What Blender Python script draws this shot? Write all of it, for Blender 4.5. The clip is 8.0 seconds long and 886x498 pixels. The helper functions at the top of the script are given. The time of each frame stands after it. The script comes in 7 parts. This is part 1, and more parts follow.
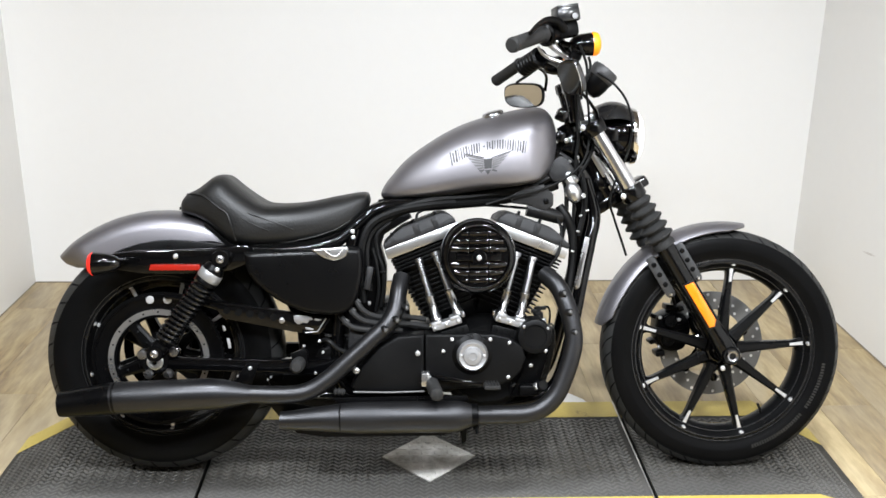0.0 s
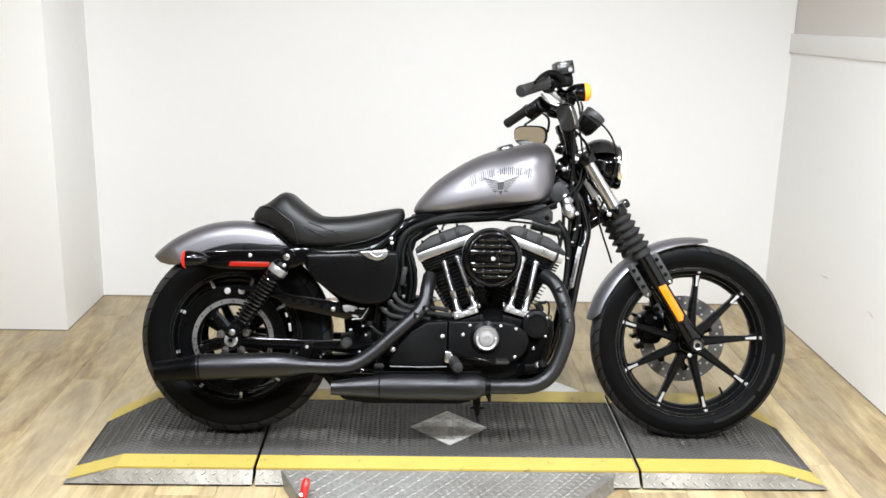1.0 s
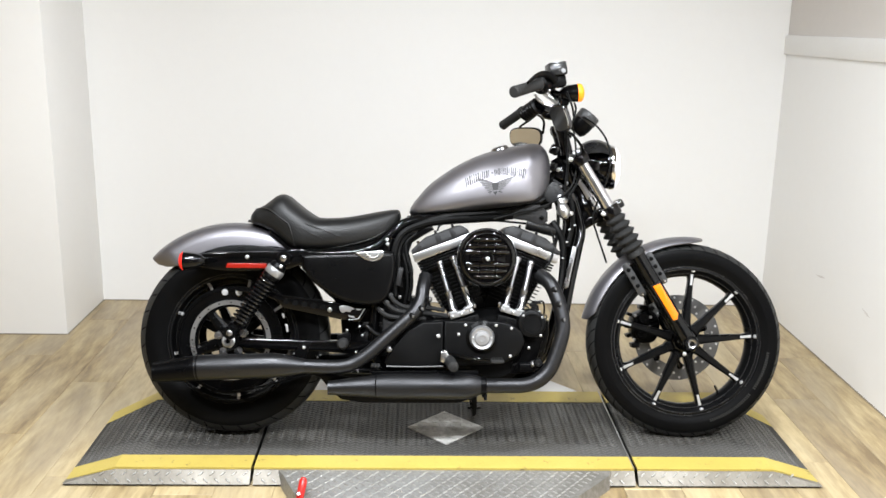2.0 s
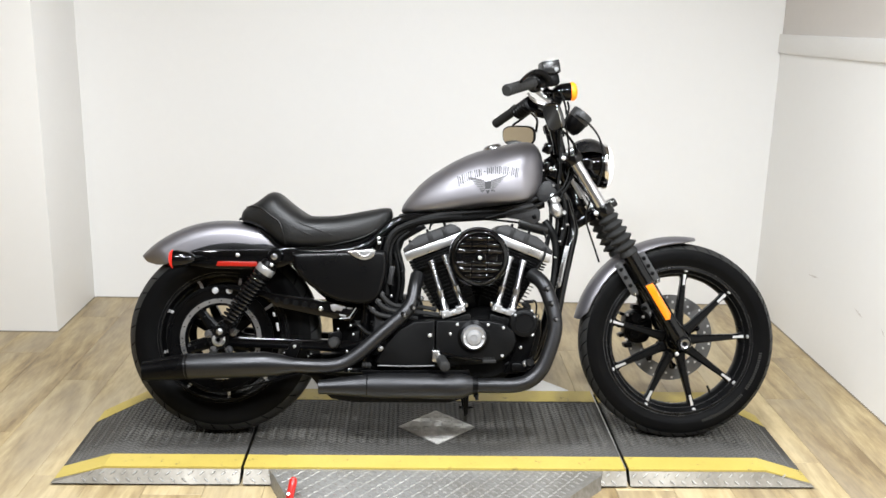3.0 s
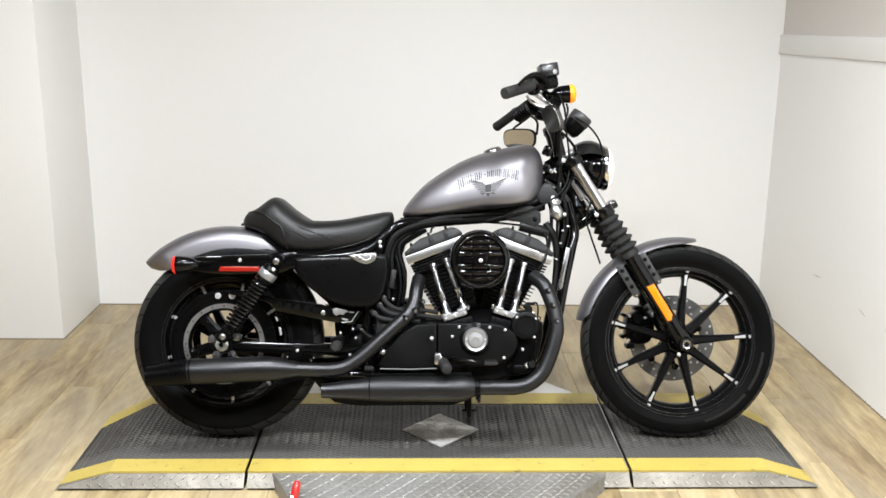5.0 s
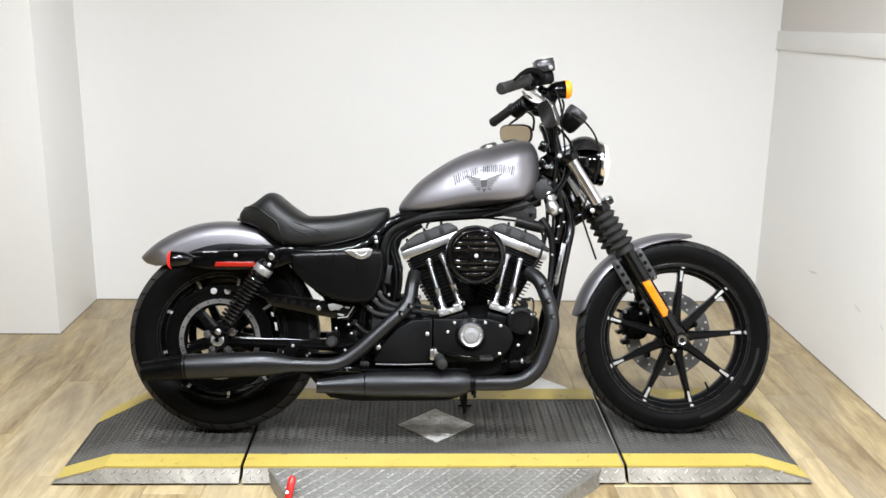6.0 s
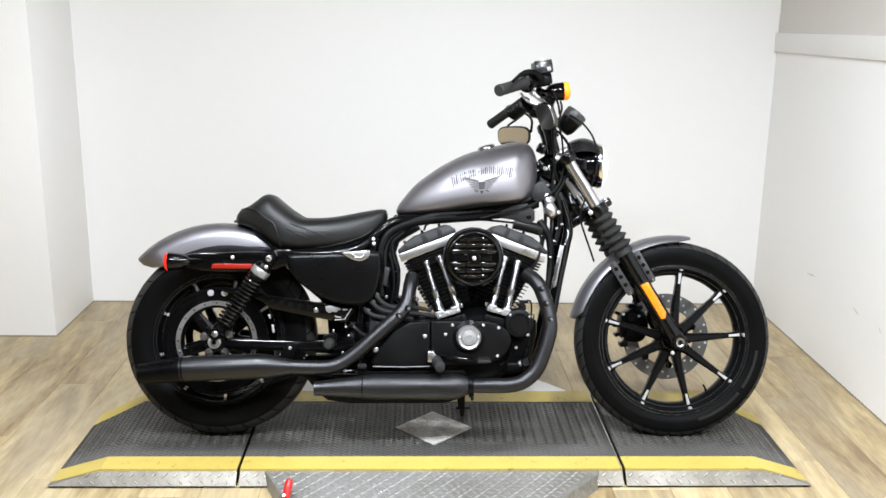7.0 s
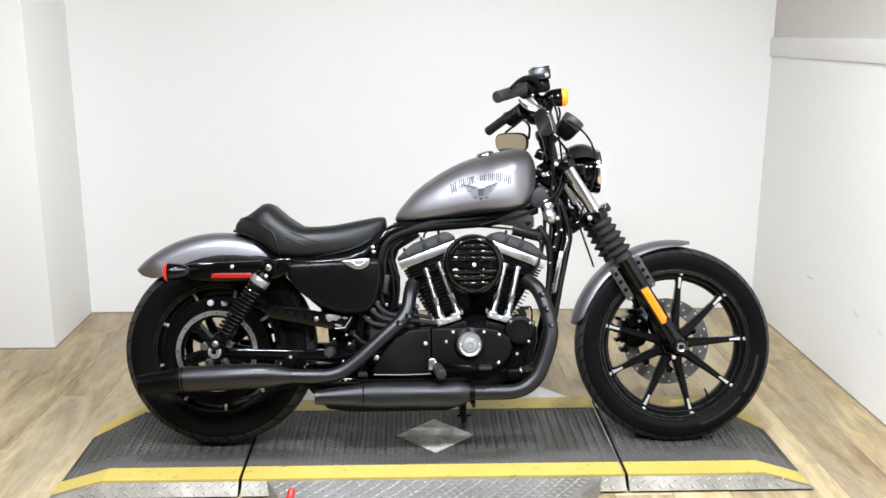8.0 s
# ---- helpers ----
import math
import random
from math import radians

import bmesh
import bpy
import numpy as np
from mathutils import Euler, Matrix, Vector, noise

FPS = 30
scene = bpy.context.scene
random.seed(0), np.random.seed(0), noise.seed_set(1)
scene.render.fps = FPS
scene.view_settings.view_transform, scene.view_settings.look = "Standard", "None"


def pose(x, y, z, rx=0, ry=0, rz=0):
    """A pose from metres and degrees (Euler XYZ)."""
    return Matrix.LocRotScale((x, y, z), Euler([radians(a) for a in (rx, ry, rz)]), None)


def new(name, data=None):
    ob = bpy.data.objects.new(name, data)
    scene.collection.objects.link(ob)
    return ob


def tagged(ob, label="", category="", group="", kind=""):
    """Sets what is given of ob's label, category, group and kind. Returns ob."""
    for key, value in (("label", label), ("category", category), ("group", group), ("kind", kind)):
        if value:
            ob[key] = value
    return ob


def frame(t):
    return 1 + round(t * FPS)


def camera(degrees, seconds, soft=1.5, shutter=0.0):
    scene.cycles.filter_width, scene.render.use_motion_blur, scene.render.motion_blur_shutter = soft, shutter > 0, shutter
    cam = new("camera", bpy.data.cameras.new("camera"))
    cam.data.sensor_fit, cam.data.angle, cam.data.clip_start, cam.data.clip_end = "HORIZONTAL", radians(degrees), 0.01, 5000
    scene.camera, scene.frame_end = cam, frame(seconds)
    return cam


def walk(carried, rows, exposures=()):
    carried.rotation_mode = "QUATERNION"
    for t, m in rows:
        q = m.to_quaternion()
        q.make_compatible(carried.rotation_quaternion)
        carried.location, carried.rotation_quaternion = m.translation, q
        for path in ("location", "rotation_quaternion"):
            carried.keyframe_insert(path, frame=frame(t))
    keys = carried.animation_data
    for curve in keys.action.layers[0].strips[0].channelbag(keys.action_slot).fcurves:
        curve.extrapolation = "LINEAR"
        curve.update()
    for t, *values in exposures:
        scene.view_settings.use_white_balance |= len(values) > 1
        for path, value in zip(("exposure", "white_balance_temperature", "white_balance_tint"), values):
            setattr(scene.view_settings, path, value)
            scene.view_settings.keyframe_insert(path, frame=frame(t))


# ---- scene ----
cam = camera(49.6, 8.0, soft=1.56)
# seconds, place in metres, then degrees: pitch, yaw, roll
ROWS = [
    (0.0, -0.1150, -2.3467, 1.4577, -18.332, -2.435, 0.688),
    (0.1, -0.0976, -2.4276, 1.4575, -17.521, -2.765, 1.113),
    (0.2, -0.0896, -2.5118, 1.4461, -17.796, -1.824, 1.072),
    (0.3, -0.0929, -2.5846, 1.4636, -16.867, -1.446, 1.218),
    (0.4, -0.1009, -2.6565, 1.4694, -15.676, -1.694, 1.161),
    (0.5, -0.1177, -2.7300, 1.4853, -15.097, -1.739, 0.961),
    (0.6, -0.1193, -2.7959, 1.4830, -15.240, -1.859, 0.823),
    (0.7, -0.1572, -2.8535, 1.4821, -15.505, -1.289, 1.120),
    (0.8, -0.1616, -2.9005, 1.4842, -15.115, -2.031, 1.209),
    (1.0, -0.1817, -2.9750, 1.4847, -14.897, -1.914, 1.444),
    (1.2, -0.1788, -3.0072, 1.4842, -14.497, -1.834, 1.522),
    (1.5, -0.1619, -3.0178, 1.4727, -14.440, -1.804, 0.781),
    (1.7, -0.1618, -3.0124, 1.4704, -14.429, -1.799, 0.924),
    (2.8, -0.1505, -2.9869, 1.4727, -14.759, -1.753, 1.170),
    (3.0, -0.1513, -2.9856, 1.4732, -14.670, -2.105, 1.357),
    (3.5, -0.1432, -2.9879, 1.4735, -14.477, -2.241, 0.842),
    (4.0, -0.1374, -2.9955, 1.4668, -14.333, -1.761, 0.495),
    (4.5, -0.1341, -2.9978, 1.4704, -14.296, -1.640, 0.561),
    (6.0, -0.1203, -2.9995, 1.4686, -14.609, -1.700, 0.748),
    (6.5, -0.1160, -2.9994, 1.4605, -14.568, -1.662, 0.582),
    (7.0, -0.1216, -2.9904, 1.4669, -14.496, -1.868, 0.833),
    (7.5, -0.1203, -2.9895, 1.4655, -14.201, -1.637, 0.003),
    (8.0, -0.1323, -2.9891, 1.4633, -14.008, -2.089, 0.230),
]
walk(cam, [(t, pose(x, y, z, 0, 0, yaw) @ pose(0, 0, 0, 90 + pitch) @ pose(0, 0, 0, 0, 0, roll)) for t, x, y, z, pitch, yaw, roll in ROWS],
     exposures=[(0.0, 0.1, 6660, 10), (1.0, 0.14, 6710, 10), (1.5, 0.11, 6760, 10), (3.0, 0.05, 6790, 10), (3.5, 0.04, 6850, 10), (4.0, 0.02, 6870, 10), (4.5, 0.0, 6870, 10), (6.0, 0.01, 6710, 10), (6.5, 0.13, 6600, 10), (7.0, 0.09, 6560, 10), (8.0, 0.1, 6560, 10)])

# ---- light: an inner room lit by ceiling panels only ----
world = bpy.data.worlds.new("world")
scene.world = world
world.use_nodes = True
world.node_tree.nodes["Background"].inputs[0].default_value = (0.02, 0.02, 0.022, 1)
world.node_tree.nodes["Background"].inputs[1].default_value = 0.5

CEIL = 2.55
PANELS = [(-1.45, -1.8, 0.18, 0.18, 31), (-0.9, -1.8, 0.18, 0.18, 31), (-0.35, -1.8, 0.18, 0.18, 31), (0.2, -1.8, 0.18, 0.18, 31), (0.75, -1.8, 0.18, 0.18, 31), (1.3, -1.8, 0.18, 0.18, 31), (-0.7, -0.75, 0.18, 0.18, 37), (0.6, -0.75, 0.18, 0.18, 37)]
for px, py, sx, sy, watts in PANELS:
    lamp = bpy.data.lights.new("panel_light", "AREA")
    lamp.shape, lamp.size, lamp.size_y, lamp.energy, lamp.color = "RECTANGLE", sx, sy, watts, (0.897, 0.968, 1.06)
    new("panel_light", lamp).matrix_world = pose(px, py, CEIL - 0.07)

# ---- materials ----
def material(name, color, rough=0.5, metal=0.0, coat=0.0, second=None, scale=8.0, fine=120.0, bump=0.0, bump_scale=200.0, rough_var=0.08, amount=0.5, island=False, spec=0.5):
    """Principled surface with variation at two scales, and a fine relief."""
    m = bpy.data.materials.new(name)
    m.use_nodes = True
    nt = m.node_tree
    N, Lk = nt.nodes, nt.links
    bs = N["Principled BSDF"]
    bs.inputs["Roughness"].default_value, bs.inputs["Metallic"].default_value = rough, metal
    bs.inputs["Coat Weight"].default_value = coat
    bs.inputs["Coat Roughness"].default_value = 0.08
    bs.inputs["Specular IOR Level"].default_value = spec
    co = N.new("ShaderNodeTexCoord")
    n1, n2 = N.new("ShaderNodeTexNoise"), N.new("ShaderNodeTexNoise")
    n1.inputs["Scale"].default_value, n1.inputs["Detail"].default_value = scale, 5
    n2.inputs["Scale"].default_value, n2.inputs["Detail"].default_value = fine, 3
    for n in (n1, n2):
        Lk.new(co.outputs["Object"], n.inputs["Vector"])
    add = N.new("ShaderNodeMath")
    add.operation = "MULTIPLY_ADD"
    add.inputs[1].default_value = 0.65
    half = N.new("ShaderNodeMath")
    half.operation, half.inputs[1].default_value = "MULTIPLY", 0.35
    Lk.new(n2.outputs[0], half.inputs[0])
    Lk.new(n1.outputs[0], add.inputs[0])
    Lk.new(half.outputs[0], add.inputs[2])
    ramp = N.new("ShaderNodeMapRange")
    ramp.inputs[1].default_value, ramp.inputs[2].default_value = 0.35, 0.65
    ramp.inputs[3].default_value, ramp.inputs[4].default_value = 0.0, amount
    Lk.new(add.outputs[0], ramp.inputs[0])
    mix = N.new("ShaderNodeMix")
    mix.data_type = "RGBA"
    second = second or tuple(c * 0.8 for c in color)
    mix.inputs[6].default_value, mix.inputs[7].default_value = (*color, 1), (*second, 1)
    Lk.new(ramp.outputs[0], mix.inputs[0])
    Lk.new(mix.outputs[2], bs.inputs["Base Color"])
    rr = N.new("ShaderNodeMapRange")
    rr.inputs[1].default_value, rr.inputs[2].default_value = 0.3, 0.7
    rr.inputs[3].default_value, rr.inputs[4].default_value = max(0.02, rough - rough_var), min(1, rough + rough_var)
    Lk.new(n1.outputs[0], rr.inputs[0])
    Lk.new(rr.outputs[0], bs.inputs["Roughness"])
    if bump:
        n3, bp = N.new("ShaderNodeTexNoise"), N.new("ShaderNodeBump")
        n3.inputs["Scale"].default_value, n3.inputs["Detail"].default_value = bump_scale, 3
        Lk.new(co.outputs["Object"], n3.inputs["Vector"])
        bp.inputs["Strength"].default_value, bp.inputs["Distance"].default_value = bump, 0.002
        Lk.new(n3.outputs[0], bp.inputs["Height"])
        Lk.new(bp.outputs[0], bs.inputs["Normal"])
    return m


def glowing(name, color, strength):
    m = bpy.data.materials.new(name)
    m.use_nodes = True
    bs = m.node_tree.nodes["Principled BSDF"]
    bs.inputs["Base Color"].default_value = (*color, 1)
    bs.inputs["Emission Color"].default_value = (*color, 1)
    bs.inputs["Emission Strength"].default_value = strength
    return m


def worn_yellow():
    """Yellow paint, scraped and soiled in patches."""
    m = material("safety_yellow_paint", (0.50, 0.385, 0.088), 0.5, second=(0.41, 0.308, 0.066), scale=6, fine=150, bump=0.1, bump_scale=300, amount=0.8)
    N, Lk = m.node_tree.nodes, m.node_tree.links
    bs = N["Principled BSDF"]
    old = bs.inputs["Base Color"].links[0].from_socket
    geo, n = N.new("ShaderNodeNewGeometry"), N.new("ShaderNodeTexNoise")
    n.inputs["Scale"].default_value, n.inputs["Detail"].default_value, n.inputs["Roughness"].default_value = 26, 7, 0.72
    Lk.new(geo.outputs["Position"], n.inputs["Vector"])
    r = N.new("ShaderNodeMapRange")
    r.inputs[1].default_value, r.inputs[2].default_value = 0.61, 0.70
    Lk.new(n.outputs[0], r.inputs[0])
    mix = N.new("ShaderNodeMix")
    mix.data_type = "RGBA"
    mix.inputs[7].default_value = (0.10, 0.072, 0.03, 1)
    Lk.new(r.outputs[0], mix.inputs[0])
    Lk.new(old, mix.inputs[6])
    Lk.new(mix.outputs[2], bs.inputs["Base Color"])
    return m


M_WALL = material("wall_paint", (0.80, 0.79, 0.77), 0.55, second=(0.76, 0.745, 0.725), scale=0.8, fine=25, bump=0.12, bump_scale=90, amount=0.35)
M_WALLBEIGE = material("beige_wall_paint", (0.52, 0.43, 0.30), 0.6, scale=1.0, fine=30)
M_WALLBACK = material("grey_back_wall_paint", (0.30, 0.29, 0.28), 0.6, scale=1.0, fine=30)
# a step darker than the wall below the rail
M_WALLUP = material("upper_wall_darker", (0.60, 0.565, 0.53), 0.6, second=(0.56, 0.525, 0.49), scale=0.8, fine=30, bump=0.1, bump_scale=90)
M_CEIL = material("ceiling_paint", (0.26, 0.235, 0.205), 0.8, scale=1.0, fine=30, amount=0.4)
M_TRIM = material("trim_paint", (0.82, 0.81, 0.79), 0.4, second=(0.75, 0.73, 0.70), scale=3, fine=60, amount=0.4)
M_PAINT = material("charcoal_satin_paint", (0.200, 0.193, 0.206), 0.42, metal=0.85, second=(0.180, 0.173, 0.185), scale=3, fine=900, amount=0.5, rough_var=0.05, coat=0.2)
M_GLOSS = material("gloss_black_paint", (0.0015, 0.0015, 0.0017), 0.08, coat=0.0, scale=10, fine=300, rough_var=0.05, spec=0.3)
M_SATIN = material("satin_black_paint", (0.0014, 0.0014, 0.0016), 0.32, scale=12, fine=300, bump=0.05, bump_scale=700, spec=0.1)
M_WRINKLE = material("wrinkle_grey_paint", (0.0125, 0.0125, 0.0132), 0.46, second=(0.009, 0.009, 0.0096), scale=15, fine=500, bump=0.35, bump_scale=900, spec=0.3)
M_CASE = material("powder_black_case", (0.0028, 0.0028, 0.0030), 0.42, second=(0.0055, 0.0055, 0.0055), scale=9, fine=400, bump=0.15, bump_scale=900, spec=0.1)
M_EXH = material("graphite_exhaust_coating", (0.040, 0.040, 0.042), 0.38, metal=0.9, second=(0.024, 0.024, 0.025), scale=6, fine=250, rough_var=0.09, bump=0.05, bump_scale=500)
M_CHROME = material("chrome", (0.75, 0.75, 0.76), 0.1, metal=1.0, scale=12, fine=200, rough_var=0.05, amount=0.25)
M_ALU = material("brushed_aluminium", (0.50, 0.50, 0.50), 0.3, metal=0.95, second=(0.38, 0.38, 0.38), scale=10, fine=300, rough_var=0.08)
M_STEEL = material("zinc_steel", (0.42, 0.42, 0.42), 0.36, metal=0.9, second=(0.38, 0.37, 0.36), scale=20, fine=300)
M_RUBBER = material("tyre_rubber", (0.0019, 0.0019, 0.0021), 0.45, second=(0.0038, 0.0038, 0.0036), scale=7, fine=200, bump=0.15, bump_scale=400, spec=0.055)
M_GRIP = material("grip_rubber", (0.023, 0.0228, 0.0225), 0.6, scale=20, fine=300, bump=0.4, bump_scale=500, spec=0.13)
M_SEAT = material("black_vinyl", (0.004, 0.004, 0.004), 0.46, second=(0.01, 0.01, 0.01), scale=8, fine=350, bump=0.35, bump_scale=170, rough_var=0.08, spec=0.36)
M_PLASTIC = material("black_plastic", (0.006, 0.006, 0.006), 0.35, scale=15, fine=250, spec=0.25)
M_DISC = material("brake_disc_steel", (0.17, 0.17, 0.17), 0.36, metal=0.9, second=(0.09, 0.09, 0.09), scale=14, fine=400)
M_RED = material("red_lens", (0.27, 0.011, 0.005), 0.2, coat=0.3, second=(0.20, 0.008, 0.004), scale=40, fine=300)
M_AMBER = material("amber_lens", (0.80, 0.19, 0.005), 0.2, coat=0.3, second=(0.85, 0.25, 0.01), scale=40, fine=300)
M_EMBLEM = material("dark_tank_print", (0.055, 0.055, 0.057), 0.6, spec=0.1, metal=0.0, scale=20, fine=300)
M_MAT = material("grey_rubber_mat", (0.013, 0.0125, 0.0115), 0.55, second=(0.050, 0.046, 0.039), scale=5, fine=120, bump=0.2, bump_scale=300, amount=0.8, spec=0.2)
# wear and the lit tops of the bars both go into this lighter colour
M_TREAD = material("worn_lit_mat_tread", (0.086, 0.082, 0.074), 0.4, second=(0.034, 0.031, 0.026), scale=4, fine=60, amount=1.0, spec=0.45)


def dusted(m):
    """Trodden dust along the near strip of the mat, with a ragged border."""
    N, Lk = m.node_tree.nodes, m.node_tree.links
    bs = N["Principled BSDF"]
    old = bs.inputs["Base Color"].links[0].from_socket
    geo, sep, n = N.new("ShaderNodeNewGeometry"), N.new("ShaderNodeSeparateXYZ"), N.new("ShaderNodeTexNoise")
    n.inputs["Scale"].default_value, n.inputs["Detail"].default_value = 9, 6
    Lk.new(geo.outputs["Position"], n.inputs["Vector"])
    Lk.new(geo.outputs["Position"], sep.inputs[0])
    add = N.new("ShaderNodeMath")
    add.operation, add.inputs[1].default_value = "MULTIPLY_ADD", 0.16
    Lk.new(n.outputs[0], add.inputs[0])
    Lk.new(sep.outputs[1], add.inputs[2])
    r = N.new("ShaderNodeMapRange")
    r.inputs[1].default_value, r.inputs[2].default_value, r.inputs[3].default_value, r.inputs[4].default_value = 0.045, -0.045, 0.0, 0.8
    Lk.new(add.outputs[0], r.inputs[0])
    mix = N.new("ShaderNodeMix")
    mix.data_type = "RGBA"
    mix.inputs[7].default_value = (0.085, 0.082, 0.077, 1)
    Lk.new(r.outputs[0], mix.inputs[0])
    Lk.new(old, mix.inputs[6])
    Lk.new(mix.outputs[2], bs.inputs["Base Color"])
    return m


dusted(M_MAT)
dusted(M_TREAD)
M_YELLOW = worn_yellow()
M_PLATE = material("diamond_plate_steel", (0.25, 0.23, 0.195), 0.5, metal=0.4, second=(0.13, 0.115, 0.092), scale=7, fine=90, amount=1.0, rough_var=0.12)
M_LIFTBLACK = material("lift_frame_black", (0.003, 0.003, 0.003), 0.5, scale=8, fine=100, spec=0.06)
M_REDGRIP = material("red_vinyl_grip", (0.55, 0.015, 0.012), 0.35, scale=20, fine=200)
M_SCUFF = material("wall_scuff", (0.66, 0.63, 0.60), 0.6, scale=30, fine=200)
M_BOLT = material("bright_zinc_bolt", (0.66, 0.66, 0.67), 0.38, metal=0.75, second=(0.50, 0.50, 0.50), scale=60, fine=300)
M_SATCHROME = material("satin_chrome", (0.37, 0.37, 0.38), 0.28, metal=1.0, second=(0.29, 0.29, 0.30), scale=25, fine=200)
M_HATCH = material("worn_hatch_steel", (0.64, 0.625, 0.595), 0.68, metal=0.1, spec=0.25, second=(0.25, 0.24, 0.215), scale=13, fine=70, amount=0.9)
M_CABLE = material("matte_cable_sheath", (0.002, 0.002, 0.002), 0.5, scale=30, fine=300, spec=0.15)


M_LACQUER = material("mirror_black_lacquer", (0.0012, 0.0012, 0.0014), 0.05, scale=10, fine=300, rough_var=0.02, spec=0.38)
M_TREADRUB = material("dusty_tread_rubber", (0.024, 0.024, 0.0235), 0.5, second=(0.017, 0.0168, 0.016), scale=12, fine=250, bump=0.25, bump_scale=350, spec=0.25)
M_SPRING = material("gloss_spring_lacquer", (0.004, 0.004, 0.0042), 0.14, scale=20, fine=300, rough_var=0.05, spec=0.6)
M_APRON = material("worn_apron_steel", (0.42, 0.415, 0.40), 0.42, metal=0.55, second=(0.18, 0.168, 0.145), scale=4, fine=70, amount=0.9, rough_var=0.12)
M_DARKCHROME = material("dark_chrome", (0.10, 0.10, 0.105), 0.15, metal=1.0, scale=12, fine=200, rough_var=0.05)
M_FORKTUBE = material("hard_chrome_tube", (0.66, 0.67, 0.70), 0.2, metal=1.0, second=(0.58, 0.59, 0.62), scale=14, fine=300, rough_var=0.04)
M_RIM = material("satin_black_cast_rim", (0.0030, 0.0030, 0.0032), 0.30, scale=10, fine=300, rough_var=0.06, spec=0.14)
M_LIP = material("worn_rim_lip", (0.010, 0.010, 0.0105), 0.25, scale=14, fine=300, rough_var=0.08, spec=0.5)
M_COVER = material("satin_cover_paint", (0.0018, 0.0018, 0.0020), 0.30, scale=6, fine=300, bump=0.04, bump_scale=600, rough_var=0.06, spec=0.17)
M_FEATHER = material("grey_tank_print", (0.115, 0.113, 0.116), 0.55, spec=0.1, scale=20, fine=300)
# far apron only: the back wall's reflection is put into this pale colour
M_PALE = material("wall_lit_pale_steel", (0.72, 0.715, 0.70), 0.5, metal=0.15, second=(0.60, 0.59, 0.565), scale=5, fine=80, amount=0.6)
M_GREYMETAL = material("dull_grey_bracket", (0.14, 0.14, 0.14), 0.4, metal=0.5, scale=12, fine=200)
M_TICK = material("polished_tread_steel", (0.60, 0.59, 0.57), 0.34, metal=0.75, second=(0.30, 0.285, 0.26), scale=14, fine=120, amount=0.9)


def mirror_material():
    m = bpy.data.materials.new("mirror_glass")
    m.use_nodes = True
    bs = m.node_tree.nodes["Principled BSDF"]
    bs.inputs["Base Color"].default_value = (0.85, 0.85, 0.84, 1)
    bs.inputs["Metallic"].default_value, bs.inputs["Roughness"].default_value = 1.0, 0.03
    return m


M_MIRROR = mirror_material()


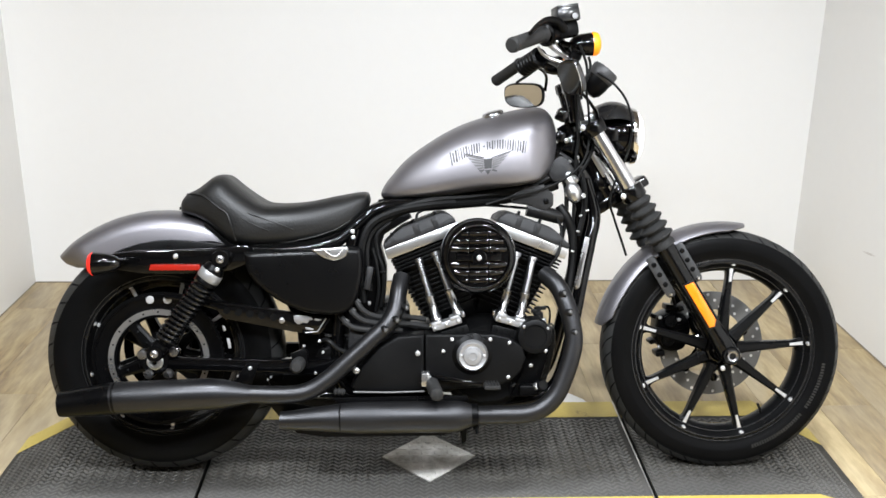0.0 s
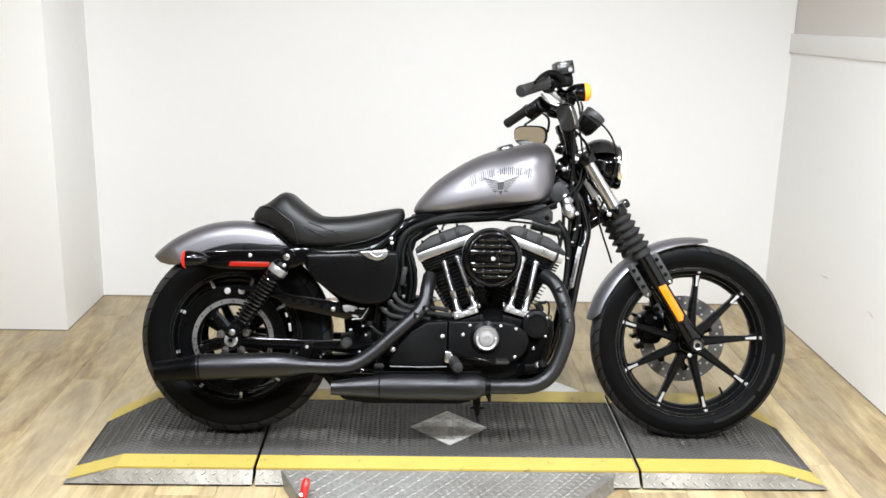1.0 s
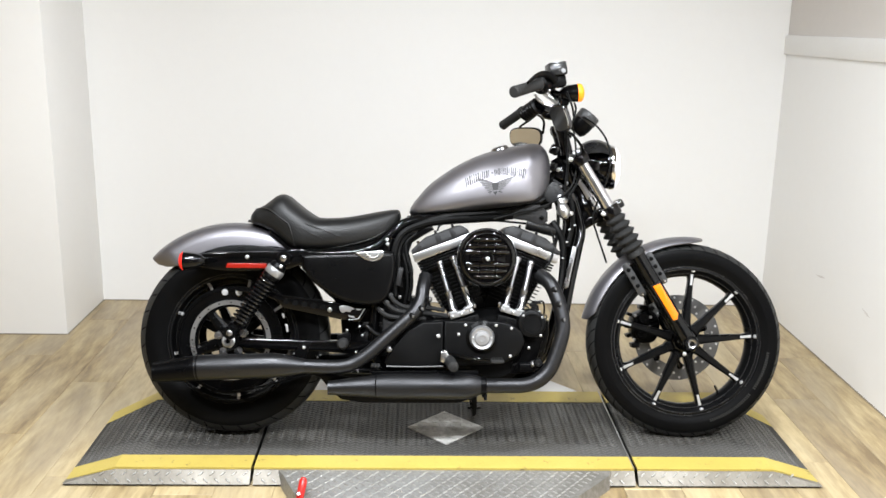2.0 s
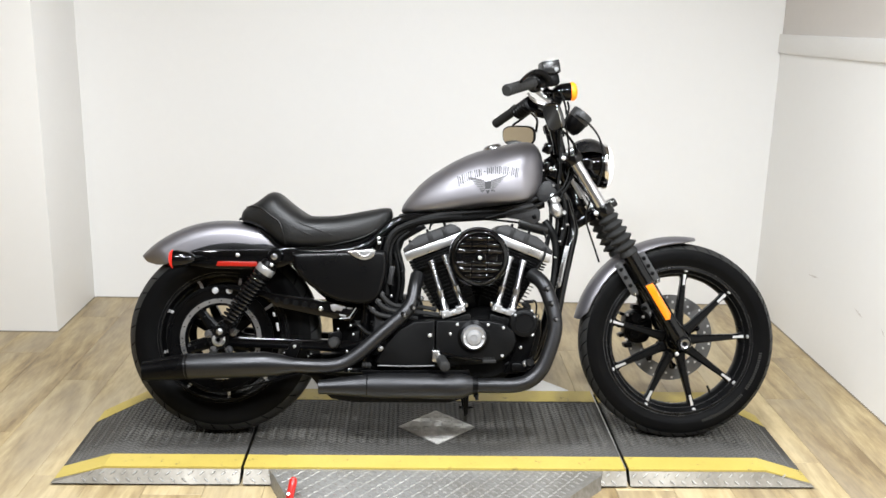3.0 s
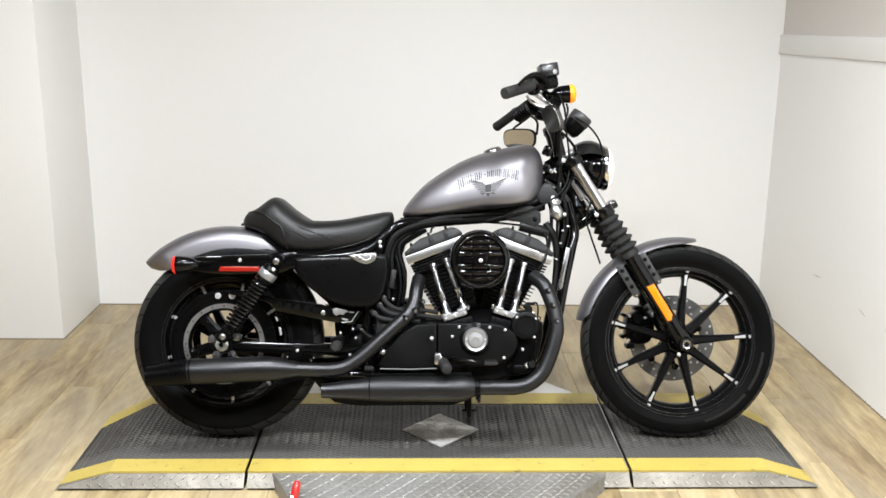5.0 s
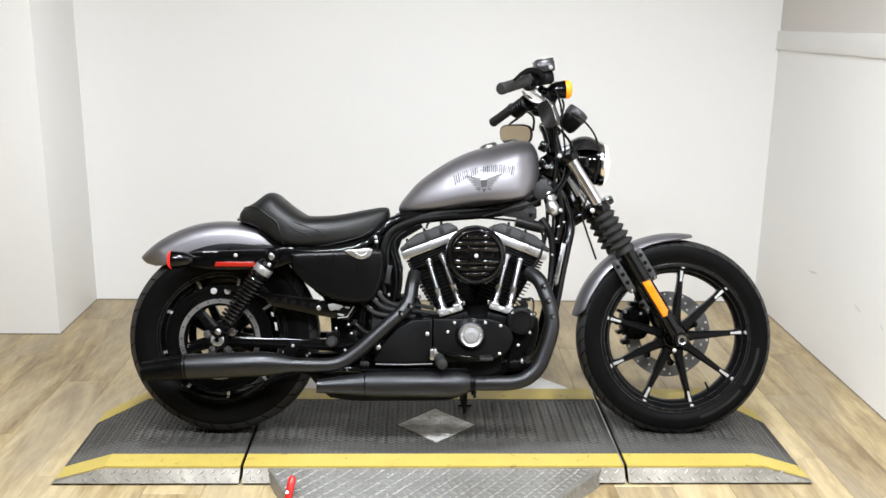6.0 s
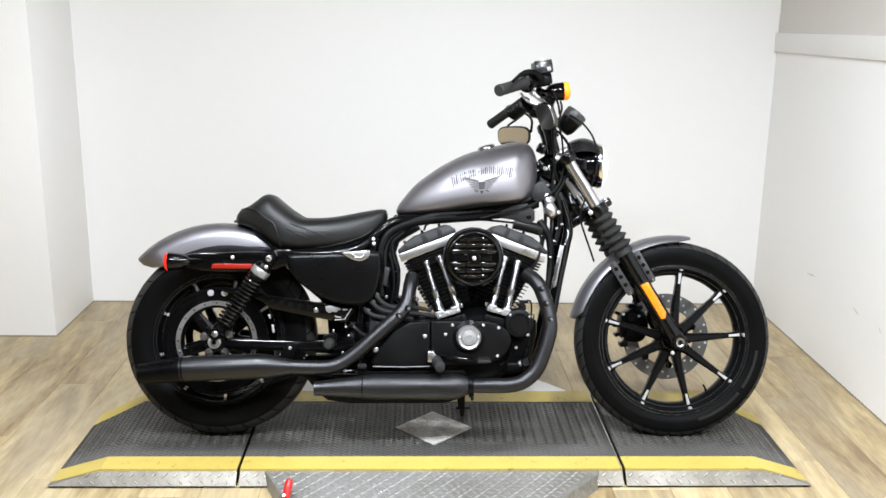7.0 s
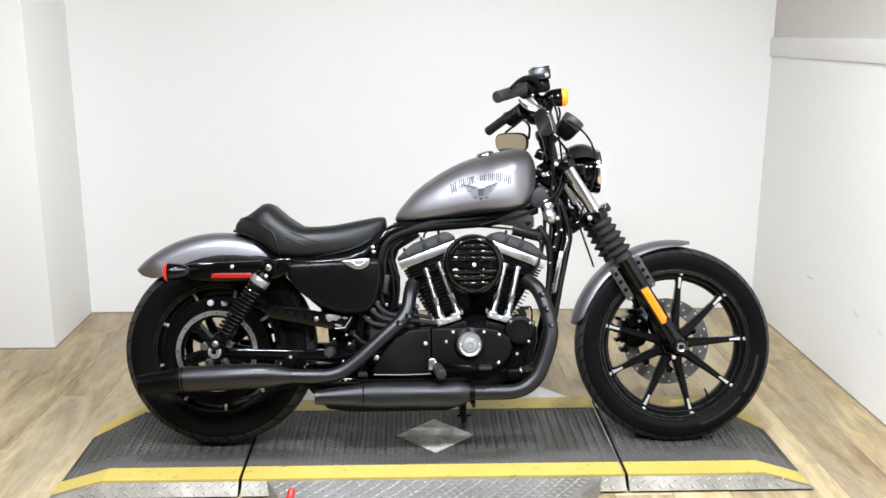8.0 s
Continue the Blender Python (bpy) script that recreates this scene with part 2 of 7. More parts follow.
def plank_material():
    """Pale oak vinyl: grain along the plank (y), a tone of its own for each plank."""
    m = bpy.data.materials.new("oak_vinyl_plank")
    m.use_nodes = True
    N, Lk = m.node_tree.nodes, m.node_tree.links
    bs = N["Principled BSDF"]
    geo, info = N.new("ShaderNodeNewGeometry"), N.new("ShaderNodeObjectInfo")
    shift = N.new("ShaderNodeVectorMath")
    shift.operation = "MULTIPLY_ADD"
    comb = N.new("ShaderNodeCombineXYZ")
    Lk.new(info.outputs["Random"], comb.inputs[0])
    Lk.new(info.outputs["Random"], comb.inputs[1])
    shift.inputs[1].default_value = (37.0, 53.0, 0.0)
    Lk.new(comb.outputs[0], shift.inputs[0])
    Lk.new(geo.outputs["Position"], shift.inputs[2])
    mp = N.new("ShaderNodeMapping")
    mp.inputs["Scale"].default_value = (1.0, 0.17, 1.0)
    Lk.new(shift.outputs[0], mp.inputs[0])
    big, fine = N.new("ShaderNodeTexNoise"), N.new("ShaderNodeTexNoise")
    big.inputs["Scale"].default_value, big.inputs["Detail"].default_value, big.inputs["Distortion"].default_value = 6, 5, 2.2
    fine.inputs["Scale"].default_value, fine.inputs["Detail"].default_value = 75, 4
    Lk.new(mp.outputs[0], big.inputs["Vector"])
    Lk.new(mp.outputs[0], fine.inputs["Vector"])
    r = N.new("ShaderNodeValToRGB")
    e = r.color_ramp.elements
    e[0].position, e[0].color = 0.30, (0.185, 0.128, 0.064, 1)
    e[1].position, e[1].color = 0.68, (0.53, 0.422, 0.236, 1)
    mid = r.color_ramp.elements.new(0.48)
    mid.color = (0.352, 0.264, 0.136, 1)
    s = N.new("ShaderNodeMath")
    s.operation, s.inputs[1].default_value = "MULTIPLY_ADD", 0.36
    s2 = N.new("ShaderNodeMath")
    s2.operation, s2.inputs[1].default_value, s2.inputs[2].default_value = "MULTIPLY_ADD", 0.20, -0.11
    Lk.new(info.outputs["Random"], s2.inputs[0])
    s3 = N.new("ShaderNodeMath")
    s3.operation, s3.inputs[1].default_value = "MULTIPLY_ADD", 0.66
    Lk.new(big.outputs[0], s3.inputs[0])
    Lk.new(s2.outputs[0], s3.inputs[2])
    Lk.new(fine.outputs[0], s.inputs[0])
    Lk.new(s3.outputs[0], s.inputs[2])
    Lk.new(s.outputs[0], r.inputs[0])
    # weathered grey cast in long patches
    mp2, cast, cr, tint = N.new("ShaderNodeMapping"), N.new("ShaderNodeTexNoise"), N.new("ShaderNodeMapRange"), N.new("ShaderNodeMix")
    mp2.inputs["Scale"].default_value = (1.0, 0.28, 1.0)
    Lk.new(shift.outputs[0], mp2.inputs[0])
    cast.inputs["Scale"].default_value, cast.inputs["Detail"].default_value = 5.0, 4
    Lk.new(mp2.outputs[0], cast.inputs["Vector"])
    cr.inputs[1].default_value, cr.inputs[2].default_value, cr.inputs[3].default_value, cr.inputs[4].default_value = 0.42, 0.64, 0.0, 0.45
    Lk.new(cast.outputs[0], cr.inputs[0])
    tint.data_type = "RGBA"
    tint.inputs[7].default_value = (0.325, 0.276, 0.203, 1)
    Lk.new(cr.outputs[0], tint.inputs[0])
    Lk.new(r.outputs[0], tint.inputs[6])
    Lk.new(tint.outputs[2], bs.inputs["Base Color"])
    bs.inputs["Roughness"].default_value = 0.42
    bp = N.new("ShaderNodeBump")
    bp.inputs["Strength"].default_value, bp.inputs["Distance"].default_value = 0.15, 0.001
    Lk.new(fine.outputs[0], bp.inputs["Height"])
    Lk.new(bp.outputs[0], bs.inputs["Normal"])
    return m


M_PLANK = plank_material()


# ---- mesh helpers ----
def finish(name, bm, mat, smooth=True, angle=40):
    me = bpy.data.meshes.new(name)
    bmesh.ops.recalc_face_normals(bm, faces=bm.faces)
    bm.to_mesh(me)
    bm.free()
    me.materials.append(mat)
    if smooth:
        me.polygons.foreach_set("use_smooth", [True] * len(me.polygons))
        me.set_sharp_from_angle(angle=radians(angle))
    return me


def part(name, bm, mat, parent=None, label="", smooth=True, angle=40):
    """Links a bmesh as one mesh object under a thing or a part."""
    ob = new(name, finish(name, bm, mat, smooth, angle))
    ob.parent = parent
    if label:
        tagged(ob, label)
    return ob


def empty(name, m=None, parent=None):
    ob = new(name)
    ob.empty_display_size = 0.05
    ob.parent = parent
    if m is not None:
        ob.matrix_basis = m
    return ob


def frame_along(d):
    """Rotation whose z points along d."""
    return Vector(d).normalized().to_track_quat("Z", "Y").to_matrix().to_4x4()


def box(c, s, bevel=0.0, m=None, seg=2):
    bm = bmesh.new()
    bmesh.ops.create_cube(bm, size=1, matrix=Matrix.Translation(c) @ Matrix.Diagonal((*s, 1)))
    if bevel:
        bmesh.ops.bevel(bm, geom=bm.edges[:], offset=bevel, segments=seg, affect="EDGES", profile=0.5)
    if m is not None:
        bm.transform(m)
    return bm


def lathe(profile, o=(0, 0, 0), d=(0, -1, 0), seg=48, closed=False):
    """Turns (radius, along) pairs round the line through o along d."""
    bm = bmesh.new()
    rings = []
    m = Matrix.Translation(o) @ frame_along(d)
    for r, a in profile:
        if r < 1e-6:
            rings.append([bm.verts.new(m @ Vector((0, 0, a)))])
        else:
            rings.append([bm.verts.new(m @ Vector((r * math.cos(2 * math.pi * i / seg), r * math.sin(2 * math.pi * i / seg), a))) for i in range(seg)])
    pairs = list(zip(rings, rings[1:])) + ([(rings[-1], rings[0])] if closed else [])
    for a, b in pairs:
        for i in range(seg):
            j = (i + 1) % seg
            if len(a) == 1 and len(b) == 1:
                continue
            if len(a) == 1:
                bm.faces.new((a[0], b[i], b[j]))
            elif len(b) == 1:
                bm.faces.new((a[i], b[0], a[j]))
            else:
                bm.faces.new((a[i], b[i], b[j], a[j]))
    return bm


def spline(points, steps=6):
    """Catmull-Rom through the points."""
    P = [Vector(p) for p in points]
    P = [2 * P[0] - P[1]] + P + [2 * P[-1] - P[-2]]
    out = []
    for i in range(1, len(P) - 2):
        a, b, c, d = P[i - 1:i + 3]
        for k in range(steps):
            t = k / steps
            out.append(0.5 * (2 * b + (c - a) * t + (2 * a - 5 * b + 4 * c - d) * t * t + (3 * b - a - 3 * c + d) * t ** 3))
    out.append(P[-2])
    return out


def tube(points, radius, seg=12, steps=6, smooth=True, caps=True, flat=1.0):
    """A pipe along the points; radius is a number or one for each point."""
    n = len(points)
    rad = list(radius) if hasattr(radius, "__len__") else [radius] * n
    if smooth and n > 2:
        path = spline(points, steps)
        rr = [rad[min(n - 1, i // steps)] + (rad[min(n - 1, i // steps + 1)] - rad[min(n - 1, i // steps)]) * (i % steps) / steps for i in range(len(path))]
    else:
        path, rr = [Vector(p) for p in points], rad
    bm = bmesh.new()
    rings, up = [], None
    for i, p in enumerate(path):
        t = (path[min(i + 1, len(path) - 1)] - path[max(i - 1, 0)]).normalized()
        if up is None:
            up = t.orthogonal().normalized()
        up = (up - t * up.dot(t)).normalized()
        side = t.cross(up)
        rings.append([bm.verts.new(p + rr[i] * (up * math.cos(2 * math.pi * k / seg) + side * flat * math.sin(2 * math.pi * k / seg))) for k in range(seg)])
    for a, b in zip(rings, rings[1:]):
        for k in range(seg):
            bm.faces.new((a[k], a[(k + 1) % seg], b[(k + 1) % seg], b[k]))
    if caps:
        bm.faces.new(rings[0])
        bm.faces.new(rings[-1][::-1])
    return bm


def plate(outline, y0, y1, bevel=0.0, seg=2, curve=0):
    """A panel: an outline in x and z, from y0 (near) to y1."""
    pts = [Vector((x, y0, z)) for x, z in outline]
    if curve:
        loop = pts + pts[:1]
        pts = spline(loop, curve)[:-1]
    bm = bmesh.new()
    v = [bm.verts.new(p) for p in pts]
    f = bm.faces.new(v)
    ex = bmesh.ops.extrude_face_region(bm, geom=[f])
    bmesh.ops.translate(bm, vec=(0, y1 - y0, 0), verts=[g for g in ex["geom"] if isinstance(g, bmesh.types.BMVert)])
    bmesh.ops.recalc_face_normals(bm, faces=bm.faces)
    if bevel:
        rim = [e for e in bm.edges if len(e.link_faces) == 2 and abs(e.verts[0].co.y - e.verts[1].co.y) < 1e-6]
        bmesh.ops.bevel(bm, geom=rim, offset=bevel, segments=seg, affect="EDGES", profile=0.5)
    return bm


def loft(rings, caps=True):
    bm = bmesh.new()
    vv = [[bm.verts.new(p) for p in r] for r in rings]
    n = len(rings[0])
    for a, b in zip(vv, vv[1:]):
        for k in range(n):
            bm.faces.new((a[k], a[(k + 1) % n], b[(k + 1) % n], b[k]))
    if caps:
        bm.faces.new(vv[0])
        bm.faces.new(vv[-1][::-1])
    return bm


def join(*bms):
    out = bms[0]
    for b in bms[1:]:
        me = bpy.data.meshes.new("join")
        b.to_mesh(me)
        out.from_mesh(me)
        b.free()
        bpy.data.meshes.remove(me)
    return out


def moved(bm, m):
    bm.transform(m)
    return bm


def lerp(table, x):
    """Smooth interpolation in rows of (x, a, b, ...)."""
    if x <= table[0][0]:
        return table[0][1:]
    for p, q in zip(table, table[1:]):
        if x <= q[0]:
            t = (x - p[0]) / (q[0] - p[0])
            return tuple(a + (b - a) * t for a, b in zip(p[1:], q[1:]))
    return table[-1][1:]


def dome_bolt(o, d, r, h, hexed=True):
    """Bolt head: washer, domed cap, with a recessed socket."""
    r *= 0.74
    prof = [(r * 1.15, 0), (r * 1.15, h * 0.2), (r, h * 0.25), (r, h * 0.7), (r * 0.85, h * 0.92), (r * 0.55, h * 1.05), (r * 0.42, h * 1.05), (r * 0.36, h * 0.6), (0, h * 0.6)]
    return lathe(prof, o, d, 16)


# ---- room ----
EAST, NORTH, PIER_X, PIER_Y, WEST, SOUTH = 1.598, 1.600, -1.703, 1.088, -4.2, -5.8
LEDGE = 1.255


def room():
    part_ob = part("wall_north", box(((PIER_X + EAST) / 2, NORTH + 0.075, CEIL / 2), (EAST - PIER_X, 0.15, CEIL)), M_WALL)
    tagged(part_ob, "white painted back wall behind the motorcycle", "wall", kind="structure")
    split = LEDGE + 0.055
    bm = box((EAST + 0.1, (SOUTH + NORTH) / 2, split / 2), (0.2, NORTH - SOUTH + 0.3, split))
    tagged(part("wall_east", bm, M_WALL), "white painted side wall with a trim rail", "wall", kind="structure")
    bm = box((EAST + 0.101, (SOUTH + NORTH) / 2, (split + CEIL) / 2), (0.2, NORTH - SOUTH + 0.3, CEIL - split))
    tagged(part("wall_east_upper", bm, M_WALLUP), "darker off-white upper side wall above the trim rail", "wall", kind="structure")
    bm = box((EAST - 0.0, (SOUTH + NORTH) / 2, LEDGE + 0.045), (0.026, NORTH - SOUTH - 0.004, 0.088), 0.004)
    bm.transform(Matrix.Translation((0, NORTH, 0)) @ Matrix.Rotation(radians(-1.2), 4, "X") @ Matrix.Translation((0, -NORTH, 0)))
    tagged(part("trim_rail", bm, M_TRIM), "white painted horizontal trim rail on the side wall", "trim", kind="structure")
    bm = box(((WEST + PIER_X) / 2, PIER_Y + 0.4, CEIL / 2), (PIER_X - WEST, 0.8, CEIL), 0.003)
    tagged(part("wall_pier", bm, M_WALL), "white painted projecting wall corner", "wall", kind="structure")
    bm = box((WEST - 0.075, (SOUTH + PIER_Y) / 2, CEIL / 2), (0.15, PIER_Y - SOUTH + 0.8, CEIL))
    tagged(part("wall_west", bm, M_WALLBEIGE), "beige painted plain side wall", "wall", kind="structure")
    bm = box(((WEST + EAST) / 2, SOUTH - 0.075, CEIL / 2), (EAST - WEST + 0.4, 0.15, CEIL))
    tagged(part("wall_south", bm, M_WALLBACK), "grey painted plain wall closing the room", "wall", kind="structure")
    bm = box(((WEST + EAST) / 2, (SOUTH + NORTH) / 2, CEIL + 0.075), (EAST - WEST + 0.6, NORTH - SOUTH + 0.6, 0.15))
    tagged(part("ceiling", bm, M_CEIL), "plain dark taupe ceiling", "ceiling", kind="structure")
    for px, py, sx, sy, watts in PANELS:
        lamp = empty("ceiling_light", pose(px, py, CEIL))
        tagged(lamp, "white rectangular ceiling light panel, switched on", "ceiling light", "ceiling lights")
        rim = join(*[box((x, y, -0.03), (w, d, 0.06), 0.004) for x, y, w, d in ((0, sy / 2 + 0.015, sx + 0.06, 0.03), (0, -sy / 2 - 0.015, sx + 0.06, 0.03), (sx / 2 + 0.015, 0, 0.03, sy), (-sx / 2 - 0.015, 0, 0.03, sy))])
        part("frame", rim, M_TRIM, lamp)
        part("backing", box((0, 0, -0.012), (sx, sy, 0.02)), M_TRIM, lamp)


def floor_joints():
    # thin dark strips along the foot of the walls
    for name, c, d in (("floor_joint_east", (EAST - 0.002, (SOUTH + NORTH) / 2, 0.002), (0.004, NORTH - SOUTH, 0.004)), ("floor_joint_north", ((PIER_X + EAST) / 2, NORTH - 0.002, 0.002), (EAST - PIER_X - 0.01, 0.004, 0.004)),
                       ("floor_joint_pier", ((WEST + PIER_X) / 2, PIER_Y - 0.002, 0.002), (PIER_X - WEST, 0.004, 0.004)), ("floor_joint_return", (PIER_X + 0.002, (PIER_Y + NORTH) / 2, 0.002), (0.004, NORTH - PIER_Y - 0.01, 0.004))):
        tagged(part(name, box(c, d), M_JOINT), "thin dark joint between floor and wall", "trim", kind="structure")


def floor():
    slab = part("floor", box(((WEST + EAST) / 2, (SOUTH + NORTH) / 2, -0.07), (EAST - WEST + 0.4, NORTH - SOUTH + 0.4, 0.12)), M_LIFTBLACK)
    tagged(slab, "pale oak vinyl plank floor", "floor", kind="structure")
    wide, long, gap = 0.182, 1.22, 0.0007
    me = finish("plank", box((0, 0, -0.005), (wide - gap, long - gap, 0.01), 0.0012, seg=1), M_PLANK, smooth=False)
    rnd = random.Random(4)
    x, row = EAST - wide / 2, 0
    while x > WEST - wide:
        y = SOUTH - (row * 0.47 + rnd.uniform(0, 0.2)) % long
        while y < NORTH + long / 2:
            ob = new("plank", me)
            ob.parent, ob.location = slab, (x, y, 0)
            y += long
        x -= wide
        row += 1


def scuff(y, z, dy, dz):
    """A worn rub mark on the side wall, a hair proud of the paint."""
    bm = bmesh.new()
    n = 10
    up = [bm.verts.new((EAST - 0.0008, y + dy * (i / n - 0.5), z + dz * (i / n - 0.5) + 0.006 * math.sin(math.pi * i / n) * (0.6 + 0.4 * math.sin(i * 2.3)))) for i in range(n + 1)]
    lo = [bm.verts.new((EAST - 0.0008, y + dy * (i / n - 0.5), z + dz * (i / n - 0.5) - 0.005 * math.sin(math.pi * i / n))) for i in range(1, n)]
    lo = [up[0]] + lo + [up[-1]]
    for i in range(n):
        f = [up[i], up[i + 1], lo[i + 1], lo[i]]
        bm.faces.new(list(dict.fromkeys(f)))
    tagged(part("wall_scuff", bm, M_SCUFF), "faint grey rub mark on the white wall", "scuff mark", "wall scuffs")


M_JOINT = material("dark_joint", (0.24, 0.205, 0.155), 0.8, scale=20, fine=150)
room()
floor()
floor_joints()
scuff(0.94, 0.347, 0.10, -0.012)
scuff(0.50, 0.326, 0.07, 0.016)
scuff(0.30, 0.318, 0.03, 0.02)

# ---- motorcycle lift ----
DECK = 0.049
NEAR, FAR, FOOT = -0.257, 0.360, -0.292
SEAM_L, SEAM_R, TIP_L, TIP_R = -0.659, 0.548, -1.240, 1.138


def strip(rows, thick):
    """A band along x: rows of (x, y0, y1, z), with a thickness below."""
    return loft([[(x, a, z), (x, b, z), (x, b, z - thick), (x, a, z - thick)] for x, a, b, z in rows])


def ticks(spots, length, wide, high, top=0.55):
    """Raised bars: rows of (place, direction along, normal)."""
    bm = bmesh.new()
    for p, d, n in spots:
        p, d, n = Vector(p), Vector(d).normalized(), Vector(n).normalized()
        s = n.cross(d)
        lo = [bm.verts.new(p + d * a * length / 2 + s * b * wide / 2) for a, b in ((-1, 0), (-0.6, -1), (0.6, -1), (1, 0), (0.6, 1), (-0.6, 1))]
        hi = [bm.verts.new(p + n * high + d * a * length / 2 + s * b * wide / 2) for a, b in ((-0.8, 0), (-0.5, -top), (0.5, -top), (0.8, 0), (0.5, top), (-0.5, top))]
        bm.faces.new(hi)
        for i in range(6):
            bm.faces.new((lo[i], lo[(i + 1) % 6], hi[(i + 1) % 6], hi[i]))
    return bm


def mat_spots(x0, x1, y0, y1, height, back):
    """Zigzag tread: rows of slanted bars that alternate."""
    out, j, y = [], 0, y0 + 0.008
    while y < y1 - 0.004:
        i, x = 0, x0 + 0.012
        while x < x1 - 0.01:
            f = y0 + (y - y0) * (back(x) - y0) / (y1 - y0)
            rise = (height(x + 0.005) - height(x - 0.005)) / 0.01
            out.append(((x, f, height(x)), (1, 1.2 if i % 2 else -1.2, rise), (-rise, 0, 1)))
            x += 0.0168
            i += 1
        y += 0.0175
        j += 1
    return out


def side_spots(x0, x1, ztop):
    """Diamond plate on a slanted side face."""
    out = []
    n = Vector((0, -0.81, 0.58))
    for j, f in enumerate((0.27, 0.74)):
        x = x0 + 0.015 + 0.017 * j
        while x < x1 - 0.012:
            if ztop(x) > 0.03:
                y, z = NEAR - 0.0012 + (FOOT - NEAR + 0.0012) * f, 0.0415 - 0.033 * f
                s = -1 if j == 0 else 1
                out.append(((x, y - 0.0004, z + 0.0003), (1, -0.50 * s, -0.70 * s), n))
            x += 0.034
    return out


def deck_section(name, label, rows, tread_span, group=""):
    """One length of the lift: rows of (x, top height, back edge) along it."""
    thing = empty(name, pose(0, 0, 0))
    tagged(thing, label, "motorcycle lift", group)
    heights = [(x, z) for x, z, back in rows]
    backs = [(x, back) for x, z, back in rows]

    def ztop(x):
        return lerp(heights, x)[0]

    part("frame", loft([[(x, NEAR + 0.006, max(0.001, z - 0.008)), (x, back - 0.004, max(0.001, z - 0.008)), (x, back - 0.004, 0.0), (x, FOOT + 0.012, 0.0)] for x, z, back in rows]), M_LIFTBLACK, thing, smooth=False)
    part("rubber_mat", strip([(x, NEAR + 0.084, back - 0.098, z) for x, z, back in rows], 0.007), M_MAT, thing, "dark grey ribbed rubber mat", smooth=False)
    part("yellow_edge", strip([(x, NEAR, NEAR + 0.083, z + 0.0006) for x, z, back in rows], 0.007), M_YELLOW, thing, "yellow painted edge strip", smooth=False)
    part("yellow_edge", strip([(x, back - 0.097, back, z + 0.0006) for x, z, back in rows], 0.007), M_YELLOW, thing, "yellow painted edge strip", smooth=False)
    part("side_plate", loft([[(x, NEAR - 0.0012 + (FOOT - NEAR + 0.002) * (1 - z / DECK), max(0.0065, z - 0.0075)), (x, FOOT, 0.0085), (x, FOOT + 0.004, 0.0075), (x, NEAR + 0.003, max(0.0045, z - 0.006))] for x, z, back in rows]), M_PLATE, thing, "worn diamond plate side", smooth=False)
    spots = mat_spots(tread_span[0], tread_span[1], NEAR + 0.085, FAR - 0.1, ztop, lambda x: lerp(backs, x)[0] - 0.1)
    worn = [q for q in spots if q[0][1] < -0.085 + 0.012 * math.sin(q[0][0] * 9)]
    sharp = [q for q in spots if q[0][1] >= -0.085 + 0.012 * math.sin(q[0][0] * 9)]
    part("mat_tread", join(ticks(sharp, 0.0255, 0.0074, 0.0022, 0.9), ticks(worn, 0.0255, 0.0070, 0.0006, 0.9)), M_TREAD, thing, smooth=False)["kind"] = "stuff"
    part("plate_tread", ticks(side_spots(rows[0][0], rows[-1][0], ztop), 0.021, 0.0055, 0.003), M_TICK, thing, smooth=False)["kind"] = "stuff"
    return thing


def apron(way, edge, skin):
    """Steel wing beside the table; way: the side on which it lies."""
    top = [(-0.577, 0.0), (-0.556, 0.038), (-0.497, 0.178), (-0.490, 0.378), (0.300, 0.378), (0.322, 0.178), (0.455, 0.030), (0.468, 0.0)]
    thing = empty("lift_apron", pose(0, edge, 0))
    tagged(thing, "worn diamond plate steel apron beside the lift table" if way < 0 else "smooth steel apron behind the lift table, paled for wall light", "motorcycle lift", "lift aprons")
    bm = bmesh.new()
    up = [bm.verts.new((x, way * y, 0.043)) for x, y in top]
    dn = [bm.verts.new((x * 1.005, way * (y + (0.012 if y > 0.01 else 0)), 0.0)) for x, y in top]
    bm.faces.new(up)
    for i in range(len(top)):
        bm.faces.new((up[i], dn[i], dn[(i + 1) % len(top)], up[(i + 1) % len(top)]))
    part("plate", bm, skin, thing, smooth=False)
    spots, j, y = [], 0, 0.013
    while y < 0.37:
        left, right = lerp([(0.0, -0.57, 0.46), (0.038, -0.548, 0.44), (0.178, -0.488, 0.312), (0.378, -0.48, 0.29)], y)
        x, i = left + 0.012, 0
        while x < right - 0.012:
            s = 1 if (i + j) % 2 else -1
            spots.append(((x, way * y, 0.043), (1, 0.9 * s, 0), (0, 0, 1)))
            x += 0.0255
            i += 1
        y += 0.0205
        j += 1
    if way < 0:
        part("plate_tread", ticks(spots, 0.022, 0.005, 0.0022), M_TICK, thing, smooth=False)["kind"] = "stuff"


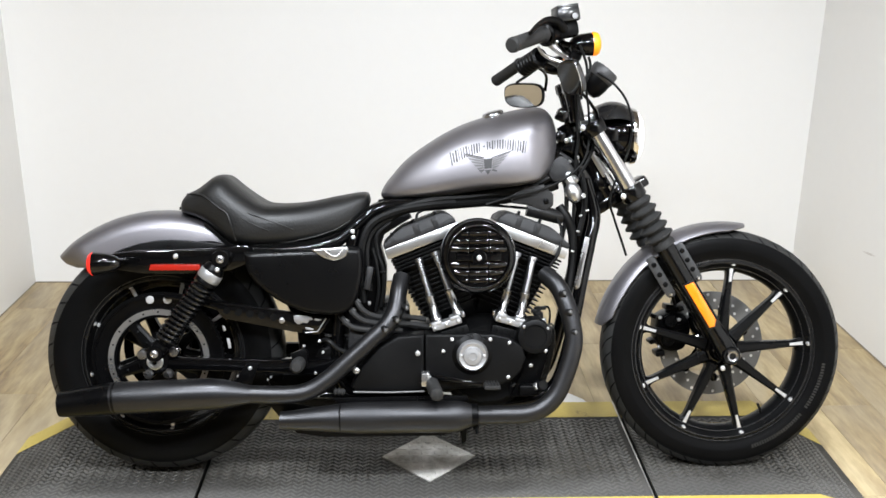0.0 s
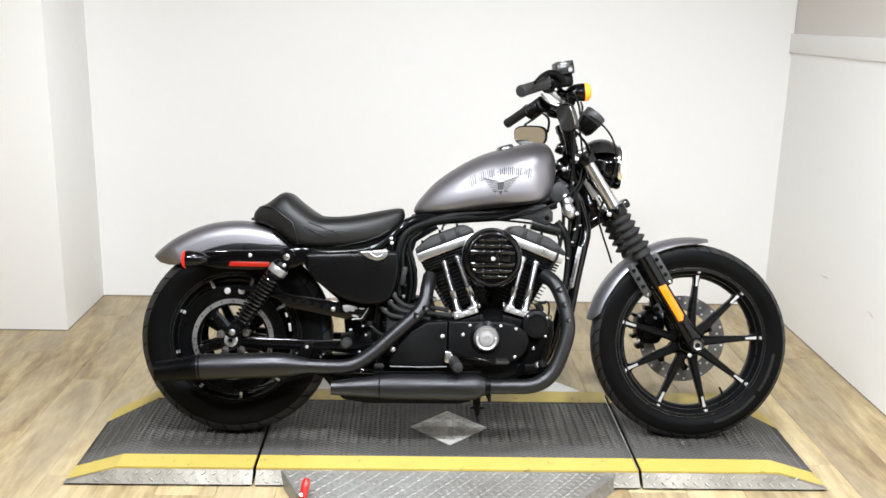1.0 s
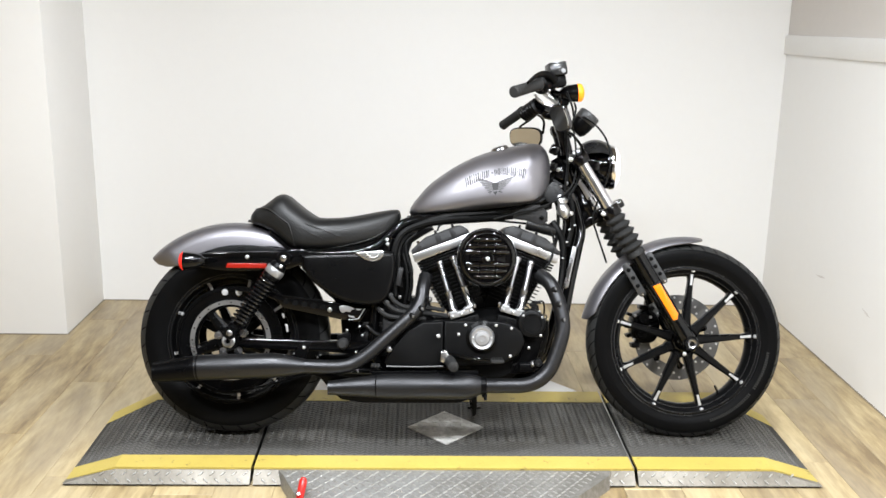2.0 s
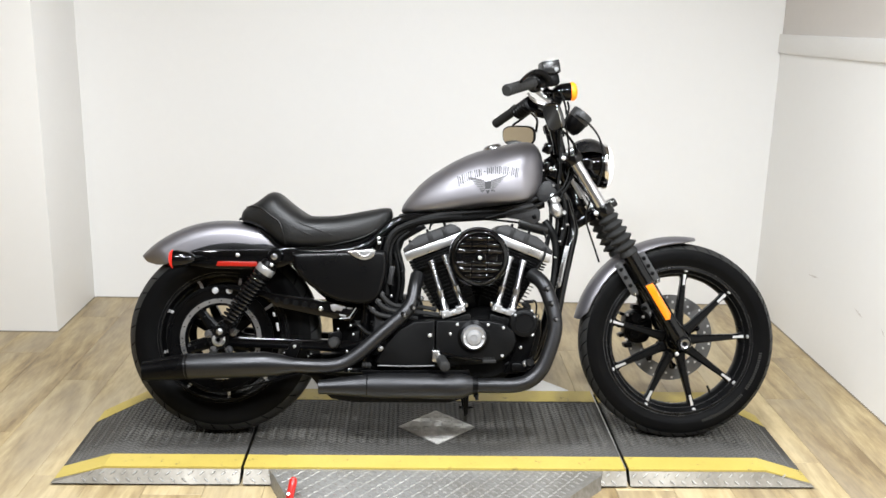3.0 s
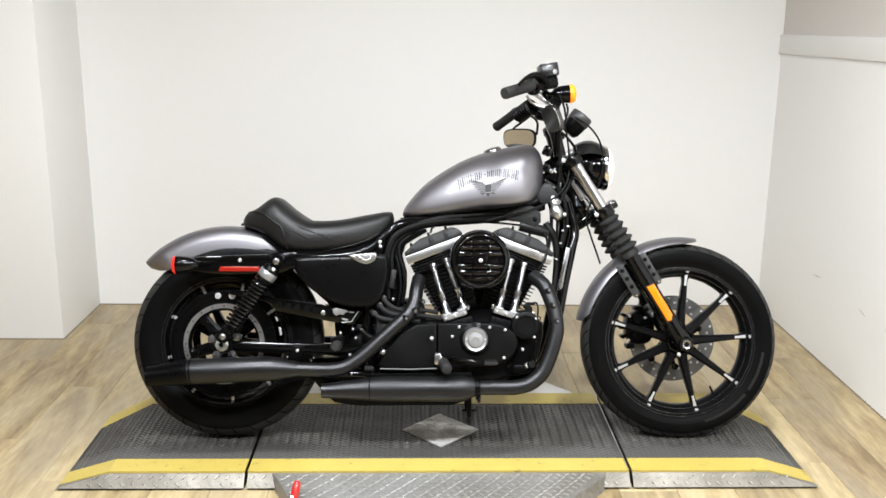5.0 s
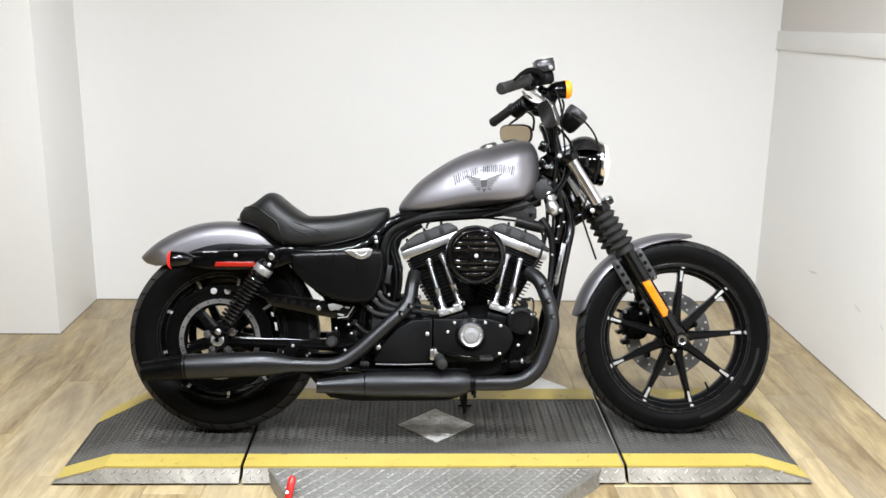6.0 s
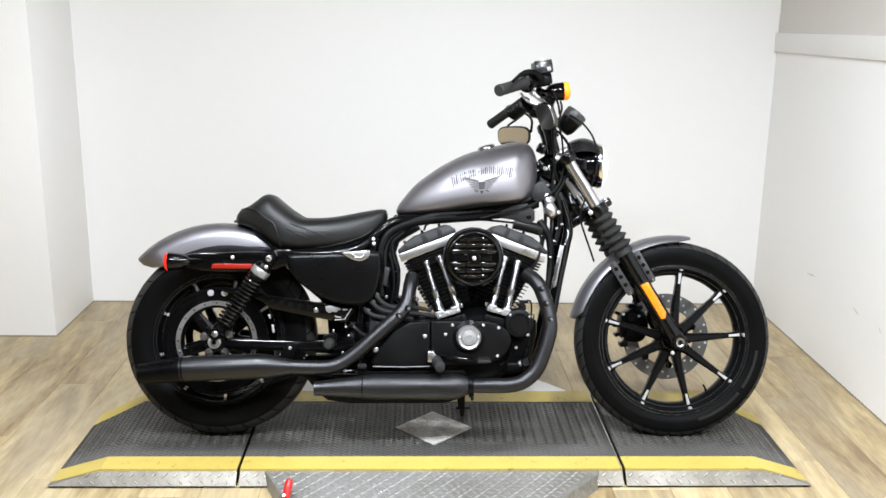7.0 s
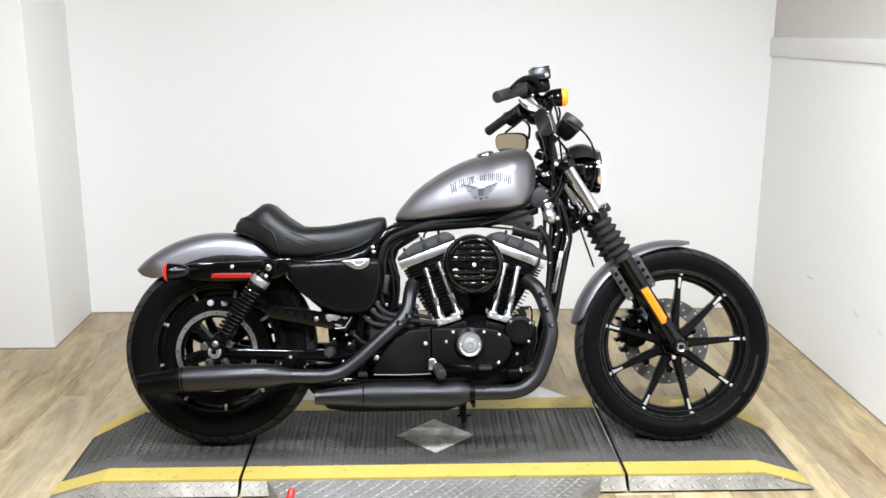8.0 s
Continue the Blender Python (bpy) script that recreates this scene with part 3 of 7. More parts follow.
def lift():
    mid = deck_section("lift_table", "low motorcycle lift table with grey rubber mat and yellow edges", [(SEAM_L + 0.005, DECK, FAR), (SEAM_R - 0.005, DECK, FAR)], (SEAM_L + 0.005, SEAM_R - 0.005))
    deck_section("lift_ramp", "lift end ramp with grey rubber mat and yellow edges", [(TIP_L, 0.004, 0.250), (TIP_L + 0.155, DECK, FAR), (SEAM_L - 0.005, DECK, FAR)], (TIP_L + 0.01, SEAM_L - 0.005), "lift ramps")
    deck_section("lift_ramp", "lift end ramp with grey rubber mat and yellow edges", [(SEAM_R + 0.005, DECK, FAR), (TIP_R - 0.15, DECK, FAR), (TIP_R, 0.004, 0.255)], (SEAM_R + 0.005, TIP_R - 0.01), "lift ramps")
    seam = part("seam_strip", box((SEAM_R - 0.0065, (NEAR + FAR) / 2, DECK + 0.0005), (0.003, FAR - NEAR - 0.004, 0.004)), M_TICK, mid, "worn bright steel seam strip")
    apron(-1, NEAR - 0.005, M_APRON)
    apron(1, FAR + 0.002, M_PALE)
    # square hatch plate, turned on its corner
    hatch = empty("hatch_plate", pose(-0.047, 0.035, DECK, 0, 0, 45))
    tagged(hatch, "square worn diamond plate hatch set in the mat", "hatch plate")
    part("plate", box((0, 0, 0.0025), (0.186, 0.186, 0.005), 0.0015), M_HATCH, hatch)
    spots = []
    for i in range(7):
        for j in range(7):
            s = 1 if (i + j) % 2 else -1
            spots.append((((i - 3) * 0.0255, (j - 3) * 0.0255, 0.005), (1, s, 0), (0, 0, 1)))
    part("plate_tread", ticks(spots, 0.02, 0.0055, 0.0018), M_HATCH, hatch, smooth=False)["kind"] = "stuff"
    # release lever
    lever = empty("release_lever", pose(-0.492, -0.452, 0.036))
    tagged(lever, "lift release lever with a red vinyl grip", "lever")
    part("rod", tube([(0, 0.02, 0), (0, 0.01, 0.02), (0, 0.0, 0.03)], 0.005), M_STEEL, lever)
    part("grip", lathe([(0, -0.002), (0.008, 0), (0.011, 0.01), (0.012, 0.05), (0.0115, 0.066), (0.007, 0.074), (0, 0.076)], (0, 0.0, 0.0), (0.12, 0.45, 0.6), 20), M_REDGRIP, lever)


lift()

# ---- motorcycle: x forward, y to its left side, z up, from the ground between the wheels; it leans on its side stand ----
LEAN_DEG, STEER_DEG = 14.08, -1.0
BIKE = empty("motorcycle", pose(0, 0, DECK, -LEAN_DEG))
tagged(BIKE, "charcoal grey and black cruiser motorcycle leaning on its side stand", "motorcycle")
AXLE_F, AXLE_R = Vector((0.760, 0, 0.3232)), Vector((-0.757, 0, 0.3205))
HEAD = Vector((0.335, 0, 0.9255))
FORK_TOP = Vector((0.387, 0, 0.9255))
FORK_DIR = (AXLE_F - FORK_TOP).normalized()
STEER = Matrix.Translation(HEAD) @ Matrix.Rotation(radians(STEER_DEG), 4, -FORK_DIR) @ Matrix.Translation(-HEAD)


def bp(name, bm, mat, label="", parent=None, **k):
    return part(name, bm, mat, parent or BIKE, label, **k)


def sp(name, bm, mat, label="", parent=None, **k):
    """A part that turns with the handlebar."""
    return part(name, moved(bm, STEER), mat, parent or BIKE, label, **k)


def fork(s, y):
    """A point s metres down the fork line from the top clamp."""
    p = FORK_TOP + FORK_DIR * s
    return Vector((p.x, y, p.z))


def bolts(spots, d, r, h, parent=None, steer=False, mat=None):
    for p in spots:
        (sp if steer else bp)("bolt", dome_bolt(p, d, r, h), mat or M_BOLT, parent=parent)


def tyre_profile(R, half, rim, flat):
    """Half profile mirrored: (radius, along the axle); tread crown, shoulder, sidewall, bead."""
    side = [(R, 0.0), (R - flat * 0.08, half * 0.35), (R - flat * 0.35, half * 0.7), (R - flat, half * 0.93), (R - flat - 0.012, half * 0.985),
            (R - flat - 0.03, half), ((R - flat + rim) / 2, half * 0.985), (rim + 0.022, half * 0.9), (rim + 0.014, half * 0.84), (rim + 0.010, half * 0.83), (rim + 0.002, half * 0.74)]
    return [(r, -a) for r, a in side[::-1]] + side[1:]


def spoke_shape(r0, r1, w0, w1, t0, t1, a, y, o):
    """A tapered cast spoke from the hub to the rim, at the angle a."""
    d, s = Vector((math.cos(a), 0, math.sin(a))), Vector((-math.sin(a), 0, math.cos(a)))
    rings = []
    for f, flare in ((0, 1.25), (0.12, 1), (0.5, 1), (0.84, 1), (0.91, 1.15), (0.96, 1.6), (1.0, 2.7)):
        r = r0 + (r1 - r0) * f
        w = (w0 + (w1 - w0) * f) * flare
        t = t0 + (t1 - t0) * f
        rings.append([o + d * r + s * w * u + Vector((0, y + t * v, 0)) for u, v in ((-1, 1), (-1, -0.5), (-0.55, -1), (0.55, -1), (1, -0.5), (1, 1))])
    return loft(rings)


def wheel(name, axle, R, half, rim_r, flat, turn, place, label):
    wh = empty(name, None, BIKE)
    tagged(wh, label)
    place("tyre", lathe(tyre_profile(R, half, rim_r, flat), axle, (0, -1, 0), 96), M_RUBBER, "black road tyre with cut tread", wh)
    place("tread", lathe([(r + 0.0003, a) for r, a in tyre_profile(R, half, rim_r, flat) if r > R - flat - 0.001], axle, (0, -1, 0), 96), M_TREADRUB, "dusty tread band", wh)
    rp = [(rim_r + 0.006, 0.70), (rim_r + 0.012, 0.80), (rim_r + 0.006, 0.86), (rim_r - 0.002, 0.84), (rim_r - 0.006, 0.70), (rim_r - 0.022, 0.42), (rim_r - 0.026, 0.0)]
    prof = [(r, half * a) for r, a in rp] + [(r, -half * a) for r, a in rp[::-1][1:]] + [(rim_r - 0.002, -half * 0.6), (rim_r - 0.012, 0), (rim_r - 0.002, half * 0.6)]
    place("rim", lathe(prof, axle, (0, -1, 0), 96, closed=True), M_RIM, "satin black cast rim", wh)
    for r, y in ((rim_r + 0.0105, half * 0.835), (rim_r + 0.001, half * 0.85), (rim_r - 0.014, half * 0.60)):
        place("rim_lip", lathe([(r - 0.0016, 0.0), (r - 0.0010, 0.0016), (r + 0.0006, 0.0020), (r + 0.0018, 0.0004)], axle - Vector((0, y, 0)), (0, -1, 0), 96), M_LIP, "", wh)
    place("hub", lathe([(0, 0.06), (0.026, 0.06), (0.03, 0.052), (0.034, 0.03), (0.052, 0.02), (0.056, 0.0), (0.052, -0.03), (0.035, -0.05), (0.03, -0.07), (0, -0.07)], axle, (0, -1, 0), 40), M_GLOSS, "", wh)
    for k in range(9):
        a = radians(turn + 40 * k)
        place("spoke", spoke_shape(0.045, rim_r - 0.018, 0.0155, 0.0075, 0.016, 0.011, a, -0.018, axle), M_RIM, "", wh, angle=30)
        d, s = Vector((math.cos(a), 0, math.sin(a))), Vector((-math.sin(a), 0, math.cos(a)))
        tip = -0.0315 if half < 0.06 else -0.046
        r0, r1 = rim_r - 0.052, rim_r - 0.008
        bm = loft([[axle + d * r + s * w * u + Vector((0, yy - 0.002 * v, 0)) for u, v in ((-1, 0), (-0.7, 1), (0.7, 1), (1, 0))]
                   for r, w, yy in ((r0, 0.0042, tip), (r0 + 0.02, 0.0046, tip + 0.0007), (r1, 0.006, tip + 0.001), (r1 + 0.004, 0.006, tip + 0.0015))])
        place("spoke_tip", bm, M_BOLT, "machined bright spoke end", wh)
        place("spoke_bolt", lathe([(0.0, 0.006), (0.006, 0.005), (0.008, 0.0), (0.008, -0.01)], axle + d * (rim_r - 0.001) + Vector((0, -half * 0.62 - 0.006, 0)), (0, -1, 0), 14), M_BOLT, "", wh)
    return wh


FRONT = wheel("front_wheel", AXLE_F, 0.330, 0.055, 0.242, 0.020, 4.3, sp, "black cast nine spoke front wheel")
REAR = wheel("rear_wheel", AXLE_R, 0.317, 0.074, 0.205, 0.03, 35.1, bp, "black cast nine spoke rear wheel")


def tread_grooves(axle, R, half, flat, count, place, wh):
    """Curved cuts over the shoulders, their shade drawn as thin dark slivers on the tread."""
    bm = bmesh.new()
    for k in range(count):
        for side in (-1, 1):
            a0 = 2 * math.pi * (k + (0.5 if side > 0 else 0)) / count
            pts = []
            for i in range(7):
                f = i / 6
                a = a0 + 0.13 * f * side
                u = side * half * (0.30 + 0.63 * f)
                r = lerp([(0.0, R), (0.35, R - flat * 0.08), (0.7, R - flat * 0.35), (0.93, R - flat)], abs(u) / half)[0] + 0.0009
                pts.append((a, u, r, 0.0042 * (1 - 0.4 * f)))
            lo, hi = [], []
            for a, u, r, w in pts:
                for lst, s in ((lo, -1), (hi, 1)):
                    aa = a + s * w / R
                    lst.append(bm.verts.new(axle + Vector((r * math.cos(aa), u, r * math.sin(aa)))))
            for i in range(6):
                bm.faces.new((lo[i], hi[i], hi[i + 1], lo[i + 1]))
    place("tread_pattern", bm, M_LIFTBLACK, "", wh)["kind"] = "stuff"


tread_grooves(AXLE_F, 0.330, 0.055, 0.020, 46, sp, FRONT)
tread_grooves(AXLE_R, 0.317, 0.074, 0.03, 32, bp, REAR)


def sidewall_marks(axle, r, y, arcs, place, wh):
    """Moulded sidewall lettering, worn past reading: raised bars along the arc."""
    bm = bmesh.new()
    for a0, a1, n in arcs:
        for i in range(n):
            a = radians(a0 + (a1 - a0) * i / n)
            w = radians((a1 - a0) / n) * 0.32
            v = []
            for rr, aa in ((r - 0.005, a - w), (r - 0.005, a + w), (r + 0.005, a + w), (r + 0.005, a - w)):
                v.append(bm.verts.new(axle + Vector((rr * math.cos(aa), y - 0.0012, rr * math.sin(aa)))))
            bm.faces.new(v)
    place("sidewall_marks", bm, M_MARK, "", wh)["kind"] = "stuff"


M_MARK = material("moulded_tyre_marks", (0.0068, 0.0068, 0.0068), 0.5, scale=30, fine=200)
sidewall_marks(AXLE_F, 0.279, -0.0545, [(-72, -38, 22), (-34, -6, 17)], sp, FRONT)

# axle ends and valve
sp("axle_nut", lathe([(0, 0.002), (0.008, 0.002), (0.009, 0.012), (0.014, 0.014), (0.017, 0.010), (0.018, 0.0), (0.02, -0.004), (0.02, -0.02), (0, -0.02)], AXLE_F + Vector((0, -0.116, 0)), (0, -1, 0), 28), M_SATCHROME, "bright hollow axle end")
sp("valve_stem", tube([AXLE_F + Vector((0.118, -0.02, -0.178)), AXLE_F + Vector((0.112, -0.03, -0.166)), AXLE_F + Vector((0.104, -0.034, -0.152))], [0.0045, 0.004, 0.0035], 10), M_PLASTIC, "", FRONT)

# front brake, on the far side
disc = sp("brake_disc", lathe([(0.098, 0.0025), (0.149, 0.0025), (0.149, -0.0025), (0.098, -0.0025)], AXLE_F + Vector((0, 0.072, 0)), (0, -1, 0), 72, closed=True), M_DISC, "drilled steel brake disc", FRONT, angle=25)
# bright discs stand in for the light floor seen through the holes
bm = join(*[lathe([(0, 0.0), (0.0042, 0.0), (0.0042, -0.0015)], AXLE_F + Vector((r * math.cos(a), 0.0688, r * math.sin(a))), (0, -1, 0), 10) for r, a in [(0.108 + 0.016 * (i % 3), 2 * math.pi * i / 42) for i in range(42)]])
sp("disc_hole_spots", bm, M_BOLT, "", FRONT)["kind"] = "stuff"
bm = join(*[tube([AXLE_F + Vector((0.04 * math.cos(a), 0.072, 0.04 * math.sin(a))), AXLE_F + Vector((0.105 * math.cos(a + 0.35), 0.072, 0.105 * math.sin(a + 0.35)))], 0.008, 8) for a in [2 * math.pi * i / 7 for i in range(7)]])
sp("disc_carrier", bm, M_GLOSS, "", FRONT)


def caliper():
    """Two-piston caliper: cast body, pad ears, piston bosses, cooling ribs, banjo and bleed screw."""
    cal = sp("brake_caliper", plate([(0.600, 0.398), (0.622, 0.412), (0.648, 0.420), (0.676, 0.412), (0.692, 0.385), (0.694, 0.350), (0.680, 0.315), (0.655, 0.304), (0.625, 0.306), (0.604, 0.322), (0.596, 0.360)], 0.045, 0.120, 0.008, curve=3), M_SATIN, "black brake caliper")
    for x, z, w, h, a in ((0.590, 0.404, 0.018, 0.012, 20), (0.584, 0.362, 0.020, 0.012, 0), (0.590, 0.330, 0.018, 0.012, -20), (0.612, 0.296, 0.026, 0.016, -10), (0.640, 0.428, 0.030, 0.016, 5), (0.668, 0.424, 0.018, 0.014, -25)):
        sp("caliper_ear", moved(box((0, 0, 0), (w, 0.05, h), 0.003), pose(x, 0.075, z, 0, a, 0)), M_SATIN, "", cal)
    for px, pz in ((0.634, 0.392), (0.628, 0.338)):
        sp("piston_boss", lathe([(0.019, 0), (0.019, 0.010), (0.016, 0.013), (0.009, 0.013), (0.008, 0.010), (0, 0.010)], (px, 0.044, pz), (0, -1, 0), 24), M_SATIN, "", cal)
    for k in range(4):
        sp("caliper_rib", moved(box((0, 0, 0), (0.034, 0.006, 0.004), 0.001), pose(0.668, 0.043, 0.340 + 0.014 * k, 0, -12, 0)), M_GLOSS, "", cal)
    bolts([(0.606, 0.040, 0.402), (0.604, 0.040, 0.318), (0.660, 0.040, 0.396)], (0, -1, 0), 0.006, 0.006, cal, True)
    sp("bleed_screw", lathe([(0.004, 0), (0.004, 0.012), (0.0025, 0.014), (0.0025, 0.020), (0, 0.020)], (0.645, 0.060, 0.432), (-0.2, -0.2, 1), 12), M_STEEL, "", cal)
    sp("brake_hose", tube([(0.655, 0.06, 0.428), (0.640, 0.05, 0.470), (0.612, 0.045, 0.520), (0.575, 0.05, 0.580)], 0.005, 10), M_CABLE, "", cal)


caliper()
# floating buttons between the disc and its carrier
for k in range(7):
    a = 2 * math.pi * k / 7 + 0.35
    sp("disc_button", lathe([(0.004, 0.004), (0.010, 0.004), (0.012, 0.001), (0.012, -0.004)], AXLE_F + Vector((0.100 * math.cos(a), 0.070, 0.100 * math.sin(a))), (0, -1, 0), 18), M_GLOSS, "", FRONT)


# ---- fork ----
def fork_leg(y):
    near = y < 0
    tag = "right" if near else "left"
    leg = sp("fork_tube", lathe([(0.0212, -0.015), (0.0212, 0.235)], fork(0, y), FORK_DIR, 32), M_FORKTUBE, "polished chrome fork tube")
    # rubber gaiter with five folds
    prof, n = [(0.022, 0.0)], 5
    for i in range(n):
        s = 0.012 + i * 0.0265
        big = 0.036 + 0.0012 * i
        prof += [(0.0255, s), (big, s + 0.010), (big, s + 0.0145), (0.0265, s + 0.0245)]
    prof += [(0.031, 0.150), (0.031, 0.162), (0.024, 0.165)]
    sp("fork_gaiter", lathe(prof, fork(0.205, y), FORK_DIR, 32), M_GRIP, "black ribbed rubber fork gaiter")
    low = sp("fork_lower", lathe([(0.020, 0.0), (0.0262, 0.004), (0.0262, 0.05), (0.0245, 0.07), (0.0245, 0.30), (0.027, 0.33), (0.028, 0.37), (0.022, 0.392), (0, 0.395)], fork(0.335, y), FORK_DIR, 32), M_GLOSS, "gloss black fork lower")
    sp("axle_boss", lathe([(0, 0.03), (0.022, 0.03), (0.026, 0.024), (0.026, -0.024), (0.022, -0.03), (0, -0.03)], AXLE_F + Vector((0, y, 0)), (0, -1, 0), 28), M_GLOSS, "", low)
    return low


LOW_R, LOW_L = fork_leg(-0.093), fork_leg(0.093)


def fork_reflector():
    """Long amber reflector on the outer face of the near fork lower."""
    c = fork(0.545, -0.119)
    d = FORK_DIR
    s = Vector((-d.z, 0, d.x))
    out = [c + d * u + s * w for u, w in ((-0.066, -0.013), (-0.062, 0.013), (0.055, 0.013), (0.070, 0.001), (0.066, -0.013))]
    sp("fork_reflector", plate([(p.x, p.z) for p in out], c.y - 0.006, c.y + 0.006, 0.003), M_AMBER, "amber fork reflector")
    rim = [c + d * u + s * w for u, w in ((-0.070, -0.017), (-0.067, 0.016), (0.056, 0.016), (0.075, 0.001), (0.071, -0.017))]
    sp("reflector_base", plate([(p.x, p.z) for p in rim], c.y - 0.001, c.y + 0.008, 0.002), M_PLASTIC)


fork_reflector()


def clamp(s, high, reach, name):
    """A fork clamp: two split collars and the bridge."""
    bms = [lathe([(0.0198, -high / 2), (0.031, -high / 2), (0.033, -high / 2 + 0.004), (0.033, high / 2 - 0.004), (0.031, high / 2), (0.0198, high / 2)], fork(s, y), FORK_DIR, 28, closed=True) for y in (-0.093, 0.093)]
    c = fork(s, 0)
    back = Vector((-FORK_DIR.z, 0, FORK_DIR.x)) * -1
    m = Matrix.Translation(c - Vector((0.022, 0, 0.012))) @ frame_along(FORK_DIR)
    bms.append(moved(box((0, 0, 0), (reach, 0.18, high * 0.85), 0.008), m @ Matrix.Rotation(0, 4, "Z")))
    ob = sp(name, join(*bms), M_GLOSS, "gloss black fork clamp")
    return ob


TOPC = clamp(0.0, 0.034, 0.07, "upper_fork_clamp")
LOWC = clamp(0.198, 0.036, 0.07, "lower_fork_clamp")
bolts([(0.353, -0.116, 0.926)], (0, -1, 0), 0.0085, 0.008, TOPC, True)
bolts([(0.462, -0.120, 0.748)], (0, -1, 0), 0.009, 0.008, LOWC, True)
sp("steering_stem", lathe([(0.028, -0.02), (0.03, 0.0), (0.03, 0.20), (0.026, 0.23)], HEAD + FORK_DIR * 0.0, FORK_DIR, 28), M_GLOSS)
# second bright tube of the fork seen behind, the far leg's cover
sp("fork_cover", lathe([(0.012, 0.0), (0.012, 0.115)], (0.392, -0.02, 0.862), FORK_DIR, 16), M_ALU, "thin bright tube behind the fork")


# ---- fenders ----
def arch(axle, R, half, skirt, a0, a1, n=40, thick=0.003, tip=None, span=None):
    """Fender shell round a wheel. skirt(a): the radius of the side's lower edge; tip(a): the share of the width; span: half the angle of a plain round section."""
    rings = []
    for i in range(n + 1):
        a = radians(a0 + (a1 - a0) * i / n)
        w = half * (tip(math.degrees(a)) if tip else 1)
        rs = skirt(math.degrees(a))
        row = []
        m = 18
        for k in range(m + 1):
            t = -1 + 2 * k / m
            ang = t * math.pi / 2
            y = w * math.copysign(abs(math.sin(ang)) ** 0.75, ang)
            drop = 1 - abs(math.cos(ang)) ** 0.55
            if span:
                ang = t * radians(span)
                y, drop = w * math.sin(ang) / math.sin(radians(span)), (1 - math.cos(ang)) / (1 - math.cos(radians(span)))
            r = R - (R - rs) * drop
            row.append((y, r))
        outer = [axle + Vector((r * math.cos(a), y, r * math.sin(a))) for y, r in row]
        inner = [axle + Vector(((r - thick) * math.cos(a), y * (1 - thick / max(w, 0.01)), (r - thick) * math.sin(a))) for y, r in row[::-1]]
        rings.append(outer + inner)
    return loft(rings)


def rear_skirt(a):
    return lerp([(58, 0.352), (66, 0.338), (74, 0.318), (84, 0.309), (94, 0.306), (106, 0.303), (114, 0.300), (122, 0.298), (128, 0.305), (133, 0.325), (137, 0.360)], a)[0]


bp("rear_fender", arch(AXLE_R, 0.386, 0.098, rear_skirt, 57, 136.5, 48, tip=lambda a: 1 if a < 124 else max(0.25, 1 - ((a - 124) / 13.5) ** 2 * 0.72)), M_PAINT, "charcoal satin metallic rear fender")
sp("front_fender", arch(AXLE_F, 0.353, 0.062, lambda a: lerp([(80, 0.345), (90, 0.331), (110, 0.326), (150, 0.322), (163, 0.325), (169, 0.345)], a)[0], 80.5, 168.5, 48, tip=lambda a: 1 if 88 < a < 162 else (max(0.3, 1 - ((88 - a) / 8) ** 2 * 0.65) if a < 100 else max(0.4, 1 - ((a - 162) / 7) ** 2 * 0.5)), span=72), M_PAINT, "charcoal satin metallic front fender")


def holed_strap(p, q, wide, y, holes, place, label):
    """Flat bracket between two points with a row of round holes shown by dark bushes."""
    p, q = Vector((p[0], y, p[1])), Vector((q[0], y, q[1]))
    d = (q - p).normalized()
    s = Vector((-d.z, 0, d.x))
    out = [p - d * 0.006 - s * wide * 0.4, p - d * 0.006 + s * wide * 0.4, p + s * wide * 0.5, q + s * wide * 0.5, q + d * 0.008 + s * wide * 0.3, q + d * 0.008 - s * wide * 0.3, q - s * wide * 0.5, p - s * wide * 0.5]
    ob = place("fender_bracket", plate([(v.x, v.z) for v in out], y - 0.002, y + 0.002, 0.0008), M_BRACKET, label)
    for i in range(holes):
        c = p + (q - p) * ((i + 0.6) / (holes + 0.6))
        place("bracket_hole", lathe([(0, 0.0028), (wide * 0.24, 0.0028), (wide * 0.28, 0.002), (wide * 0.28, 0)], c, (0, -1, 0), 18), M_LIFTBLACK, "", ob)
    place("bolt", dome_bolt(q - Vector((0, 0.002, 0)), (0, -1, 0), 0.0065, 0.007), M_CHROME, "", ob)
    return ob


M_BRACKET = material("dark_grey_bracket", (0.045, 0.045, 0.046), 0.42, metal=0.4, scale=12, fine=200)
holed_strap((0.546, 0.578), (0.604, 0.484), 0.026, -0.078, 3, sp, "dark grey drilled fender bracket")
holed_strap((0.622, 0.616), (0.676, 0.527), 0.025, -0.078, 3, sp, "dark grey drilled fender bracket")


# ---- fuel tank ----
TANK = [(-0.178, 0.7505, 0.747, 0.020), (-0.172, 0.768, 0.738, 0.048), (-0.153, 0.795, 0.735, 0.072), (-0.106, 0.847, 0.735, 0.098), (-0.030, 0.901, 0.742, 0.123), (0.045, 0.940, 0.752, 0.138), (0.121, 0.964, 0.763, 0.146),
        (0.197, 0.981, 0.774, 0.141), (0.235, 0.986, 0.782, 0.129), (0.262, 0.981, 0.795, 0.110), (0.280, 0.964, 0.815, 0.086), (0.291, 0.937, 0.845, 0.058), (0.295, 0.905, 0.872, 0.028)]


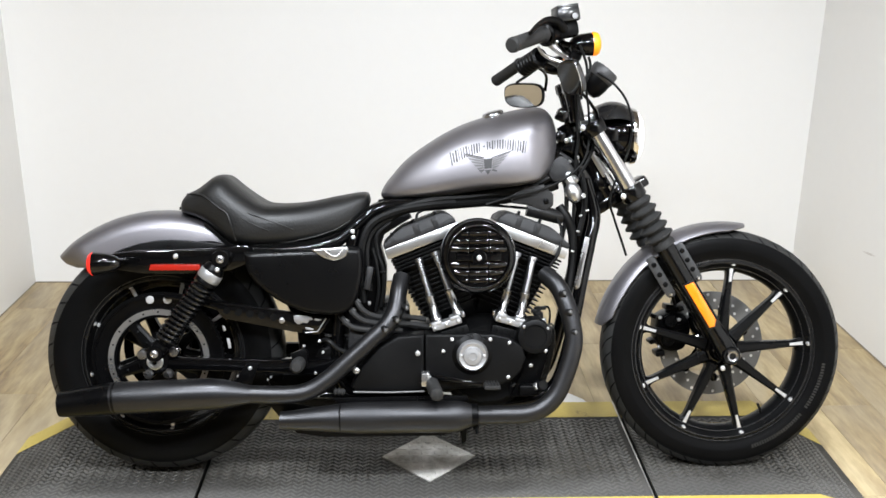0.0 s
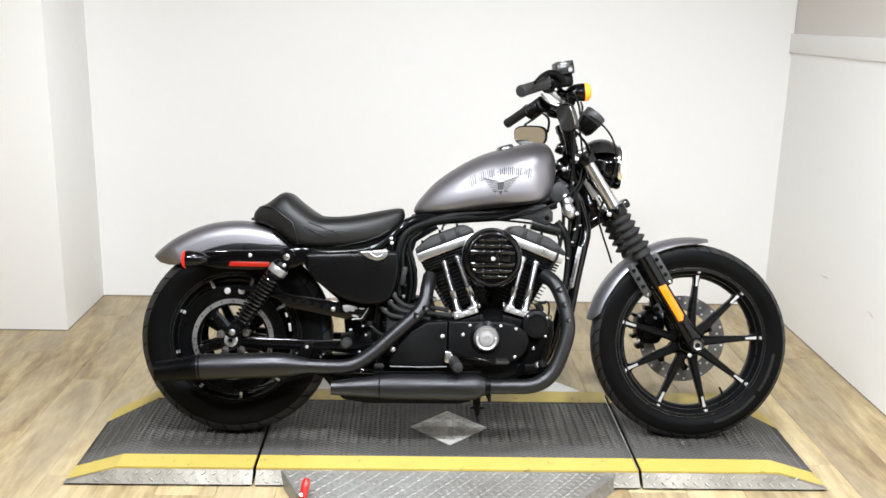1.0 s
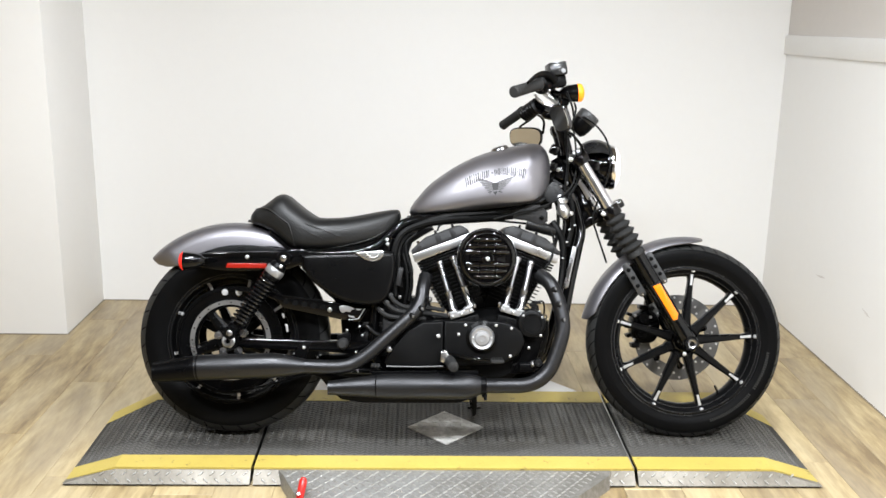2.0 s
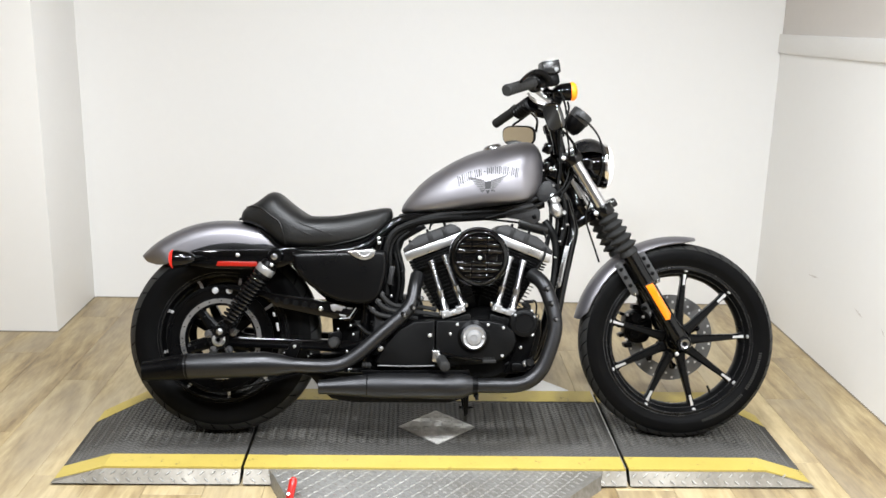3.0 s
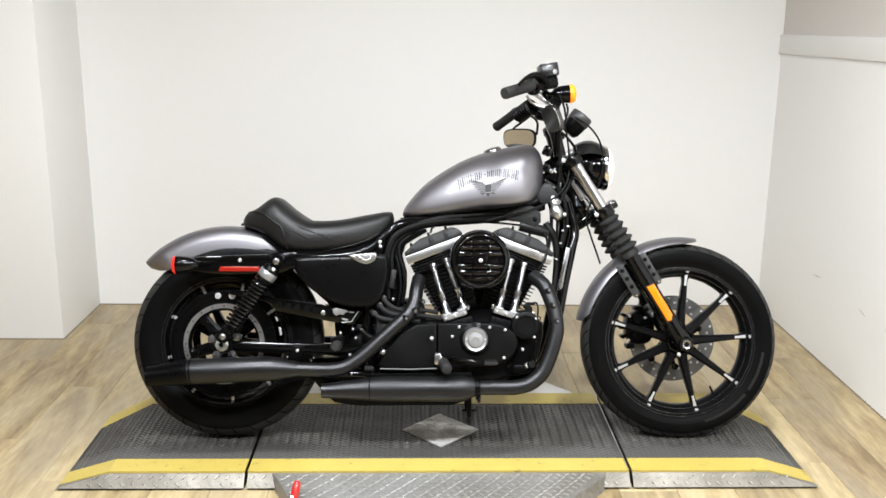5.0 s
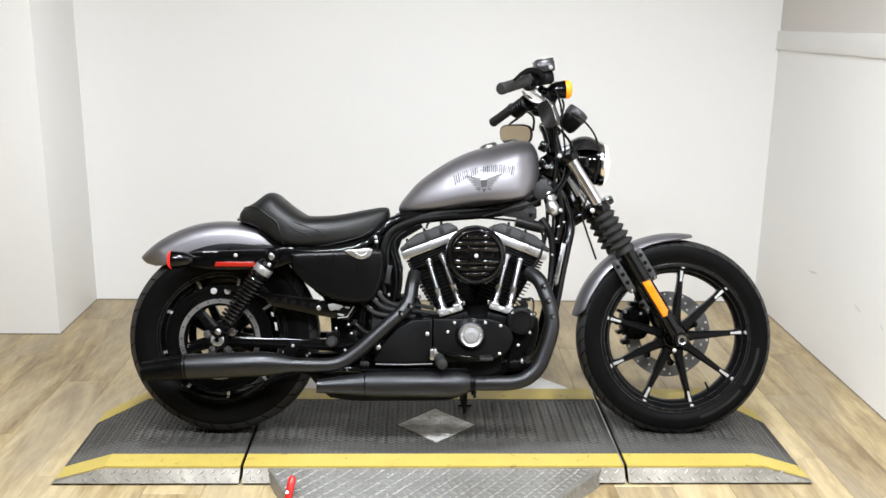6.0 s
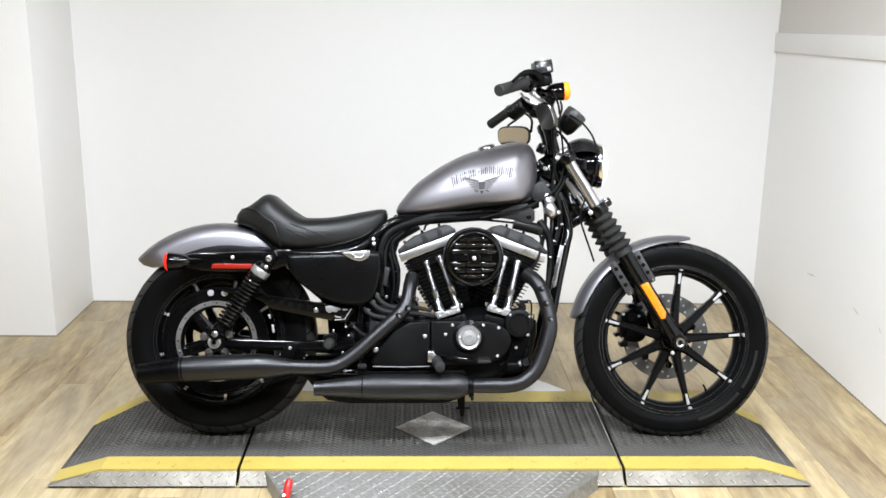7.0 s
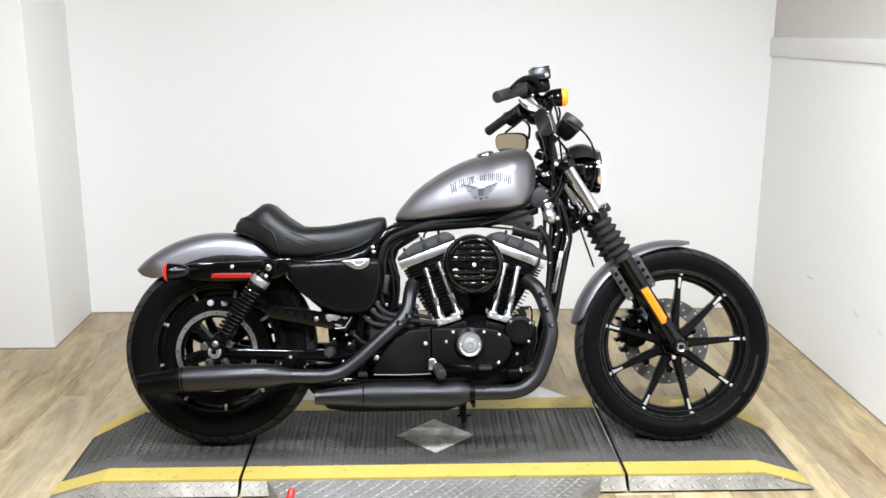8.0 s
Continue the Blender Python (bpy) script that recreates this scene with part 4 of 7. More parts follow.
def tank_low(x, top, bot):
    """The lower part of the tank's section: rows of (share of the width, z) from the widest line down to the flat underside."""
    seam = lerp([(-0.178, 0.7495), (-0.143, 0.748), (-0.069, 0.756), (0.004, 0.766), (0.097, 0.779), (0.190, 0.784), (0.236, 0.793), (0.264, 0.821), (0.280, 0.845), (0.293, 0.885)], x)[0]
    seam = max(bot + 0.001, min(seam, top - 0.001))
    mid = seam + 0.17 * (top - seam)
    return mid, [(1.0, mid), (0.995, mid + (seam - mid) * 0.35), (0.975, mid + (seam - mid) * 0.75), (0.955, seam + 0.02 * (mid - seam)), (0.925, seam - 0.25 * (seam - bot)), (0.60, bot + 0.12 * (seam - bot)), (0.0, bot)]


def tank_ring(x, top, bot, w, n=44):
    """Rounded top, full sides, and a pressed seam below which the underside tucks in."""
    mid, low = tank_low(x, top, bot)
    ring = []
    for k in range(n):
        a = 2 * math.pi * k / n
        c, s = math.cos(a), math.sin(a)
        if s >= 0:
            ring.append(Vector((x, w * math.copysign(abs(c) ** 0.80, c), mid + (top - mid) * abs(s) ** 0.88)))
        else:
            u = math.asin(min(1, -s)) / (math.pi / 2) * (len(low) - 1)
            i = min(len(low) - 2, int(u))
            f = u - i
            ring.append(Vector((x, math.copysign(w * (low[i][0] + (low[i + 1][0] - low[i][0]) * f), c), low[i][1] + (low[i + 1][1] - low[i][1]) * f)))
    return ring


def smooth_rows(rows, steps):
    """Catmull-Rom over whole rows of numbers."""
    R = [np.array(r, float) for r in rows]
    R = [2 * R[0] - R[1]] + R + [2 * R[-1] - R[-2]]
    out = []
    for i in range(1, len(R) - 2):
        a, b, c, d = R[i - 1:i + 3]
        for k in range(steps):
            t = k / steps
            out.append(0.5 * (2 * b + (c - a) * t + (2 * a - 5 * b + 4 * c - d) * t * t + (3 * b - a - 3 * c + d) * t ** 3))
    out.append(R[-2])
    return [tuple(float(v) for v in r) for r in out]


TANK_FINE = smooth_rows(TANK, 4)
TANK_OB = bp("fuel_tank", loft([tank_ring(*r) for r in TANK_FINE]), M_PAINT, "charcoal satin metallic peanut fuel tank", angle=60)


def tank_side(x, z):
    """y of the near side of the tank at x and z."""
    top, bot, w = lerp(TANK_FINE, x)
    mid, low = tank_low(x, top, bot)
    if z > mid:
        return -w * max(0.0, 1 - min(1, ((z - mid) / (top - mid)) ** (1 / 0.88)) ** 2) ** 0.40
    return -w * lerp([(q, share) for share, q in low[::-1]], z)[0]


def tank_print(cells, name, label, mat=None):
    """Flat print that follows the tank's side: rows of four corners in x and z."""
    bm = bmesh.new()
    for quad in cells:
        n = 5
        grid = []
        for i in range(n + 1):
            row = []
            for j in range(3):
                u, v = i / n, j / 2
                x = (quad[0][0] * (1 - u) + quad[1][0] * u) * (1 - v) + (quad[3][0] * (1 - u) + quad[2][0] * u) * v
                z = (quad[0][1] * (1 - u) + quad[1][1] * u) * (1 - v) + (quad[3][1] * (1 - u) + quad[2][1] * u) * v
                row.append(bm.verts.new((x, tank_side(x, z) - 0.0012, z)))
            grid.append(row)
        for i in range(n):
            for j in range(2):
                bm.faces.new((grid[i][j], grid[i + 1][j], grid[i + 1][j + 1], grid[i][j + 1]))
    return part(name, bm, mat or M_EMBLEM, TANK_OB, label)


def emblem():
    """Arched band of plain bars over a plain spread-wing shape."""
    cells = []
    places = [k * 1.0 for k in range(6)] + [7.0 + k for k in range(8)]

    def bar(f, dx, dz, w, h):
        x = 0.010 + 0.186 * f
        z = 0.845 + 0.102 * f - 0.072 * f * f
        tilt = (0.16 - 0.30 * f) * h / 2 + (0.16 - 0.30 * f) * dz
        slope = 0.55 - 0.78 * f
        z += dz + slope * dx
        x += dx - (0.16 - 0.30 * f) * 2 * dz
        cells.append([(x - w / 2 + tilt, z - h / 2 - slope * w / 2), (x + w / 2 + tilt, z - h / 2 + slope * w / 2), (x + w / 2 - tilt, z + h / 2 + slope * w / 2), (x - w / 2 - tilt, z + h / 2 - slope * w / 2)])

    for i, k in enumerate(places):
        f = k / 14.0
        hgt = 0.0215 + 0.012 * abs(f - 0.5) * 2
        bar(f, -0.0032, 0, 0.0040 if i % 2 else 0.0030, hgt)
        bar(f, 0.0030, 0, 0.0022 if i % 2 else 0.0034, hgt * (0.94 if i % 3 else 0.78))
    bar(6.1 / 14, 0, 0, 0.0045, 0.004)
    tank_print(cells, "tank_print", "dark arched row of bars on the tank")
    wings = []
    cx, cz = 0.101, 0.840
    feathers = []
    for side in (-1, 1):
        for j in range(6):
            x0, x1 = cx + side * 0.011, cx + side * (0.060 - 0.0078 * j)
            z0 = cz + 0.004 - 0.0052 * j
            z1 = cz + 0.020 - 0.0090 * j + side * 0.004
            feathers.append([(x0, z0), (x1, z1), (x1 - side * 0.004, z1 - 0.0052), (x0, z0 - 0.0040)])
        wings.append([(cx + side * 0.010, cz + 0.008), (cx + side * 0.062, cz + 0.022 + side * 0.004), (cx + side * 0.060, cz + 0.019 + side * 0.004), (cx + side * 0.010, cz + 0.0055)])
        wings.append([(cx + side * 0.010, cz - 0.024), (cx + side * 0.024, cz - 0.026), (cx + side * 0.023, cz - 0.029), (cx + side * 0.010, cz - 0.027)])
    tank_print(feathers, "tank_emblem_wing", "grey spread-wing shape on the tank", M_FEATHER)
    wings.append([(cx - 0.011, cz + 0.002), (cx + 0.011, cz + 0.005), (cx + 0.009, cz - 0.020), (cx - 0.009, cz - 0.022)])
    wings.append([(cx - 0.008, cz - 0.026), (cx + 0.008, cz - 0.024), (cx + 0.001, cz - 0.036), (cx - 0.001, cz - 0.036)])
    tank_print(wings, "tank_emblem", "dark spread-wing emblem shape on the tank")


emblem()
cap_n = Vector((-0.28, -0.12, 0.95)).normalized()
bp("fuel_cap", lathe([(0.030, -0.01), (0.030, 0.004), (0.028, 0.009), (0.024, 0.012), (0.010, 0.014), (0, 0.014)], (0.124, -0.030, 0.960), cap_n, 32), M_SATCHROME, "chrome fuel cap", TANK_OB)

# ---- seat ----
SEAT = [(-0.708, 0.722, 0.708, 0.040), (-0.700, 0.738, 0.702, 0.076), (-0.686, 0.753, 0.697, 0.100), (-0.660, 0.766, 0.689, 0.112), (-0.636, 0.784, 0.676, 0.122), (-0.616, 0.799, 0.660, 0.130), (-0.598, 0.8035, 0.645, 0.135),
        (-0.582, 0.799, 0.630, 0.139), (-0.562, 0.783, 0.617, 0.144), (-0.535, 0.762, 0.613, 0.149), (-0.507, 0.744, 0.612, 0.151), (-0.486, 0.733, 0.612, 0.152), (-0.462, 0.7305, 0.614, 0.152), (-0.420, 0.7315, 0.617, 0.150),
        (-0.367, 0.736, 0.624, 0.143), (-0.310, 0.745, 0.637, 0.128), (-0.265, 0.752, 0.656, 0.110), (-0.238, 0.756, 0.684, 0.096), (-0.219, 0.756, 0.705, 0.082), (-0.211, 0.752, 0.718, 0.066), (-0.207, 0.738, 0.728, 0.040)]


def seat_ring(x, top, bot, w, n=40):
    ring = []
    edge = bot + (top - bot) * 0.45
    for k in range(n):
        a = 2 * math.pi * k / n
        c, s = math.cos(a), math.sin(a)
        y = w * math.copysign(abs(c) ** 0.62, c)
        z = edge + (top - edge) * abs(s) ** 0.8 if s > 0 else edge - (edge - bot) * abs(s) ** 0.45
        dish = 0.012 * math.exp(-((x + 0.42) / 0.1) ** 2) * max(0, s) * (1 - min(1, abs(y) / (w * 0.8)))
        ring.append(Vector((x, y, z - dish)))
    return ring


SEAT_FINE = smooth_rows(SEAT, 3)
SEAT_OB = bp("seat", loft([seat_ring(*r) for r in SEAT_FINE]), M_SEAT, "black vinyl solo seat with a raised back", angle=60)


def seat_side(x, f):
    """A point on the near side of the seat, f: from the lower edge (0) to the top (1)."""
    top, bot, w = lerp(SEAT_FINE, x)
    a = math.pi + (0.5 - f) * math.pi
    c, s = math.cos(a), math.sin(a)
    edge = bot + (top - bot) * 0.45
    z = edge + (top - edge) * abs(s) ** 0.8 if s > 0 else edge - (edge - bot) * abs(s) ** 0.45
    return Vector((x, w * math.copysign(abs(c) ** 0.62, c) - 0.0012, z))


def seat_point(x, z, lift=0.0012):
    """The near side of the seat at x and z."""
    f = min((k / 200 for k in range(8, 193)), key=lambda f: abs(seat_side(x, f).z - z))
    return seat_side(x, f) - Vector((0, lift, 0))


def seat_seams():
    for rows, r in (([(-0.684, 0.750), (-0.660, 0.752), (-0.628, 0.745), (-0.591, 0.718), (-0.569, 0.701), (-0.557, 0.668), (-0.549, 0.632)], 0.0028),
                    ([(-0.516, 0.705), (-0.470, 0.688), (-0.434, 0.676), (-0.400, 0.662)], 0.0011),
                    ([(-0.530, 0.690), (-0.495, 0.672), (-0.460, 0.662)], 0.0009)):
        bp("seat_seam", tube([seat_point(x, z) for x, z in rows], r, 8, 5), M_SEAT, "folded vinyl seat seam", SEAT_OB)
    bms, n = [], 44
    line = [(-0.520, 0.620), (-0.451, 0.622), (-0.397, 0.631), (-0.334, 0.646), (-0.290, 0.662), (-0.255, 0.684)]
    for k in range(n):
        x0 = line[0][0] + (line[-1][0] - line[0][0]) * k / n
        x1 = x0 + 0.0036
        bms.append(tube([seat_point(x, lerp(line, x)[0], 0.0006) for x in (x0, x1)], 0.0009, 6, smooth=False))
    bp("seat_stitching", join(*bms), M_STITCH, "row of grey stitches", SEAT_OB)["kind"] = "stuff"


M_STITCH = material("grey_thread", (0.10, 0.10, 0.098), 0.7, scale=60, fine=400)
seat_seams()
bp("seat_base", loft([[Vector((x, y, b - d)) for y, d in ((-w * 0.86, -0.006), (w * 0.86, -0.006), (w * 0.8, 0.008), (-w * 0.8, 0.008))] for x, t, b, w in SEAT[4:-1]]), M_PLASTIC, "", SEAT_OB)
bp("seat_bolt", dome_bolt((-0.716, 0, 0.708), (0, 0, 1), 0.008, 0.008), M_SATIN)
sp("pinch_bolt", dome_bolt((0.739, -0.112, 0.288), (0, -1, 0), 0.008, 0.007), M_BOLT)


# ---- exhaust ----
def muffler(axis, radii, label):
    """Turned can along the axis points, with the seam bands."""
    return bp("muffler", tube(axis, radii, 32, 3, smooth=False), M_EXH, label)


upper = muffler([(-0.962, -0.236, 0.232), (-0.950, -0.236, 0.233), (-0.92, -0.236, 0.236), (-0.835, -0.236, 0.2465), (-0.80, -0.236, 0.248), (-0.60, -0.236, 0.2555), (-0.565, -0.236, 0.2555), (-0.505, -0.236, 0.2535), (-0.500, -0.236, 0.2535)],
                [0.0300, 0.0315, 0.0345, 0.0395, 0.0400, 0.0395, 0.036, 0.0235, 0.0225], "graphite black upper muffler")
bp("muffler_tip", lathe([(0.026, 0.0), (0.0305, 0.0), (0.0308, 0.03), (0.0315, 0.045), (0.026, 0.04)], (-0.970, -0.236, 0.2313), (1, 0, 0.09), 32, closed=True), M_SATIN, "black open muffler end", upper)
bp("muffler_end", tube([(-0.9625, -0.236, 0.2320), (-0.945, -0.236, 0.2335), (-0.92, -0.236, 0.2368), (-0.84, -0.236, 0.2458)], [0.0315, 0.0328, 0.0352, 0.0399], 32, 3, smooth=False), M_SATIN, "darker black muffler end", upper)
bp("muffler_seam", lathe([(0.0398, 0.0), (0.0404, 0.001), (0.0404, 0.005), (0.0398, 0.006)], (-0.836, -0.236, 0.2464), (1, 0, 0.06), 40), M_SATIN, "", upper)
lower = muffler([(-0.424, -0.236, 0.1865), (-0.405, -0.236, 0.187), (-0.34, -0.236, 0.1895), (-0.278, -0.236, 0.1915), (-0.235, -0.236, 0.192), (0.0, -0.236, 0.193), (0.022, -0.236, 0.1945), (0.040, -0.236, 0.1960), (0.058, -0.236, 0.1965)],
                [0.0215, 0.0232, 0.0295, 0.0362, 0.0395, 0.0400, 0.0385, 0.0330, 0.0270], "graphite black lower muffler")
bp("muffler_tip", lathe([(0.018, 0.0), (0.022, 0.0), (0.023, 0.02), (0.019, 0.02)], (-0.427, -0.236, 0.1865), (1, 0, 0.0), 32, closed=True), M_EXH, "black open muffler end", lower)
bp("muffler_seam", lathe([(0.0362, 0.0), (0.0372, 0.001), (0.0374, 0.003), (0.0368, 0.004)], (-0.278, -0.236, 0.1915), (1, 0, 0.01), 40), M_SATIN, "", lower)
bp("exhaust_pipe", tube([(-0.515, -0.236, 0.254), (-0.44, -0.236, 0.252), (-0.385, -0.232, 0.253), (-0.345, -0.226, 0.264), (-0.300, -0.220, 0.294), (-0.250, -0.212, 0.338), (-0.200, -0.204, 0.383), (-0.160, -0.195, 0.420), (-0.138, -0.180, 0.456), (-0.130, -0.155, 0.500), (-0.122, -0.120, 0.535)], 0.0225, 24, 6), M_EXH, "graphite black rear exhaust pipe")
bp("exhaust_pipe", tube([(0.045, -0.236, 0.1965), (0.13, -0.236, 0.1965), (0.19, -0.235, 0.198), (0.235, -0.232, 0.212), (0.270, -0.228, 0.244), (0.292, -0.223, 0.290), (0.309, -0.218, 0.340), (0.317, -0.212, 0.382), (0.312, -0.202, 0.428), (0.299, -0.188, 0.475), (0.280, -0.165, 0.518), (0.250, -0.130, 0.545)], 0.0235, 24, 6), M_EXH, "graphite black front exhaust pipe")
# grey-cored collars in place of the slots along the heat shields
for x, y, z, dx, dz in ((0.286, -0.200, 0.500, 0.75, 0.30), (0.299, -0.216, 0.4547, 0.75, 0.22), (0.311, -0.222, 0.405, 0.80, 0.10), (-0.1148, -0.192, 0.466, 0.75, -0.15), (-0.138, -0.208, 0.438, 0.60, -0.25), (-0.1665, -0.216, 0.4155, 0.55, -0.35)):
    clip = bp("shield_clip", lathe([(0.0085, -0.010), (0.0085, 0.004), (0.0075, 0.0055), (0.006, 0.0055), (0.0055, 0.004)], (x + 0.006 * dx, y - 0.006, z + 0.006 * dz), (dx, -1, dz), 18), M_EXH, "heat shield clip with a grey core")
    bp("clip_core", lathe([(0.0056, -0.004), (0.0056, 0.0045), (0.004, 0.006), (0, 0.006)], (x + 0.006 * dx, y - 0.006, z + 0.006 * dz), (dx, -1, dz), 14), M_GREYMETAL, "", clip)
SUPPORT = [(-0.515, 0.232), (-0.455, 0.214), (-0.440, 0.196), (-0.425, 0.177), (-0.389, 0.145), (-0.318, 0.134), (-0.197, 0.134), (-0.019, 0.135), (0.035, 0.151), (0.045, 0.200), (-0.300, 0.205), (-0.420, 0.225), (-0.500, 0.246)]
bp("exhaust_clamp", join(lathe([(0.0268, -0.009), (0.029, -0.008), (0.029, 0.008), (0.0268, 0.009)], (0.062, -0.236, 0.1965), (1, 0, 0), 32), box((0.066, -0.240, 0.166), (0.016, 0.012, 0.014), 0.003), lathe([(0.005, 0), (0.005, 0.014), (0, 0.014)], (0.066, -0.250, 0.166), (0.2, -0.3, -1), 10)), M_SATIN, "black exhaust clamp")
bp("muffler_support", plate(SUPPORT, -0.205, -0.196, 0.002), M_SATIN, "black bracket under the lower muffler")
bp("muffler_bracket", plate([(-0.30, 0.235), (0.045, 0.24), (0.05, 0.225), (0.02, 0.215), (-0.28, 0.215)], -0.205, -0.198, 0.002), M_SATIN)

M_BRIGHTALU = material("bright_brushed_aluminium", (0.36, 0.36, 0.365), 0.46, metal=0.7, second=(0.26, 0.26, 0.265), scale=18, fine=300)


# ---- engine ----
def crankcase():
    bp("crankcase", join(box((0.03, 0.0, 0.315), (0.42, 0.30, 0.17), 0.03), lathe([(0, 0.15), (0.10, 0.15), (0.125, 0.12), (0.125, -0.15), (0, -0.15)], (0.10, 0, 0.31), (0, -1, 0), 40), box((-0.20, 0.02, 0.35), (0.2, 0.24, 0.22), 0.03)), M_CASE, "black engine crankcase")
    # two covers on the near side, with the joint between them
    bp("gearcase_cover", plate([(-0.062, 0.396), (0.02, 0.397), (0.11, 0.397), (0.150, 0.389), (0.186, 0.366), (0.196, 0.335), (0.184, 0.300), (0.158, 0.276), (0.120, 0.262), (0.04, 0.256), (-0.062, 0.253)], -0.203, -0.12, 0.006, 3), M_CASE, "satin black gearcase cover")
    bp("sprocket_cover", plate([(-0.0645, 0.396), (-0.13, 0.392), (-0.178, 0.365), (-0.222, 0.316), (-0.252, 0.262), (-0.235, 0.250), (-0.15, 0.249), (-0.0645, 0.252)], -0.200, -0.10, 0.007, 3), M_CASE, "satin black sprocket cover")
    t = bp("timer_cover", lathe([(0.040, -0.02), (0.040, 0.0), (0.0365, 0.012), (0.0355, 0.017), (0.034, 0.0185), (0.027, 0.0150), (0.0245, 0.0150), (0.022, 0.0205), (0.010, 0.022), (0.0095, 0.0195), (0, 0.0195)], (0.058, -0.209, 0.3445), (0, -1, 0), 48), M_BRIGHTALU, "round brushed aluminium timer cover")
    bp("timer_ring", lathe([(0.0405, -0.006), (0.052, -0.006), (0.055, -0.002), (0.0405, 0.006)], (0.058, -0.203, 0.3445), (0, -1, 0), 48, closed=True), M_SATIN, "", t)
    bolts([(0.058 + 0.0295 * sx, -0.2255, 0.3465) for sx in (-1, 1)], (0, -1, 0), 0.0045, 0.003, t)
    bolts([(x, -0.203, z) for x, z in ((0.006, 0.384), (-0.016, 0.354), (0.104, 0.384), (0.153, 0.375), (0.006, 0.282), (0.150, 0.286), (-0.051, 0.287))], (0, -1, 0), 0.0058, 0.006)
    bolts([(-0.081, -0.200, 0.348)], (0, -1, 0), 0.0075, 0.006)
    bolts([(-0.237, -0.205, 0.305)], (0, -1, 0), 0.010, 0.008, mat=M_STEEL)
    # oil filter mount in front
    f = bp("oil_filter", lathe([(0.046, -0.05), (0.046, 0.0), (0.043, 0.010), (0.034, 0.014), (0.030, 0.014), (0.029, 0.011), (0, 0.011)], (0.219, -0.192, 0.390), (0, -1, 0), 40), M_CASE, "black round engine cover")
    bolts([(0.191, -0.199, 0.416), (0.251, -0.199, 0.411), (0.247, -0.199, 0.353)], (0, -1, 0), 0.0058, 0.006, f)
    bp("engine_bracket", plate([(0.205, 0.365), (0.262, 0.345), (0.240, 0.270), (0.205, 0.225), (0.16, 0.225), (0.19, 0.29)], -0.165, -0.12, 0.004), M_SATIN)
    bolts([(0.213, -0.168, 0.309)], (0, -1, 0), 0.006, 0.006)
    bp("rear_master_cylinder", join(box((0.205, -0.19, 0.250), (0.05, 0.03, 0.028), 0.006, None), lathe([(0.016, 0), (0.016, 0.03), (0.012, 0.034), (0, 0.034)], (0.23, -0.185, 0.255), (0.3, -1, 0.4), 20)), M_SATIN, "black brake master cylinder")
    bp("hex_plug", lathe([(0.011, -0.01), (0.011, 0.006), (0.008, 0.009), (0, 0.009)], (0.225, -0.206, 0.262), (0.2, -1, 0.3), 6), M_STEEL)


crankcase()
CRANK = Vector((0.075, 0.0, 0.330))


def cyl(side, u, y, v):
    """Point of a cylinder: side -1 rear, 1 front; u away from the other one, y, v along its axis."""
    a = radians(21)
    c, s = math.cos(a), math.sin(a)
    return CRANK + Vector((side * (u * c + v * s), y, -u * s + v * c))


def cyl_slab(side, u0, u1, y0, y1, v0, v1, bevel=0.004, rows=None):
    """A block in the axes of one cylinder; rows: (v, u0, u1, y0, y1) for tapering ones."""
    rows = rows or [(v0, u0, u1, y0, y1), (v1, u0, u1, y0, y1)]
    bm = loft([[cyl(side, a, c, v), cyl(side, b, c, v), cyl(side, b, d, v), cyl(side, a, d, v)] for v, a, b, c, d in rows])
    if bevel:
        bmesh.ops.recalc_face_normals(bm, faces=bm.faces)
        bmesh.ops.bevel(bm, geom=bm.edges[:], offset=bevel, segments=2, affect="EDGES", profile=0.5)
    return bm


